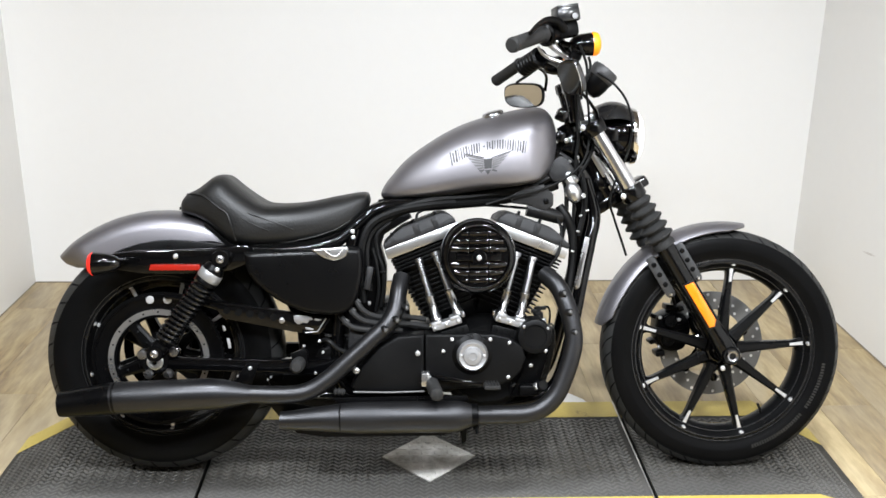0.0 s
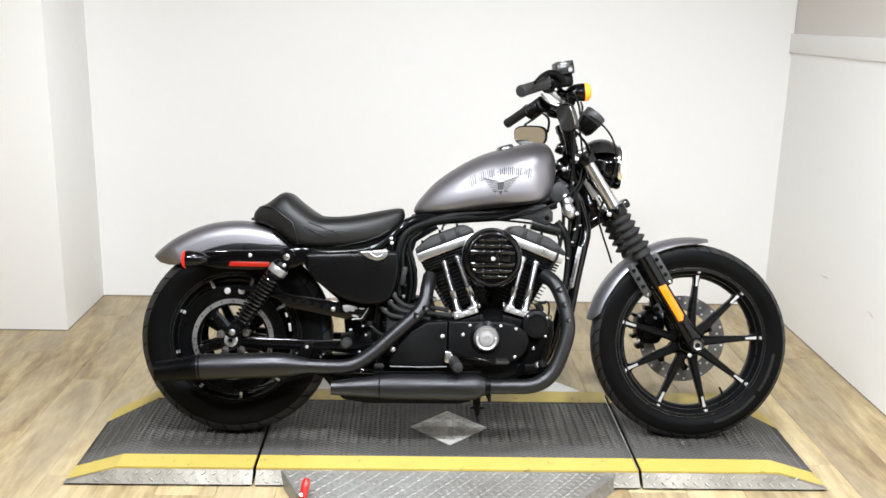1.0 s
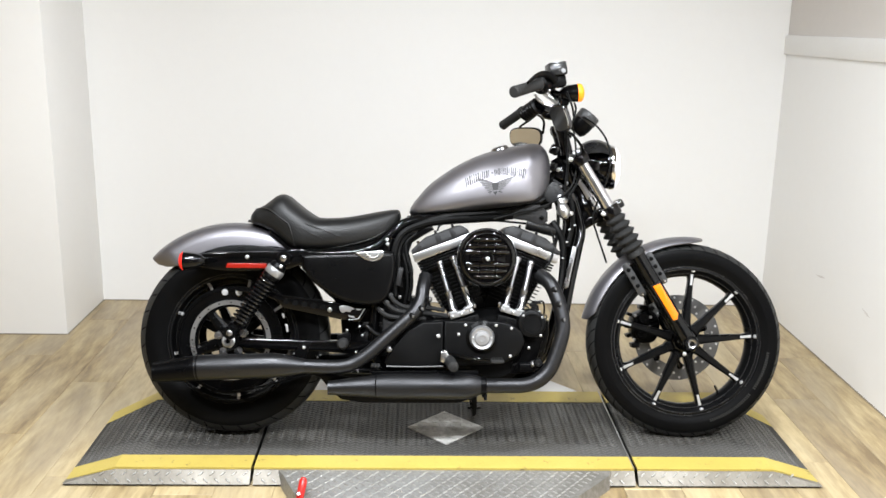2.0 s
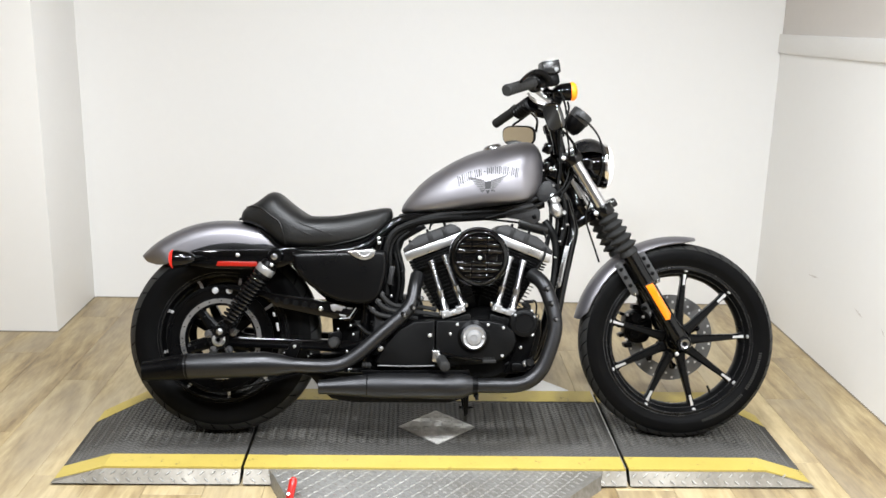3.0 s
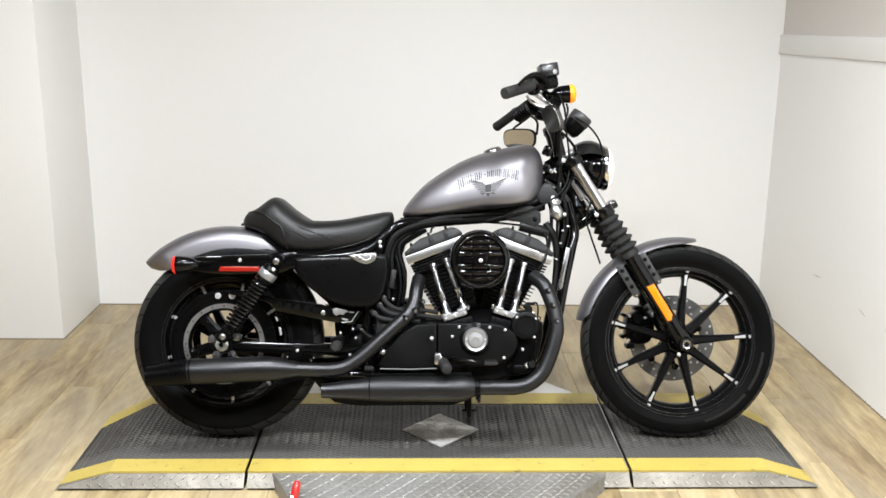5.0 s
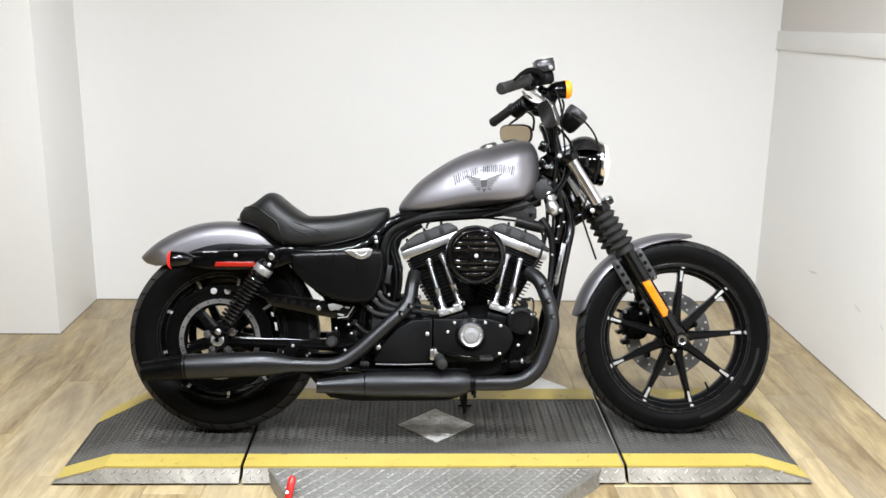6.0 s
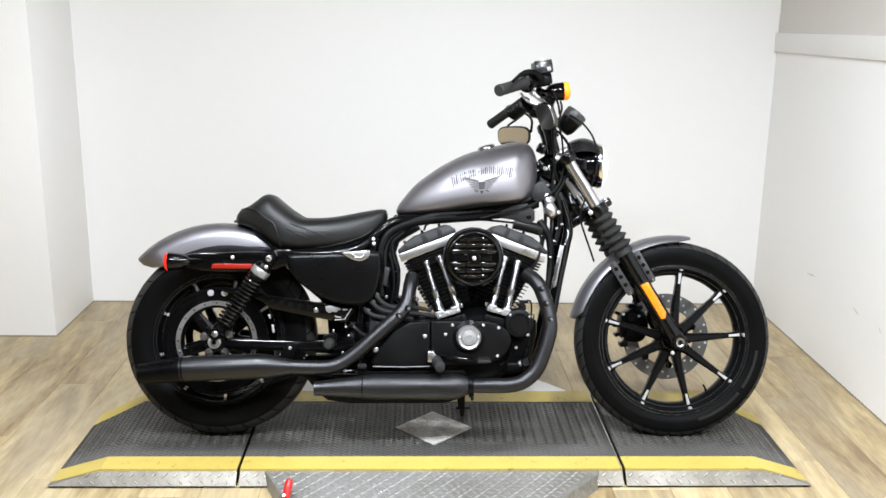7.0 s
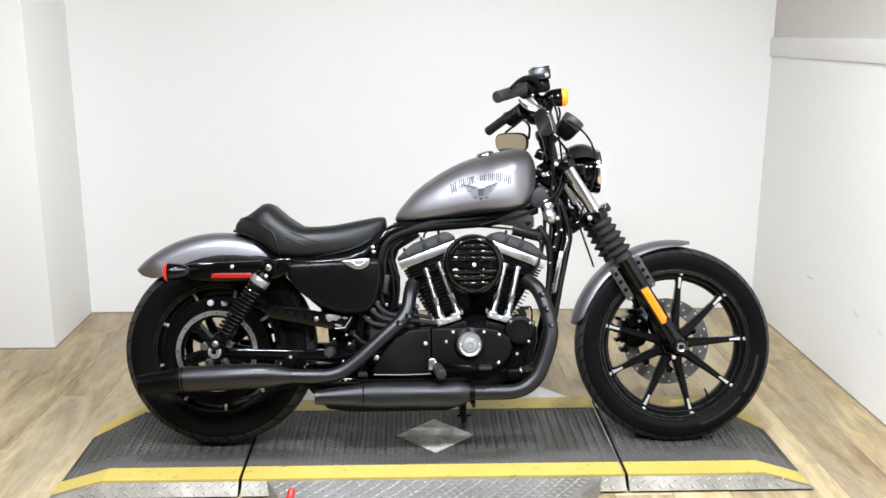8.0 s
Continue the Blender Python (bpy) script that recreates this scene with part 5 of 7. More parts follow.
def cylinder(side):
    c = empty("cylinder", None, BIKE)
    tagged(c, "black finned engine cylinder with bright rocker strip")
    part("barrel", cyl_slab(side, 0, 0, 0, 0, 0, 0, 0.010, [(0.06, -0.036, 0.078, -0.070, 0.070), (0.13, -0.044, 0.086, -0.084, 0.084), (0.27, -0.046, 0.106, -0.086, 0.084), (0.32, -0.055, 0.112, -0.098, 0.092)]), M_SATIN, c)
    for i in range(11):
        v = 0.135 + i * 0.0125
        reach = 0.098 + 0.0022 * i if i < 11 else 0
        part("cooling_fin", cyl_slab(side, -0.052, reach, -0.092, 0.092, v, v + 0.0035, 0.001), M_FIN, c)
    for i in range(4):
        v = 0.277 + i * 0.0095
        part("head_fin", cyl_slab(side, -0.068, 0.119 + 0.001 * i, -0.112, 0.105, v, v + 0.0052, 0.0012), M_SATIN, c)
    part("rocker_strip", cyl_slab(side, -0.076, 0.127, -0.120, 0.112, 0.3175, 0.3455, 0.003), M_ALU, c, "bright machined rocker box strip")
    rows = [(0.346, -0.074, 0.126, -0.118, 0.11), (0.358, -0.074, 0.126, -0.118, 0.108), (0.364, -0.070, 0.112, -0.1175, 0.105), (0.376, -0.060, 0.086, -0.1165, 0.10), (0.3835, -0.046, 0.062, -0.113, 0.09)]
    part("rocker_cover", cyl_slab(side, 0, 0, 0, 0, 0, 0, 0.0025, rows), M_WRINKLE, c, "grey wrinkle-finish rocker cover")
    for u0, u1, v in ((-0.030, -0.014, 0.3800), (0.020, 0.038, 0.3800), (0.088, 0.104, 0.3670)):
        part("cover_boss", cyl_slab(side, u0, u1, -0.1185, -0.09, 0.35, v, 0.002), M_WRINKLE, c)
    for u in (-0.03, 0.03, 0.095):
        part("bolt", dome_bolt(cyl(side, u, -0.105, 0.37 if u > 0.05 else 0.383), cyl(side, 0, 0, 1) - cyl(side, 0, 0, 0), 0.006, 0.010), M_SATIN, c)
    return c


M_FIN = material("fin_edge_black", (0.004, 0.004, 0.0042), 0.35, metal=0.1, second=(0.009, 0.009, 0.009), scale=20, fine=200, spec=0.12)
for side in (-1, 1):
    cylinder(side)


def pushrod(foot, head):
    f, h = Vector(foot), Vector(head)
    d = (h - f).normalized()
    n = (h - f).length
    prof = [(0.0145, 0), (0.0145, 0.012), (0.0112, 0.016), (0.0112, n * 0.36), (0.0125, n * 0.37), (0.0125, n * 0.40), (0.0092, n * 0.42), (0.0092, n * 0.93), (0.0115, n * 0.94), (0.0115, n)]
    bp("pushrod_tube", lathe(prof, f, d, 20), M_SATCHROME, "chrome pushrod tube")


pushrod((-0.030, -0.160, 0.424), (-0.078, -0.128, 0.585))
pushrod((0.026, -0.160, 0.440), (-0.036, -0.128, 0.602))
pushrod((0.184, -0.160, 0.432), (0.222, -0.128, 0.588))
pushrod((0.134, -0.160, 0.440), (0.180, -0.128, 0.600))
for x, z, t in ((0.016, 0.392, 16), (0.146, 0.392, -14)):
    bm = join(moved(box((0, 0, 0), (0.076, 0.046, 0.034), 0.004), pose(x, -0.150, z, 0, -t, 0)), *[moved(box((u, -0.023, 0), (0.004, 0.006, 0.028), 0.001), pose(x, -0.150, z, 0, -t, 0)) for u in (-0.024, -0.008, 0.008, 0.024)])
    bp("tappet_housing", bm, M_CASE, "black ribbed tappet housing")
for x, z, t in ((-0.006, 0.420, 18), (0.157, 0.426, -16)):
    lb = bp("lifter_block", join(moved(box((0, 0, 0), (0.078, 0.05, 0.017), 0.003), pose(x, -0.160, z, 0, -t, 0)), moved(box((-0.024, -0.004, 0.009), (0.026, 0.044, 0.012), 0.003), pose(x, -0.160, z, 0, -t, 0)), moved(box((0.024, -0.004, 0.009), (0.026, 0.044, 0.012), 0.003), pose(x, -0.160, z, 0, -t, 0))), M_BRIGHTALU, "chrome lifter block")
    bolts([Vector((x, -0.186, z)) + Vector((math.cos(radians(t)), 0, math.sin(radians(t)))) * u for u in (-0.030, 0.0, 0.030)], (0, -1, 0.3), 0.0055, 0.008, lb)
    for u in (-0.042, 0.042):
        bp("bolt", dome_bolt(Vector((x + u, -0.175, z + 0.006 + u * math.tan(radians(t)))), (0, -0.3, 1), 0.006, 0.012), M_SATCHROME, parent=lb)
bp("engine_valley", plate([(-0.045, 0.41), (0.19, 0.41), (0.17, 0.47), (0.135, 0.53), (0.02, 0.53), (-0.01, 0.47)], -0.06, 0.10, 0.01), M_SATIN, "dark engine valley between the cylinders")


def air_cleaner():
    o = Vector((0.0695, -0.20, 0.599))
    ac = bp("air_cleaner", lathe([(0.088, -0.01), (0.094, 0.0), (0.096, 0.012), (0.0955, 0.03), (0.092, 0.045), (0.085, 0.056), (0.079, 0.060), (0.0765, 0.060), (0.0755, 0.054), (0, 0.050)], o, (0, -1, 0), 72), M_LACQUER, "gloss black round slatted air cleaner")
    bp("cover_ring", lathe([(0.0745, 0.060), (0.0765, 0.063), (0.0785, 0.063), (0.0800, 0.060)], o, (0, -1, 0), 72), M_DARKCHROME, "thin dark chrome ring", ac)
    # slats: arched louvres
    for k in range(7):
        if k == 3:
            continue
        z = (k - 3) * 0.0195
        w = math.sqrt(max(0, 0.073 ** 2 - z * z)) * 0.98
        for x0, x1 in ((-w, -0.0265), (-0.0225, 0.0225), (0.0265, w)):
            rows = []
            for i in range(7):
                x = x0 + (x1 - x0) * i / 6
                bulge = 0.013 * (1 - (x * x + z * z) / 0.0058) - (0.003 if abs(x0) == 0.0225 else 0)
                rows.append([o + Vector((x, -0.048 - dy - bulge, z + dz)) for dy, dz in ((-0.004, -0.0085), (0.0055, -0.0065), (0.0088, -0.002), (0.0085, 0.003), (0.0055, 0.0068), (-0.004, 0.0085))])
            bp("slat", loft(rows), M_LACQUER, parent=ac)
    hub = plate([(o.x - 0.055, o.z - 0.010), (o.x + 0.055, o.z - 0.010), (o.x + 0.055, o.z + 0.010), (o.x - 0.055, o.z + 0.010)], o.y - 0.066, o.y - 0.05, 0.003)
    bp("centre_bar", hub, M_LACQUER, parent=ac)
    bp("badge", lathe([(0.019, 0.0), (0.019, 0.003), (0.017, 0.005), (0.012, 0.0045), (0, 0.0045)], o + Vector((0, -0.066, 0)), (0, -1, 0), 32), M_GLOSS, "gloss black round badge", ac)
    bp("centre_bolt", dome_bolt(o + Vector((0.0, -0.0705, -0.001)), (0, -1, 0), 0.0075, 0.007), M_BOLT, parent=ac)
    bp("air_cleaner_back", lathe([(0.05, 0.06), (0.085, 0.055), (0.088, 0.02), (0.07, 0.0), (0, 0.0)], (0.067, -0.135, 0.599), (0, -1, 0), 48), M_SATIN, "", ac)
    bp("intake", tube([(0.067, -0.13, 0.58), (0.072, -0.06, 0.575), (0.075, 0.0, 0.57)], 0.03, 20, 4), M_SATIN, "", ac)


air_cleaner()


# ---- rear end ----
M_REDLIT = glowing("red_lens_lit", (0.70, 0.015, 0.008), 0.38)
M_AMBERLIT = glowing("amber_lens_lit", (0.95, 0.22, 0.004), 0.75)
M_HEADLIT = glowing("headlight_lens_lit", (0.93, 0.95, 0.97), 0.55)


def hose(name, pts, r, mat=None, label="", parent=None, place=None, seg=8):
    return (place or bp)(name, tube(pts, r, seg, 6), mat or M_CABLE, label, parent)


def rear_end():
    for s in (1, -1):
        pl = sorted((-0.156 * s, -0.112 * s))
        strut = bp("fender_strut", plate([(-0.862, 0.600), (-0.80, 0.609), (-0.70, 0.611), (-0.60, 0.614), (-0.545, 0.622), (-0.515, 0.622), (-0.500, 0.606), (-0.515, 0.575), (-0.56, 0.556), (-0.66, 0.549), (-0.78, 0.549), (-0.86, 0.560)], pl[0], pl[1], 0.006), M_GLOSS, "gloss black fender strut cover")
        if s == 1:
            bp("bolt", dome_bolt((-0.698, -0.156, 0.594), (0, -1, 0), 0.0075, 0.007), M_BOLT, parent=strut)
            bp("side_reflector", plate([(-0.765, 0.558), (-0.760, 0.574), (-0.636, 0.574), (-0.631, 0.558)], -0.166, -0.154, 0.003), M_RED, "long red side reflector", strut)
        # bullet turn signal that is also the rear lamp
        y = -0.215 * s
        sig = bp("rear_turn_signal", lathe([(0.0, 0.068), (0.010, 0.066), (0.018, 0.056), (0.024, 0.04), (0.0275, 0.018), (0.029, 0.0)], (-0.886, y, 0.580), (1, 0, 0.02), 36), M_GLOSS, "gloss black bullet rear signal with red lens")
        bp("lens", lathe([(0.029, 0.0), (0.0285, 0.004), (0.022, 0.011), (0.012, 0.014), (0, 0.015)], (-0.886, y, 0.580), (-1, 0, -0.02), 36), M_REDLIT, "lit red lens", sig)
        bp("stalk", tube([(-0.845, y, 0.580), (-0.835, y + 0.03 * s, 0.582), (-0.820, -0.14 * s, 0.585)], 0.009, 12), M_GLOSS, "", sig)
        shock(-0.205 * s)
    for s in (1, -1):
        pl = sorted((-0.110 * s, -0.098 * s))
        bp("fender_support", plate([(-0.885, 0.575), (-0.860, 0.600), (-0.830, 0.614), (-0.800, 0.624), (-0.760, 0.631), (-0.720, 0.633), (-0.680, 0.631), (-0.640, 0.627), (-0.590, 0.622), (-0.530, 0.620), (-0.530, 0.570), (-0.700, 0.550), (-0.870, 0.560)], pl[0], pl[1], 0.003), M_SATIN, "black fender support")
    bp("fender_rail", tube([(-0.84, -0.10, 0.60), (-0.7, -0.105, 0.60), (-0.56, -0.12, 0.61)], 0.012, 10), M_GLOSS)


def shock(y):
    top, bot = Vector((-0.572, y, 0.592)), Vector((-0.739, y, 0.355))
    d = (bot - top).normalized()
    n = (bot - top).length
    sh = bp("rear_shock", lathe([(0.010, 0.02), (0.021, 0.022), (0.026, 0.030), (0.0275, 0.040), (0.0275, 0.062), (0.029, 0.066), (0.029, 0.075), (0.020, 0.078), (0.020, 0.16), (0.013, 0.165), (0.013, n - 0.03), (0.020, n - 0.028), (0.022, n - 0.012), (0.012, n)], top, d, 32), M_SATIN, "black coil-over rear shock")
    bp("shock_collar", lathe([(0.0285, 0.040), (0.030, 0.042), (0.030, 0.062), (0.0285, 0.064)], top, d, 32), M_GREYSILVER, "silver grey spring collar", sh)
    u = d.orthogonal().normalized()
    w = d.cross(u)
    turns, pts = 13.5, []
    for i in range(int(turns * 14) + 1):
        a = 2 * math.pi * i / 14
        s = 0.078 + (n - 0.115) * i / (turns * 14)
        pts.append(top + d * s + (u * math.cos(a) + w * math.sin(a)) * (0.0262 - 0.002 * i / (turns * 14)))
    bp("spring", tube(pts, 0.0043, 8, smooth=False), M_SPRING, "gloss black coil spring", sh)
    near = -1 if y < 0 else 1
    for c, r in ((top, 0.021), (bot, 0.019)):
        bp("shock_eye", lathe([(0.006, 0.022), (r, 0.022), (r + 0.002, 0.018), (r + 0.002, -0.022), (0.006, -0.022)], c, (0, near, 0), 28), M_GLOSS, "", sh)
        bp("shock_bolt", dome_bolt(c + Vector((0, near * 0.022, 0)), (0, near, 0), 0.012, 0.007), M_SATCHROME, "chrome shock bolt", sh)
    bp("bolt", dome_bolt(top + Vector((-0.008, near * 0.022, -0.026)), (0, near, 0), 0.007, 0.006), M_BOLT, "", sh)


M_GREYSILVER = material("grey_silver_collar", (0.30, 0.30, 0.30), 0.35, metal=0.6, scale=12, fine=200)
rear_end()


def drive():
    o = AXLE_R + Vector((0, -0.098, 0))
    # toothed pulley with a machined face ring
    teeth = bmesh.new()
    n = 68
    rings = [[], []]
    for k in range(n * 2):
        a = 2 * math.pi * k / (n * 2)
        r = 0.168 if k % 2 else 0.163
        for j, y in enumerate((-0.014, 0.014)):
            rings[j].append(teeth.verts.new(o + Vector((r * math.cos(a), y, r * math.sin(a)))))
    for k in range(n * 2):
        q = (k + 1) % (n * 2)
        teeth.faces.new((rings[0][k], rings[0][q], rings[1][q], rings[1][k]))
    body = lathe([(0.164, 0.016), (0.171, 0.016), (0.171, 0.013), (0.150, 0.012), (0.140, 0.008), (0.133, 0.010), (0.112, 0.010), (0.108, 0.004), (0.108, -0.014), (0.164, -0.014)], o, (0, -1, 0), 80, closed=True)
    pul = bp("drive_pulley", join(teeth, body), M_SATIN, "black belt pulley on the rear wheel", REAR)
    bp("pulley_ring", lathe([(0.1165, 0.010), (0.1165, 0.0125), (0.1315, 0.0125), (0.1315, 0.010)], o, (0, -1, 0), 80), M_ALU, "machined bright pulley ring", REAR)
    bm = join(*[lathe([(0, 0.0138), (0.0022, 0.0136), (0.0026, 0.0125)], o + Vector((0.124 * math.cos(a), 0, 0.124 * math.sin(a))), (0, -1, 0), 10) for a in [2 * math.pi * i / 20 for i in range(20)]])
    bp("pulley_rivets", bm, M_LIFTBLACK, "", REAR)["kind"] = "stuff"
    # black ring added to darken the openings between pulley and rim
    bp("dark_backing_ring", lathe([(0.152, 0.0), (0.200, 0.0), (0.200, -0.006), (0.152, -0.006)], AXLE_R + Vector((0, 0.02, 0)), (0, -1, 0), 64, closed=True), M_SATIN, "", REAR)
    # two pale spots on the pulley, drawn as bright discs
    for x, z in ((-0.776, 0.477), (-0.731, 0.477)):
        bp("pulley_spot", lathe([(0.0105, 0.0), (0.0105, 0.003), (0.009, 0.0045), (0, 0.005)], (x, -0.1125, z), (0, -1, 0), 20), M_BOLT, "", REAR)
    for x, z in ((-0.788, 0.340), (-0.708, 0.346), (-0.772, 0.290), (-0.724, 0.290)):
        bp("pulley_bolt", lathe([(0.0135, -0.02), (0.0135, 0.004), (0.0115, 0.008), (0.006, 0.009), (0, 0.0085)], (x, -0.150, z), (0, -1, 0), 20), M_SATCHROME, "", REAR)
    # pale guard slots, drawn as bright plates
    bp("guard_slot_patch", plate([(-0.590, 0.410), (-0.583, 0.408), (-0.580, 0.396), (-0.586, 0.395)], -0.121, -0.116, 0.001), M_BOLT, "", REAR)
    bp("guard_slot_patch", plate([(-0.579, 0.376), (-0.571, 0.375), (-0.567, 0.350), (-0.574, 0.349)], -0.121, -0.116, 0.001), M_BOLT, "", REAR)
    # brake rotor on the far side
    rb = bp("rear_brake_disc", lathe([(0.120, 0.0025), (0.146, 0.0025), (0.146, -0.0025), (0.120, -0.0025)], AXLE_R + Vector((0, 0.085, 0)), (0, -1, 0), 64, closed=True), M_SATIN, "dark rear brake disc", REAR, angle=25)
    bp("rotor_carrier", lathe([(0.01, 0.004), (0.042, 0.004), (0.042, -0.004), (0.01, -0.004)], AXLE_R + Vector((0.0, 0.085, 0.0)), (0, -1, 0), 40, closed=True), M_SATIN, "", REAR)
    for k in range(5):
        a = radians(72 * k + 56)
        bp("pulley_arm", spoke_shape(0.03, 0.112, 0.020, 0.013, 0.010, 0.008, a, -0.098, AXLE_R), M_SATIN, "", REAR, angle=30)
        for r in (0.052, 0.088):
            bp("bolt", dome_bolt(AXLE_R + Vector((r * math.cos(a), -0.107, r * math.sin(a))), (0, -1, 0), 0.0055, 0.004), M_SATIN, "", REAR)
    # belt
    front = Vector((-0.19, -0.098, 0.345))
    pts = []
    for i in range(25):
        a = radians(82 + 196 * i / 24)
        pts.append(o + Vector((0.171 * math.cos(a), 0, 0.171 * math.sin(a))))
    for i in range(9):
        a = radians(278 + 164 * i / 8)
        pts.append(front + Vector((0.052 * math.cos(a), 0, 0.052 * math.sin(a))))
    pts.append(pts[0])
    rows = []
    for i, p in enumerate(pts):
        t = (pts[(i + 1) % len(pts)] - pts[i - 1])
        nrm = Vector((t.z, 0, -t.x)).normalized()
        rows.append([p + nrm * h + Vector((0, y, 0)) for h, y in ((0, -0.011), (0.004, -0.011), (0.004, 0.011), (0, 0.011))])
    bp("drive_belt", loft(rows, caps=False), M_RUBBER, "black toothed drive belt")
    # the belt's teeth, where its upper run comes out from the guard
    bm = join(*[moved(box((0, 0, 0), (0.0052, 0.022, 0.006), 0.001), pose(-0.322 + 0.0095 * k, -0.100, 0.3805 - 0.0016 * k, 0, 9, 0)) for k in range(8)], moved(box((-0.289, -0.100, 0.3805), (0.072, 0.022, 0.005)), pose(0, 0, 0)))
    bp("belt_teeth", bm, M_TREADRUB)["kind"] = "stuff"
    # belt guard with its drilled row and bright end
    g = bp("belt_guard", plate([(-0.735, 0.500), (-0.66, 0.492), (-0.602, 0.474), (-0.46, 0.455), (-0.330, 0.436), (-0.305, 0.428), (-0.335, 0.386), (-0.36, 0.386), (-0.46, 0.405), (-0.585, 0.430), (-0.60, 0.452), (-0.66, 0.472), (-0.735, 0.482)], -0.134, -0.124, 0.003), M_GLOSS, "black belt guard with a row of holes")
    for k in range(5):
        bp("guard_hole", lathe([(0, 0.0005), (0.0085, 0.0005), (0.0095, 0.0015), (0.010, 0.0)], (-0.575 + 0.030 * k, -0.134, 0.451 - 0.0045 * k), (0, -1, 0), 18), M_LIFTBLACK, "", g)
    bp("bolt", dome_bolt((-0.433, -0.134, 0.424), (0, -1, 0), 0.009, 0.006), M_ALU, "", g)
    bp("guard_cap", plate([(-0.405, 0.446), (-0.318, 0.432), (-0.340, 0.397), (-0.36, 0.394), (-0.41, 0.412)], -0.140, -0.132, 0.004), M_LACQUER, "polished guard end", g)
    # bright metal pieces added for the highlights on the gloss guard end
    bp("guard_edge", tube([(-0.372, -0.1405, 0.393), (-0.340, -0.1405, 0.396), (-0.318, -0.1405, 0.431)], 0.0018, 8, smooth=False), M_BRIGHTALU, "bright strip standing for the edge highlight", g)
    for out in ([(-0.402, 0.437), (-0.388, 0.440), (-0.372, 0.437), (-0.357, 0.433), (-0.352, 0.427), (-0.362, 0.425), (-0.366, 0.418), (-0.380, 0.420), (-0.390, 0.415), (-0.400, 0.424)], [(-0.348, 0.430), (-0.330, 0.428), (-0.336, 0.424), (-0.347, 0.425)], [(-0.372, 0.408), (-0.352, 0.404), (-0.354, 0.399), (-0.370, 0.402)]):
        bp("glare_patch", plate(out, -0.1412, -0.139, 0.0005, curve=2), M_BRIGHTALU, "bright patch standing for glare on the guard end", g)
    # swing arm
    arm = bp("swing_arm", plate([(-0.775, 0.340), (-0.735, 0.338), (-0.697, 0.331), (-0.48, 0.325), (-0.27, 0.325), (-0.27, 0.278), (-0.468, 0.290), (-0.697, 0.298), (-0.735, 0.300), (-0.775, 0.305)], -0.152, -0.112, 0.006), M_GLOSS, "black swing arm")
    bp("swing_arm", tube([(-0.775, 0.135, 0.318), (-0.55, 0.132, 0.302), (-0.27, 0.115, 0.30)], 0.024, 14, 5), M_GLOSS, "gloss black swing arm")
    bp("axle_carrier", lathe([(0.022, 0.0), (0.034, 0.0), (0.036, 0.006), (0.036, 0.03), (0.022, 0.03)], (-0.757, -0.125, 0.327), (0, -1, 0), 32, closed=True), M_GLOSS, "", arm)
    bp("axle_nut", lathe([(0, -0.004), (0.0075, -0.004), (0.0078, 0.010), (0.0105, 0.0135), (0.0150, 0.0125), (0.0175, 0.007), (0.0180, 0.0), (0.021, -0.002), (0.021, -0.012)], (-0.755, -0.160, 0.3225), (0, -1, 0), 28), M_BOLT, "bright hollow rear axle nut", arm)
    bp("axle_bore", lathe([(0.0074, -0.004), (0.0072, 0.0035), (0, 0.0035)], (-0.755, -0.160, 0.3225), (0, -1, 0), 20), M_LIFTBLACK, "", arm)
    for x, z, r in ((-0.513, 0.304, 0.009), (-0.545, 0.283, 0.004), (-0.46, 0.280, 0.004)):
        bp("bolt", dome_bolt((x, -0.152, z), (0, -1, 0), r * 0.8, 0.010), M_BOLT, "", arm)
    bp("arm_bracket", plate([(-0.52, 0.318), (-0.49, 0.318), (-0.51, 0.262), (-0.56, 0.262)], -0.155, -0.148, 0.002), M_SATIN, "", arm)
    # inner black clutter between the wheel and the engine
    bp("rear_inner_guard", plate([(-0.545, 0.605), (-0.27, 0.605), (-0.21, 0.52), (-0.21, 0.40), (-0.30, 0.375), (-0.395, 0.395), (-0.425, 0.455), (-0.450, 0.475), (-0.49, 0.515), (-0.53, 0.555)], -0.09, 0.12, 0.012), M_SATIN, "black inner guard")
    bp("transmission", join(box((-0.265, 0.02, 0.40), (0.16, 0.20, 0.12), 0.02), lathe([(0.05, -0.02), (0.052, 0.02), (0.04, 0.03), (0, 0.03)], (-0.30, -0.08, 0.31), (0, -1, 0), 30)), M_SATIN, "black transmission housing")


drive()


def side_cover():
    c = bp("battery_cover", plate([(-0.524, 0.605), (-0.44, 0.608), (-0.34, 0.612), (-0.245, 0.616), (-0.224, 0.608), (-0.220, 0.565), (-0.228, 0.515), (-0.242, 0.472), (-0.268, 0.449), (-0.31, 0.444), (-0.37, 0.451), (-0.43, 0.476), (-0.485, 0.516), (-0.516, 0.558)], -0.178, -0.09, 0.014, 4, curve=3), M_COVER, "satin black battery side cover")
    bp("cover_badge", plate([(-0.352, 0.613), (-0.30, 0.617), (-0.262, 0.620), (-0.258, 0.607), (-0.268, 0.592), (-0.292, 0.584), (-0.318, 0.591), (-0.338, 0.603)], -0.184, -0.174, 0.004, 3, curve=3), M_ALU, "silver oval badge on the side cover", c)
    bp("badge_rim", tube([(-0.318, -0.185, 0.611), (-0.300, -0.186, 0.598), (-0.284, -0.186, 0.598), (-0.272, -0.185, 0.612)], 0.002, 8), M_STEEL, "", c)


side_cover()

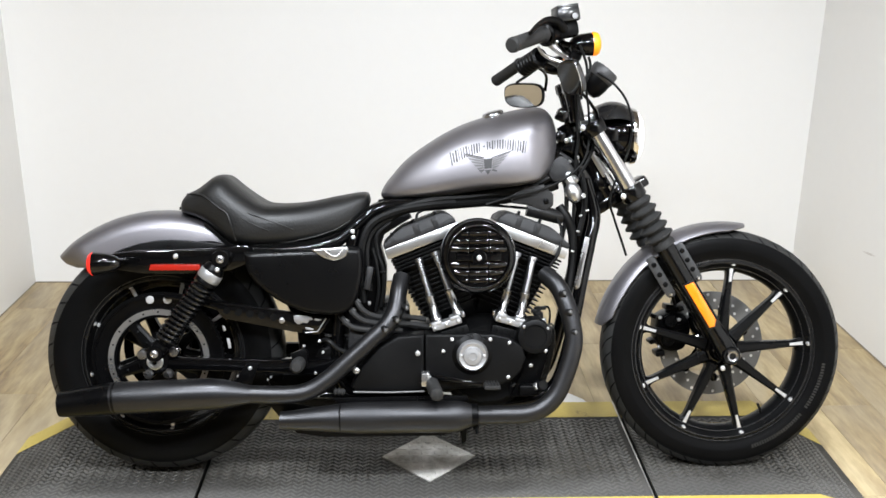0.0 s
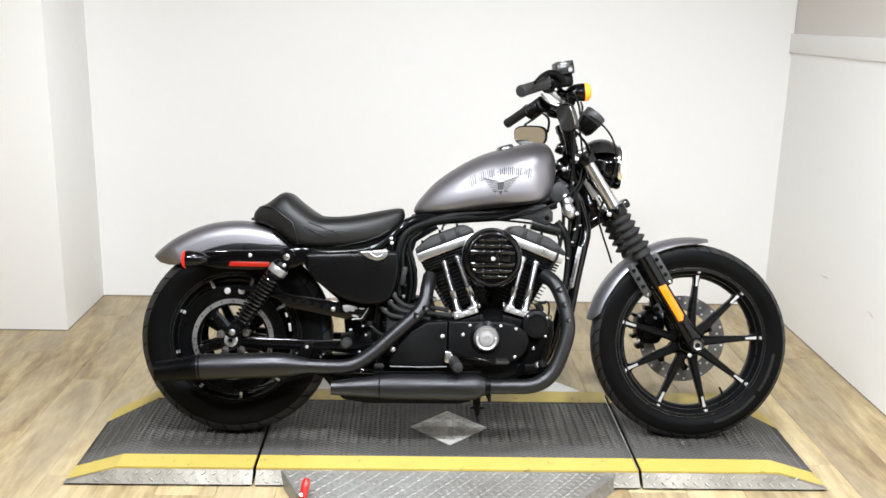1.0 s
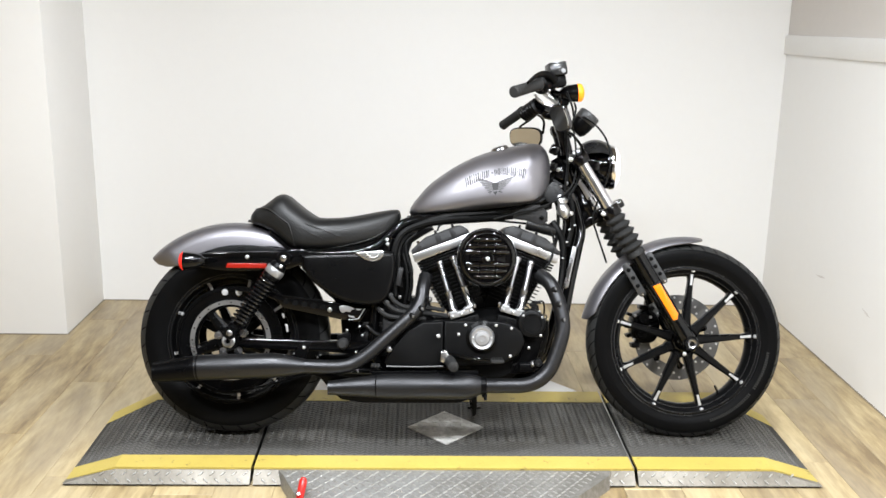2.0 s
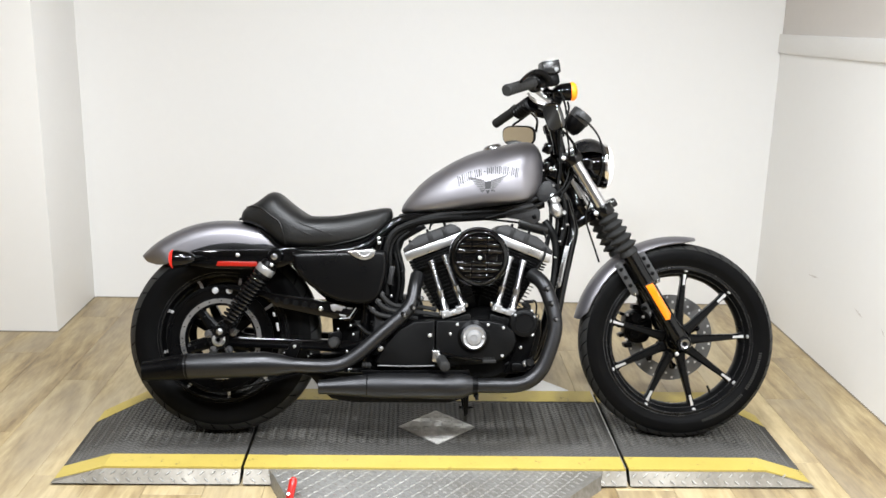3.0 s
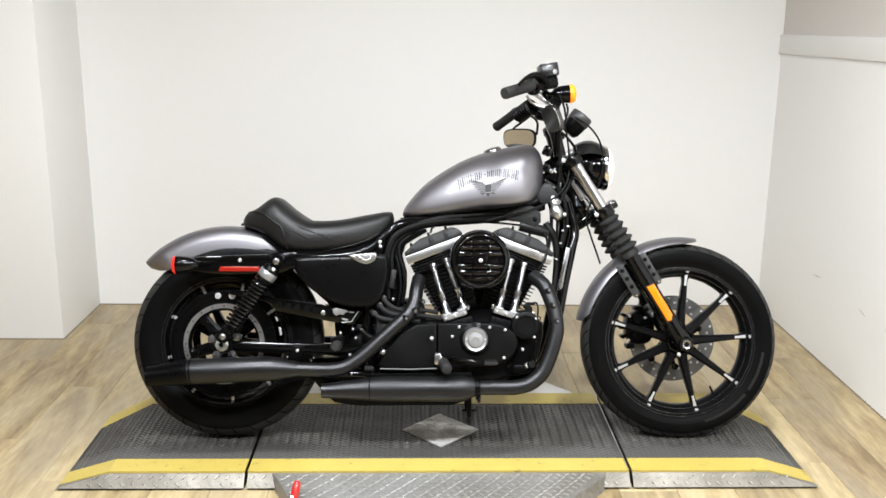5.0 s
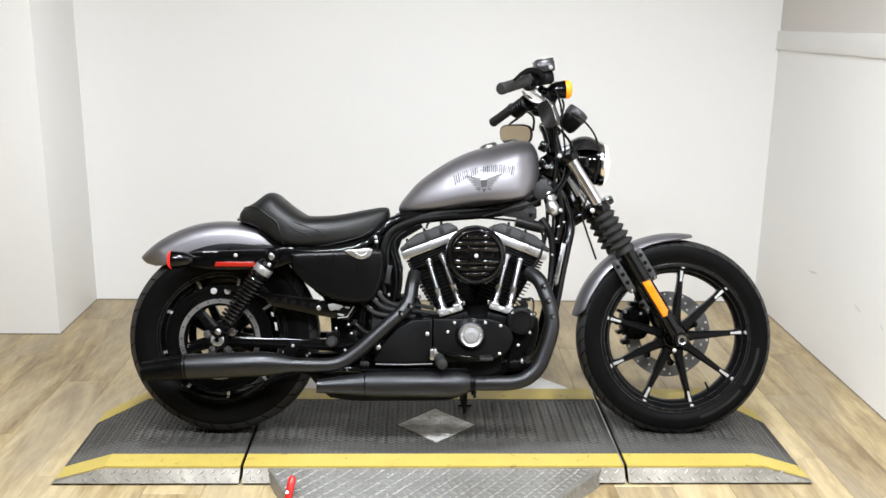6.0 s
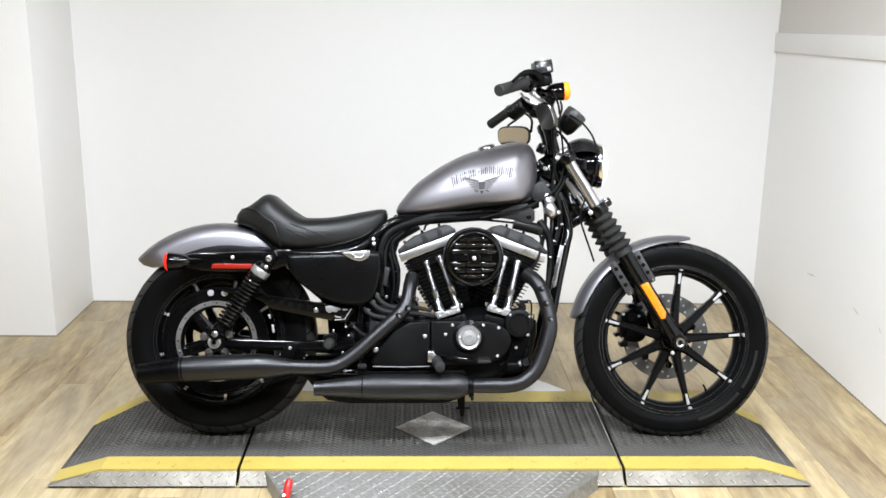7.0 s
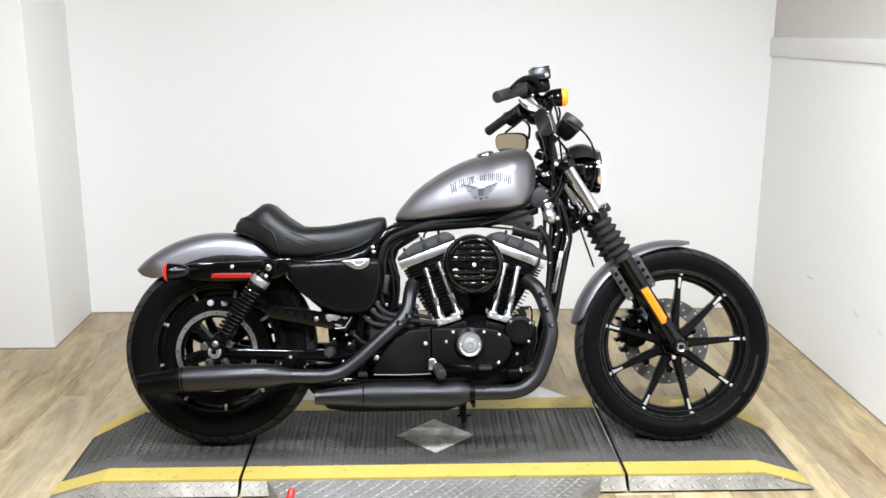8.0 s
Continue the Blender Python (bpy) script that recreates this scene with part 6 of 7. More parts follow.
# ---- frame ----
def frame_tubes():
    y = 0.075
    for s in (-1, 1):
        bp("frame_tube", tube([(-0.545, s * 0.115, 0.610), (-0.42, s * 0.11, 0.606), (-0.30, s * 0.10, 0.625), (-0.235, s * 0.095, 0.675), (-0.185, s * 0.085, 0.712), (-0.10, s * 0.07, 0.728), (0.05, s * 0.05, 0.745), (0.20, s * 0.04, 0.785), (0.30, s * 0.03, 0.825)], 0.0165, 14), M_GLOSS, "gloss black frame tube")
        bp("frame_tube", tube([(0.375, s * 0.035, 0.790), (0.398, s * 0.045, 0.700), (0.385, s * 0.06, 0.630), (0.362, s * 0.075, 0.530), (0.340, s * 0.085, 0.420), (0.315, s * 0.095, 0.310), (0.28, s * 0.10, 0.235), (0.20, s * 0.105, 0.200), (0.0, s * 0.11, 0.195), (-0.22, s * 0.11, 0.215), (-0.285, s * 0.11, 0.27), (-0.290, s * 0.11, 0.38), (-0.275, s * 0.105, 0.52), (-0.24, s * 0.095, 0.66)], 0.0175, 14), M_GLOSS, "gloss black frame downtube")
    bp("steering_head", lathe([(0.034, 0.0), (0.036, 0.005), (0.036, 0.018), (0.031, 0.024), (0.031, 0.130), (0.036, 0.136), (0.036, 0.155), (0.034, 0.16)], HEAD + FORK_DIR * 0.025, FORK_DIR, 32), M_GLOSS, "gloss black steering head")
    bp("head_gusset", plate([(0.283, 0.868), (0.330, 0.885), (0.395, 0.800), (0.400, 0.735), (0.372, 0.735), (0.33, 0.795), (0.285, 0.80)], -0.034, 0.034, 0.006), M_GLOSS, "gloss black steering head gusset")
    bp("frame_casting", plate([(0.345, 0.760), (0.425, 0.760), (0.428, 0.735), (0.401, 0.665), (0.382, 0.578), (0.368, 0.482), (0.333, 0.482), (0.345, 0.578), (0.345, 0.655), (0.352, 0.712)], -0.022, 0.022, 0.006), M_GLOSS, "gloss black frame casting below the steering head")
    b = bp("tank_bracket", plate([(0.272, 0.832), (0.297, 0.853), (0.315, 0.850), (0.338, 0.818), (0.340, 0.798), (0.322, 0.784), (0.280, 0.786), (0.268, 0.805)], -0.075, -0.066, 0.004), M_WRINKLE, "grey tank mount bracket")
    bp("bolt", dome_bolt((0.323, -0.075, 0.803), (0, -1, 0), 0.0095, 0.007), M_BOLT, "", b)
    b = bp("engine_mount", plate([(0.165, 0.748), (0.215, 0.775), (0.255, 0.778), (0.282, 0.752), (0.282, 0.722), (0.262, 0.706), (0.215, 0.722), (0.17, 0.728)], -0.082, -0.070, 0.005), M_WRINKLE, "grey upper engine mount")
    bp("bolt", dome_bolt((0.262, -0.082, 0.733), (0, -1, 0), 0.0095, 0.006), M_SATIN, "", b)
    bp("ignition_coil", lathe([(0.0, 0.05), (0.017, 0.05), (0.019, 0.046), (0.019, -0.05), (0, -0.05)], (0.262, -0.062, 0.700), (1, 0, -0.25), 24), M_PLASTIC, "black cylindrical ignition coil")
    # bright ignition switch with its collar and lugs
    sw = bp("ignition_switch", join(lathe([(0, 0), (0.012, 0.002), (0.015, 0.010), (0.013, 0.020), (0.019, 0.029), (0.022, 0.046), (0.017, 0.062), (0.010, 0.070), (0, 0.072)], (0.322, -0.080, 0.798), (0.26, -0.22, -1), 24), moved(box((0, 0, 0), (0.020, 0.018, 0.014), 0.005), pose(0.338, -0.084, 0.792, 20, 40, 0)), lathe([(0.004, 0), (0.007, 0.004), (0.007, 0.02), (0, 0.022)], (0.352, -0.080, 0.745), (0.4, -1, 0.2), 12), moved(box((0, 0, 0), (0.014, 0.016, 0.012), 0.004), pose(0.343, -0.076, 0.763, 10, 25, 0))), M_ALU, "irregular bright ignition switch")
    bp("collar", tube([(0.318, -0.088, 0.742), (0.328, -0.090, 0.744), (0.340, -0.086, 0.752), (0.345, -0.078, 0.765)], 0.0045, 10), M_PLASTIC, "", sw)
    bp("key_slot", lathe([(0.0055, 0.0), (0.0055, 0.004), (0, 0.005)], (0.334, -0.085, 0.731), (-0.1, -1, 0.1), 14), M_PLASTIC, "", sw)
    bolts([(0.308, -0.06, 0.840), (0.325, -0.07, 0.838), (0.352, -0.06, 0.742)], (0, -1, 0), 0.006, 0.010, mat=M_STEEL)
    for x, z, s in ((0.306, 0.962, 0.030), (0.302, 0.905, 0.026), (0.330, 0.880, 0.034)):
        bp("cable_clamp", moved(box((0, 0, 0), (s, 0.03, s * 1.1), 0.006), pose(x, -0.05, z, 0, 25, 0)), M_GLOSS)
    hose("wiring_hose", [(0.30, -0.055, 0.86), (0.34, -0.06, 0.83), (0.365, -0.06, 0.78), (0.368, -0.062, 0.71), (0.352, -0.066, 0.64)], 0.008)
    hose("wiring_hose", [(0.29, -0.05, 0.82), (0.315, -0.065, 0.775), (0.318, -0.07, 0.71), (0.31, -0.07, 0.65), (0.30, -0.06, 0.60)], 0.006)
    bp("horn", lathe([(0, 0.02), (0.022, 0.018), (0.034, 0.008), (0.036, 0.0), (0.03, -0.012), (0, -0.014)], (0.415, 0.0, 0.735), (1, -0.25, -0.2), 28), M_SATIN, "black horn on the frame")
    # small steel boxes added for the glints along the downtube
    for x, z, a in ((0.354, 0.695, -30), (0.347, 0.653, 10), (0.372, 0.709, -15), (0.333, 0.600, 15)):
        bp("glint_box", moved(box((0, 0, 0), (0.009, 0.005, 0.005), 0.0015), pose(x, -0.085, z, 0, a, 0)), M_STEEL)
    bolts([(0.317, -0.068, 0.894), (0.345, -0.068, 0.849)], (0, -1, 0), 0.008, 0.010, mat=M_STEEL)
    bp("wire_loom", tube([(0.300, -0.062, 0.72), (0.318, -0.07, 0.69), (0.334, -0.07, 0.65), (0.335, -0.075, 0.58), (0.325, -0.085, 0.50), (0.310, -0.09, 0.44)], [0.012, 0.014, 0.013, 0.011, 0.010, 0.009], 10), M_CABLE, "black wrapped wire bundle")
    # bright plate added for the reflection on the gloss black downtube
    bp("downtube_sheen", plate([(0.364, 0.640), (0.378, 0.637), (0.352, 0.505), (0.340, 0.497), (0.337, 0.515)], -0.098, -0.09, 0.003), M_SATCHROME, "bright strip standing for the sheen on the downtube")


frame_tubes()


def loom():
    """Hoses and wires along the frame."""
    hose("wiring_hose", [(-0.222, -0.125, 0.47), (-0.228, -0.125, 0.56), (-0.222, -0.122, 0.63), (-0.196, -0.115, 0.678), (-0.130, -0.105, 0.708), (-0.05, -0.098, 0.722), (0.02, -0.09, 0.728)], 0.011)
    hose("wiring_hose", [(-0.205, -0.118, 0.50), (-0.213, -0.118, 0.58), (-0.206, -0.11, 0.640), (-0.165, -0.10, 0.682), (-0.08, -0.09, 0.716), (0.05, -0.085, 0.728), (0.15, -0.08, 0.735)], 0.009)
    hose("throttle_cable", [(0.10, -0.10, 0.725), (0.17, -0.098, 0.745), (0.25, -0.095, 0.765), (0.32, -0.09, 0.800), (0.365, -0.085, 0.850), (0.375, -0.08, 0.93), (0.355, -0.12, 1.03), (0.30, -0.20, 1.12)], 0.0032)
    hose("spark_plug_lead", [(0.285, -0.06, 0.705), (0.30, -0.10, 0.66), (0.29, -0.125, 0.60), (0.268, -0.125, 0.565)], 0.004)
    hose("spark_plug_lead", [(0.23, -0.05, 0.712), (0.10, -0.07, 0.722), (-0.03, -0.09, 0.718), (-0.075, -0.10, 0.705), (-0.085, -0.105, 0.685)], 0.0035)
    hose("wiring_hose", [(-0.19, -0.07, 0.690), (-0.10, -0.075, 0.712), (0.0, -0.075, 0.722), (0.1, -0.07, 0.730), (0.2, -0.06, 0.745), (0.29, -0.05, 0.775)], 0.011)
    hose("wiring_hose", [(-0.21, -0.105, 0.655), (-0.16, -0.10, 0.70), (-0.06, -0.09, 0.733), (0.06, -0.08, 0.745), (0.2, -0.07, 0.765), (0.28, -0.06, 0.80)], 0.010)
    bp("backbone", loft([[Vector((x, y, z)) for y, z in ((-0.05, a), (0.05, a), (0.05, b), (-0.05, b))] for x, a, b in ((-0.185, 0.735, 0.700), (-0.10, 0.75, 0.715), (0.10, 0.77, 0.728), (0.22, 0.80, 0.735), (0.30, 0.83, 0.765))]), M_SATIN, "black frame backbone under the tank")
    for pts in ([(-0.262, -0.10, 0.502), (-0.240, -0.158, 0.480), (-0.222, -0.166, 0.456), (-0.196, -0.160, 0.440), (-0.160, -0.150, 0.434), (-0.11, -0.14, 0.434), (-0.06, -0.13, 0.425)],
                [(-0.272, -0.10, 0.478), (-0.252, -0.158, 0.456), (-0.236, -0.166, 0.438), (-0.212, -0.162, 0.425), (-0.17, -0.152, 0.418), (-0.10, -0.14, 0.415), (-0.05, -0.13, 0.405)],
                [(-0.288, -0.10, 0.440), (-0.270, -0.158, 0.427), (-0.252, -0.166, 0.413), (-0.226, -0.162, 0.405), (-0.18, -0.150, 0.400), (-0.12, -0.14, 0.398)]):
        hose("oil_hose", pts, 0.0072, M_GRIP)
        p, q = Vector(pts[1]), Vector(pts[2])
        bp("hose_ferrule", lathe([(0.0074, 0.0), (0.0086, 0.001), (0.0086, 0.010), (0.0074, 0.011)], p + (q - p) * 0.05, q - p, 16), M_STEEL, "bright crimped hose end")
    hose("oil_hose", [(-0.345, -0.10, 0.36), (-0.315, -0.150, 0.375), (-0.285, -0.155, 0.352), (-0.255, -0.15, 0.34)], 0.006, M_PLASTIC)
    hose("brake_line", [(0.40, -0.06, 1.075), (0.44, -0.075, 1.045), (0.475, -0.085, 0.995), (0.488, -0.088, 0.93), (0.478, -0.085, 0.86), (0.450, -0.075, 0.79), (0.436, -0.070, 0.735), (0.450, -0.065, 0.685), (0.468, -0.06, 0.636), (0.486, -0.055, 0.586)], 0.0032, place=sp)
    hose("clutch_cable", [(0.33, 0.16, 1.09), (0.39, 0.06, 1.02), (0.41, -0.02, 0.95), (0.385, -0.06, 0.86), (0.345, -0.07, 0.78), (0.335, -0.07, 0.66), (0.325, -0.06, 0.5)], 0.0045)
    # added black plate that closes the gap ahead of the engine's rear
    bp("pivot_gap_filler", plate([(-0.405, 0.405), (-0.30, 0.42), (-0.28, 0.30), (-0.395, 0.30)], -0.06, 0.06, 0.01), M_SATIN, "black filler plate at the swing arm pivot")
    # added black plate that darkens the gap between the mufflers
    bp("dark_filler_plate", plate([(-0.485, 0.270), (-0.297, 0.276), (-0.183, 0.245), (-0.051, 0.235), (-0.051, 0.172), (-0.371, 0.177), (-0.430, 0.184), (-0.462, 0.208)], -0.08, -0.03, 0.008), M_SATIN, "black filler plate behind the mufflers")
    # bolt heads added for the small glints in that dark gap
    bolts([(-0.381, -0.13, 0.222), (-0.360, -0.13, 0.224), (-0.340, -0.13, 0.222), (-0.425, -0.12, 0.215), (-0.47, -0.14, 0.270)], (0, -1, 0), 0.0035, 0.005, mat=M_STEEL)
    bp("lower_frame_rail", tube([(-0.44, -0.105, 0.222), (-0.30, -0.115, 0.222), (-0.10, -0.115, 0.215), (0.05, -0.11, 0.205)], 0.012, 12), M_GLOSS, "gloss black lower frame rail")
    bp("oil_tank", plate([(-0.245, 0.66), (-0.200, 0.685), (-0.105, 0.705), (-0.095, 0.690), (-0.141, 0.663), (-0.167, 0.646), (-0.179, 0.611), (-0.163, 0.552), (-0.163, 0.509), (-0.174, 0.472), (-0.187, 0.438), (-0.245, 0.438)], -0.098, 0.09, 0.006), M_SATIN, "black oil tank behind the hoses")
    hose("wiring_hose", [(-0.176, -0.108, 0.455), (-0.168, -0.11, 0.51), (-0.172, -0.11, 0.56), (-0.185, -0.108, 0.60), (-0.186, -0.105, 0.645), (-0.150, -0.10, 0.678)], 0.006)
    hose("wiring_hose", [(-0.190, -0.110, 0.445), (-0.182, -0.112, 0.50), (-0.186, -0.112, 0.56), (-0.198, -0.11, 0.61)], 0.005)
    bp("hose_clip", box((-0.172, -0.112, 0.548), (0.014, 0.014, 0.006), 0.002), M_SATIN)
    bp("hose_clip", box((-0.206, -0.128, 0.468), (0.008, 0.012, 0.010), 0.002), M_STEEL)
    bp("relay_box", moved(box((0, 0, 0), (0.018, 0.02, 0.062), 0.004), pose(-0.208, -0.136, 0.535, 0, 10, 0)), M_WRINKLE, "grey connector box")
    bp("starter_housing", plate([(-0.258, 0.412), (-0.205, 0.405), (-0.185, 0.39), (-0.205, 0.35), (-0.262, 0.352)], -0.150, -0.06, 0.006), M_WRINKLE, "grey starter housing")
    bolts([(-0.262, -0.165, 0.468), (-0.335, -0.15, 0.372), (-0.325, -0.16, 0.345), (-0.345, -0.155, 0.29), (-0.31, -0.158, 0.275), (-0.375, -0.15, 0.36)], (0, -1, 0), 0.0045, 0.006, mat=M_BOLT)
    bolts([(-0.250, -0.118, 0.655), (-0.248, -0.118, 0.640)], (0, -1, 0), 0.007, 0.006, mat=M_BOLT)

    # black front mount behind the exhaust bend, with the oil switch and the regulator
    fm = bp("front_engine_mount", plate([(0.190, 0.215), (0.236, 0.215), (0.262, 0.250), (0.277, 0.300), (0.288, 0.350), (0.286, 0.392), (0.268, 0.400), (0.236, 0.408), (0.190, 0.40)], -0.110, -0.02, 0.008), M_SATIN, "black front engine mount")
    for k in range(4):
        bp("mount_rib", moved(box((0, 0, 0), (0.058, 0.010, 0.006), 0.002), pose(0.235, -0.112, 0.262 + 0.024 * k, 0, -18, 0)), M_CASE, "", fm)
    bolts([(0.254, -0.112, 0.338), (0.246, -0.112, 0.296)], (0, -1, 0), 0.005, 0.006, fm, mat=M_STEEL)
    sw = bp("oil_switch", join(lathe([(0.010, 0.0), (0.013, 0.003), (0.013, 0.018), (0.009, 0.022), (0.009, 0.034), (0.005, 0.036), (0, 0.036)], (0.236, -0.145, 0.425), (-0.12, 0, 1), 16), box((0.228, -0.145, 0.448), (0.024, 0.016, 0.012), 0.003), box((0.247, -0.145, 0.456), (0.016, 0.012, 0.010), 0.003)), M_PLASTIC, "black oil pressure switch")
    bp("switch_stem", lathe([(0.0065, 0.0), (0.0065, 0.034), (0.005, 0.036)], (0.250, -0.148, 0.394), (-0.05, 0, 1), 14), M_STEEL, "bright switch stem", sw)
    bp("switch_lead", tube([(0.250, -0.145, 0.460), (0.262, -0.142, 0.456), (0.266, -0.140, 0.436), (0.264, -0.138, 0.410)], 0.003, 8), M_CABLE, "", sw)
    bp("cable_eyelet", lathe([(0.005, -0.002), (0.009, -0.002), (0.009, 0.002), (0.005, 0.002)], (0.266, -0.150, 0.408), (0.1, -1, 0), 18, closed=True), M_BRACKET, "", sw)
    reg = bp("regulator", box((0.182, -0.135, 0.243), (0.058, 0.03, 0.044), 0.006), M_CASE, "black finned voltage regulator")
    for k in range(5):
        bp("regulator_fin", box((0.162 + 0.010 * k, -0.152, 0.243), (0.0028, 0.008, 0.038), 0.001), M_CASE, "", reg)
    bp("regulator_lead", tube([(0.165, -0.155, 0.252), (0.180, -0.160, 0.258), (0.196, -0.158, 0.246), (0.188, -0.158, 0.232)], 0.0032, 8), M_BRACKET, "", reg)


loom()


def controls():
    peg = bp("foot_peg", lathe([(0.010, 0.0), (0.014, 0.004), (0.0175, 0.012), (0.018, 0.05), (0.0165, 0.075), (0.011, 0.082), (0, 0.083)], (-0.383, -0.178, 0.322), (0, -1, 0.05), 24), M_GRIP, "black rubber passenger peg")
    bp("peg_bracket", plate([(-0.405, 0.345), (-0.372, 0.358), (-0.362, 0.350), (-0.365, 0.31), (-0.385, 0.295), (-0.402, 0.310)], -0.180, -0.165, 0.003), M_SATIN, "", peg)
    peg = bp("foot_peg", lathe([(0.010, 0.0), (0.0165, 0.004), (0.0175, 0.012)] + [(0.0175 - 0.002 * (i % 2), 0.016 + 0.006 * i) for i in range(12)] + [(0.016, 0.092), (0.010, 0.096), (0, 0.096)], (-0.046, -0.205, 0.273), (0.12, -1, -0.12), 24), M_GRIP, "black ribbed rubber rider peg")
    bp("peg_mount", moved(box((0, 0, 0), (0.022, 0.035, 0.036), 0.004), pose(-0.062, -0.212, 0.285)), M_ALU, "", peg)
    ped = bp("brake_pedal", tube([(-0.04, -0.205, 0.290), (0.0, -0.215, 0.284), (0.05, -0.228, 0.278), (0.085, -0.245, 0.276), (0.098, -0.262, 0.276)], [0.010, 0.008, 0.0075, 0.007, 0.007], 12), M_LACQUER, "gloss black brake pedal")
    bp("pedal_pad", join(moved(box((0, 0, 0), (0.040, 0.045, 0.010), 0.003), pose(0.102, -0.275, 0.279)), *[box((0.088 + 0.007 * i, -0.275, 0.286), (0.003, 0.043, 0.005), 0.001) for i in range(5)]), M_GRIP, "ribbed rubber pedal pad", ped)
    bp("brake_rod", tube([(-0.245, -0.212, 0.252), (-0.15, -0.215, 0.251), (-0.065, -0.218, 0.254)], 0.0026, 10, smooth=False), M_GREYMETAL, "thin steel brake rod")
    bp("rod_boot", lathe([(0.005, 0), (0.010, 0.004), (0.007, 0.009), (0.010, 0.014), (0.007, 0.019), (0.010, 0.024), (0.005, 0.03)], (-0.295, -0.212, 0.254), (1, 0, -0.05), 16), M_GRIP)
    st = bp("side_stand", tube([(0.035, 0.055, 0.20), (0.045, 0.085, 0.11), (0.055, 0.135, 0.055), (0.060, 0.185, 0.044)], [0.011, 0.010, 0.009, 0.009], 14), M_GLOSS, "gloss black side stand")
    bp("stand_foot", moved(box((0, 0, 0), (0.05, 0.035, 0.008), 0.003), pose(0.062, 0.205, 0.048, -14)), M_GLOSS, "", st)
    bp("stand_bracket", plate([(0.02, 0.225), (0.075, 0.225), (0.07, 0.165), (0.03, 0.165)], 0.02, 0.08, 0.004), M_SATIN, "", st)
    bp("lower_brace", plate([(0.035, 0.20), (0.062, 0.20), (0.058, 0.06), (0.044, 0.05)], 0.008, 0.02, 0.003), M_SATIN)


controls()


# ---- headlight and bars ----
def headlight():
    o = (0.405, 0, 0.909)
    h = sp("headlight", lathe([(0, 0.0), (0.03, 0.002), (0.052, 0.018), (0.066, 0.045), (0.0715, 0.075), (0.072, 0.094)], o, (1, 0, 0), 48), M_LACQUER, "gloss black round headlight with bright bezel")
    sp("bezel", lathe([(0.072, 0.092), (0.0755, 0.093), (0.0765, 0.100), (0.0745, 0.108), (0.0690, 0.110), (0.067, 0.106)], o, (1, 0, 0), 56), M_CHROME, "chrome headlight bezel", h)
    sp("lens", lathe([(0.069, 0.106), (0.066, 0.115), (0.052, 0.124), (0.03, 0.129), (0, 0.131)], o, (1, 0, 0), 48), M_HEADLIT, "lit clear headlight lens", h)
    # brow over the top
    rows = []
    for i in range(9):
        x = 0.405 + 0.108 * i / 8
        r = 0.072 + 0.026 * math.sin(math.pi * min(1, i / 8 * 0.85 + 0.1)) - 0.008 * (i / 8)
        rows.append([Vector((x, rr * math.cos(a), 0.909 + rr * math.sin(a) * (1.0))) for rr, a in [(r, radians(28 + 124 * k / 14)) for k in range(15)] + [(r - 0.004, radians(152 - 124 * k / 14)) for k in range(15)]])
    sp("headlight_brow", loft(rows), M_LIP, "gloss black headlight brow", h)
    sp("headlight_mount", tube([(0.40, 0, 0.965), (0.385, 0, 0.955), (0.365, 0, 0.95)], 0.012, 12), M_ALU, "", h)
    for y in (-0.078, 0.078):
        sp("headlight_ear", plate([(0.42, 0.93), (0.455, 0.925), (0.455, 0.895), (0.42, 0.89)], min(y, y * 0.9), max(y, y * 0.9), 0.002), M_GLOSS, "", h)


headlight()


def mirror(m, stem, w=0.069, hgt=0.039, skin=M_COVER):
    """Rounded oblong mirror; its glass faces the local -y."""
    out = []
    for k in range(28):
        a = 2 * math.pi * k / 28
        c, s = math.cos(a), math.sin(a)
        out.append((w * math.copysign(abs(c) ** 0.55, c) * (1 - 0.10 * max(0, -s)), hgt * math.copysign(abs(s) ** 0.6, s)))
    mir = empty("mirror", None, BIKE)
    tagged(mir, "black oblong bar mirror")
    bp("shell", moved(plate(out, 0.0, 0.016, 0.005), m), skin, "", mir)
    bp("glass", moved(plate([(x * 0.93, z * 0.88) for x, z in out], -0.0015, 0.004), m), M_MIRROR, "mirror glass", mir)
    bp("stem", tube(stem, 0.0048, 10), M_GLOSS, "", mir)


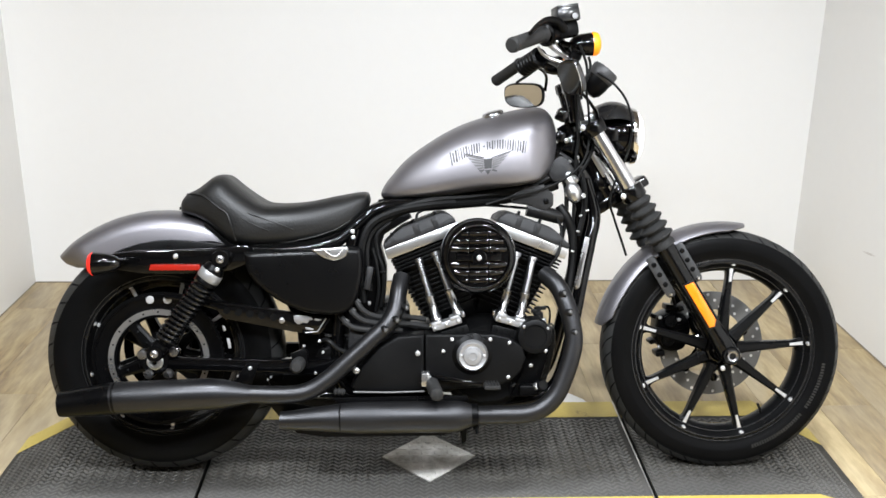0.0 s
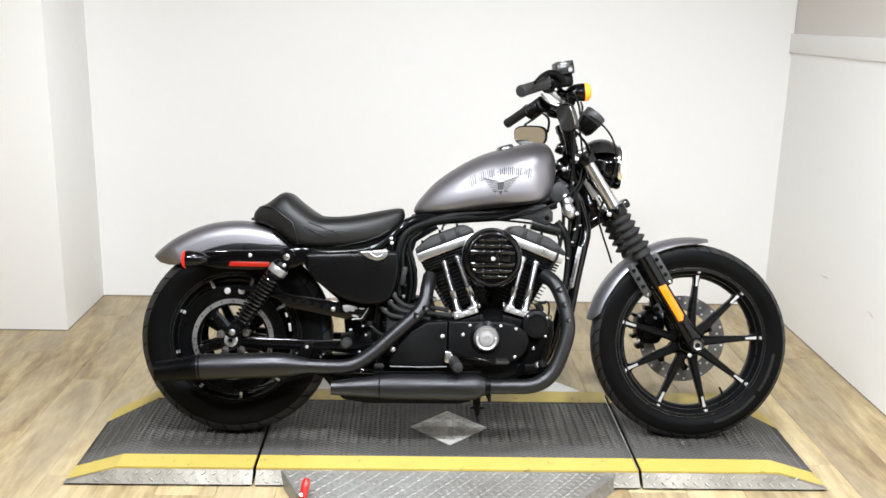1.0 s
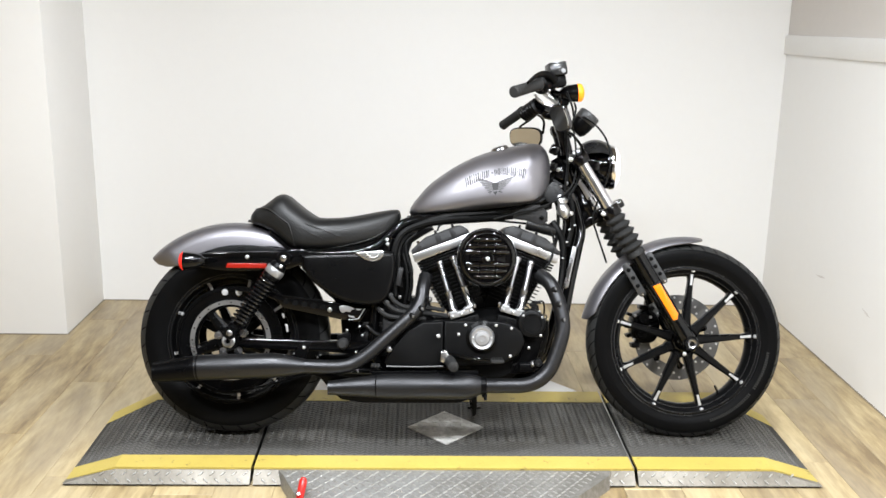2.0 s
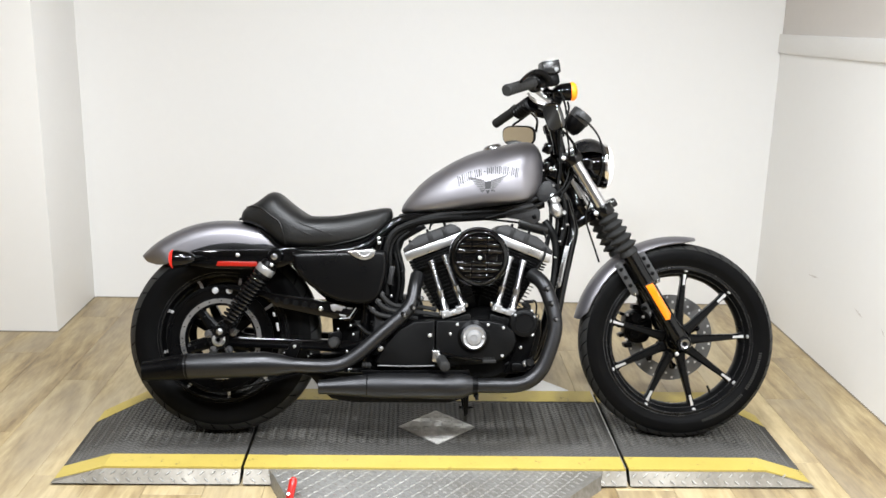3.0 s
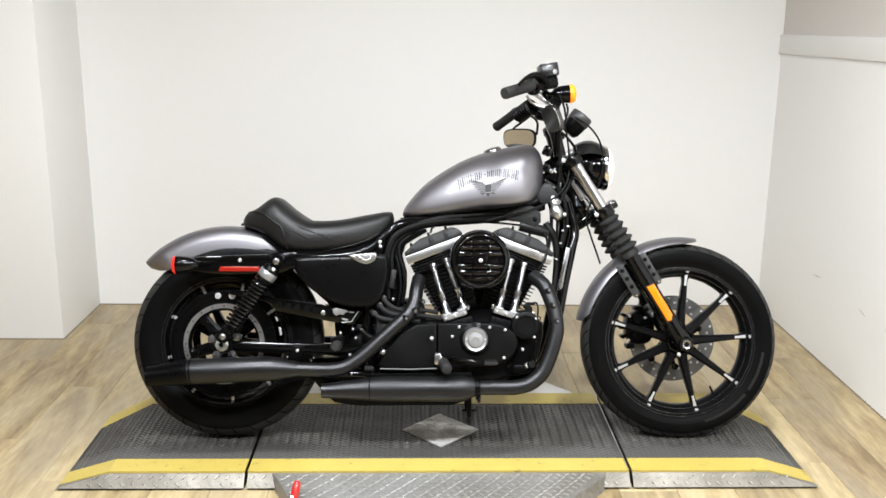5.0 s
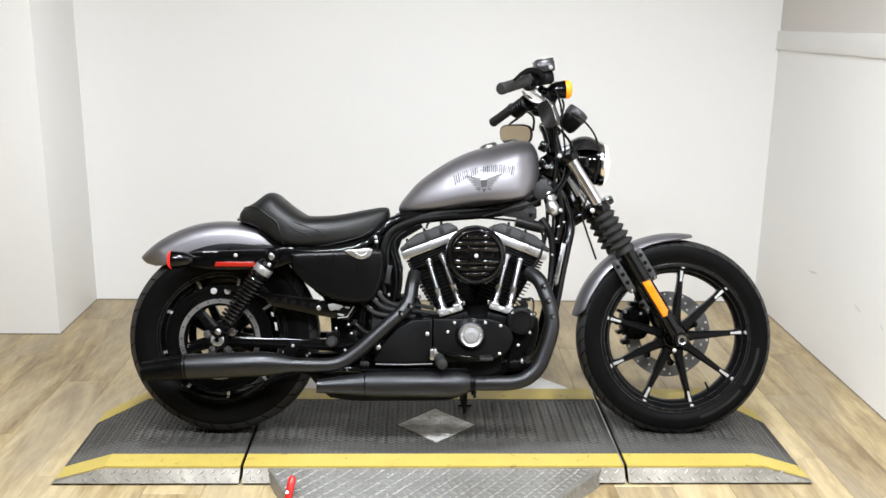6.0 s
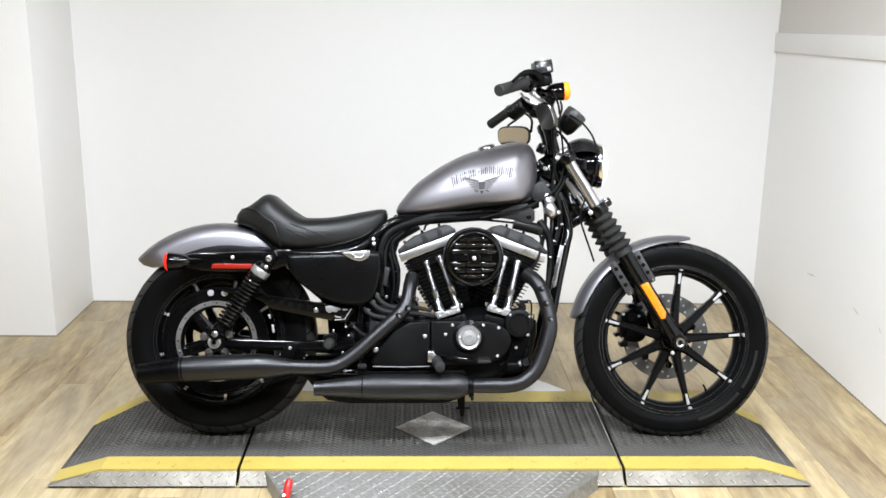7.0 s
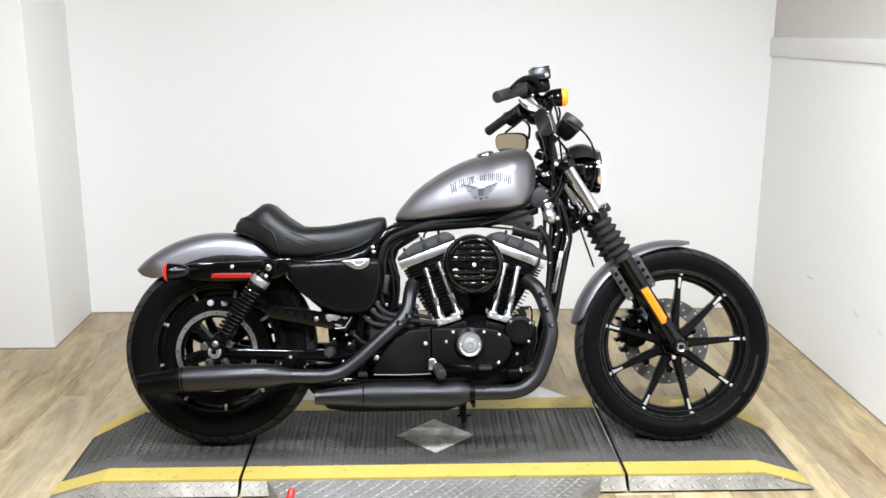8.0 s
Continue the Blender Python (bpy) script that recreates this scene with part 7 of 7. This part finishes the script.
def bars():
    pts = [(0.130, -0.425, 1.095), (0.176, -0.362, 1.118), (0.221, -0.300, 1.139), (0.268, -0.225, 1.135), (0.308, -0.15, 1.095), (0.325, -0.09, 1.05), (0.328, -0.05, 1.035),
           (0.336, 0.05, 1.035), (0.344, 0.09, 1.062), (0.337, 0.15, 1.112), (0.308, 0.205, 1.140), (0.276, 0.255, 1.148), (0.242, 0.300, 1.141), (0.207, 0.362, 1.121), (0.175, 0.425, 1.100)]
    bp("handlebar", tube(pts, 0.0127, 16), M_GLOSS, "gloss black handlebar")
    for y in (-0.045, 0.045):
        bp("riser", tube([(0.350, y, 0.945), (0.342, y, 0.985), (0.330, y, 1.03)], [0.021, 0.019, 0.020], 18), M_GLOSS, "gloss black bar riser")
        bp("riser_cap", moved(box((0, 0, 0), (0.046, 0.036, 0.034), 0.008), pose(0.328, y, 1.040, 0, -15, 0)), M_GLOSS)
    for a, b in (((0.128, -0.428, 1.094), (0.218, -0.304, 1.138)), ((0.173, 0.428, 1.099), (0.238, 0.304, 1.139))):
        a, b = Vector(a), Vector(b)
        d = (b - a).normalized()
        n = (b - a).length
        prof = [(0, 0), (0.014, 0.0), (0.0178, 0.004), (0.0182, 0.012)] + [(0.0175 - 0.0007 * (i % 2), 0.016 + (n - 0.03) * i / 24) for i in range(25)] + [(0.020, n - 0.006), (0.020, n), (0.013, n)]
        bp("grip", lathe(prof, a, d, 28), M_GRIP, "black rubber handlebar grip")
    # right controls
    d = Vector((0.09, 0.124, 0.044)).normalized()
    m = Matrix.Translation((0.240, -0.272, 1.144)) @ frame_along(d)
    ctl = bp("right_switch_housing", join(lathe([(0.020, -0.03), (0.026, -0.026), (0.027, 0.0), (0.027, 0.02), (0.022, 0.028)], (0.240, -0.272, 1.143), d, 28), moved(box((0.0, 0.012, 0.0), (0.04, 0.034, 0.05), 0.008), m)), M_SATIN, "black right switch housing")
    bp("signal_mount", join(moved(box((0, 0, 0), (0.034, 0.05, 0.050), 0.010), pose(0.312, -0.205, 1.110, 0, 20, 10)), moved(box((0, 0, 0), (0.020, 0.04, 0.060), 0.008), pose(0.318, -0.160, 1.085, 0, 10, 0))), M_SATIN, "black signal mount on the bar")
    mc = bp("brake_master_cylinder", moved(join(box((0, 0, 0.0), (0.058, 0.058, 0.036), 0.007), box((0, 0, 0.019), (0.055, 0.055, 0.008), 0.003)), pose(0.277, -0.270, 1.188, 0, -9, 8)), M_LIP, "gloss black brake fluid reservoir")
    bp("reservoir_base", moved(box((0, 0, 0), (0.060, 0.040, 0.040), 0.010), pose(0.278, -0.264, 1.155, 0, -9, 8)), M_SATIN, "", mc)
    bp("sight_glass", lathe([(0.007, 0), (0.007, 0.003), (0, 0.004)], (0.294, -0.302, 1.182), (0.1, -1, 0.1), 16), M_GREYMETAL, "", mc)
    bp("brake_lever", tube([(0.272, -0.280, 1.152), (0.250, -0.305, 1.167), (0.222, -0.335, 1.166), (0.196, -0.375, 1.149), (0.170, -0.430, 1.122)], [0.013, 0.0115, 0.0095, 0.008, 0.006], 12, flat=0.7), M_SATIN, "gloss black brake lever")
    for p in ((0.236, -0.296, 1.150), (0.251, -0.300, 1.120)):
        bp("bolt", dome_bolt(p, (-0.3, -1, 0.2), 0.005, 0.005), M_STEEL, parent=ctl)
    hose("throttle_cable", [(0.236, -0.270, 1.115), (0.262, -0.255, 1.100), (0.300, -0.22, 1.082), (0.325, -0.17, 1.085)], 0.0035, M_STEEL)
    hose("throttle_cable", [(0.213, -0.25, 1.116), (0.226, -0.25, 1.098), (0.245, -0.25, 1.086), (0.27, -0.25, 1.079), (0.286, -0.25, 1.081)], 0.0038, M_STEEL)
    hose("throttle_cable", [(0.236, -0.25, 1.13), (0.249, -0.25, 1.116), (0.267, -0.25, 1.105), (0.286, -0.25, 1.091)], 0.0034, M_STEEL)
    hose("switch_wire", [(0.315, -0.25, 1.122), (0.325, -0.25, 1.099), (0.333, -0.25, 1.074), (0.336, -0.25, 1.049)], 0.0034)
    hose("switch_wire", [(0.338, -0.25, 1.092), (0.343, -0.25, 1.074), (0.34, -0.25, 1.053), (0.333, -0.25, 1.032)], 0.0034)
    # left controls, with a fluted clutch perch
    d = Vector((-0.065, 0.124, -0.04)).normalized()
    prof = [(0.019, -0.05)]
    for i in range(6):
        prof += [(0.029, -0.046 + 0.015 * i), (0.029, -0.038 + 0.015 * i), (0.024, -0.036 + 0.015 * i)]
    bp("left_switch_housing", lathe(prof + [(0.018, 0.05)], (0.262, 0.255, 1.137), d, 24), M_SATIN, "black ribbed left switch housing")
    bp("clutch_lever", tube([(0.300, 0.24, 1.135), (0.290, 0.28, 1.128), (0.268, 0.34, 1.112), (0.240, 0.41, 1.095)], [0.009, 0.008, 0.007, 0.0065], 12, flat=0.7), M_GLOSS, "gloss black clutch lever")
    # turn signals
    for y in (-0.225, 0.225):
        sg = bp("front_turn_signal", lathe([(0, -0.002), (0.012, 0.0), (0.021, 0.010), (0.0265, 0.026), (0.0285, 0.05), (0.0285, 0.056)], (0.296, y, 1.122), (1, 0, 0.08), 32), M_GLOSS, "gloss black bullet front signal with amber lens")
        bp("lens", lathe([(0.0288, 0.0), (0.0290, 0.010), (0.024, 0.017), (0.013, 0.021), (0, 0.022)], (0.351, y, 1.1265), (1, 0, 0.08), 32), M_AMBERLIT, "lit amber lens", sg)
        bp("stalk", tube([(0.315, y, 1.122), (0.295, y * 0.98, 1.124), (0.272, y * 0.97, 1.130)], 0.008, 12), M_GLOSS, "", sg)
    # mirrors hang below the bar
    mirror(pose(0.259, 0.405, 1.052, 11, 3, -32), [(0.272, 0.27, 1.128), (0.302, 0.31, 1.122), (0.323, 0.35, 1.105), (0.323, 0.374, 1.065)])
    mirror(pose(0.284, -0.300, 1.034, 25, 0, -54), [(0.268, -0.24, 1.12), (0.280, -0.26, 1.10), (0.288, -0.280, 1.09), (0.290, -0.288, 1.07)], 0.036, 0.044, M_DARKCHROME)
    # speedometer
    axis = Vector((0.62, -0.10, 0.78))
    sd = bp("speedometer", lathe([(0, 0.0), (0.022, 0.002), (0.031, 0.014), (0.035, 0.034), (0.036, 0.052)], (0.379, -0.02, 1.022), axis, 36), M_SATIN, "black round speedometer with a greyed end")
    # the ceiling's reflection on this end is put into its grey
    bp("cap", lathe([(0.036, 0.050), (0.038, 0.054), (0.038, 0.078), (0.035, 0.083), (0.028, 0.085), (0, 0.086)], (0.379, -0.02, 1.022), axis, 36), M_BRACKET, "speedometer end, greyed for the ceiling reflection", sd)
    bp("bracket", tube([(0.34, 0, 1.0), (0.352, 0, 1.01), (0.365, 0, 1.02)], 0.012, 12), M_GLOSS, "", sd)
    for y, k in ((-0.05, 0.0), (-0.03, 0.006), (-0.075, -0.004)):
        hose("control_cable", [(0.318 + k, y - 0.14, 1.09), (0.335 + k, y - 0.06, 1.05), (0.345 + k, y, 0.98), (0.352 + k, y, 0.91), (0.345 + k, y, 0.84), (0.34, y, 0.76)], 0.0045)


bars()
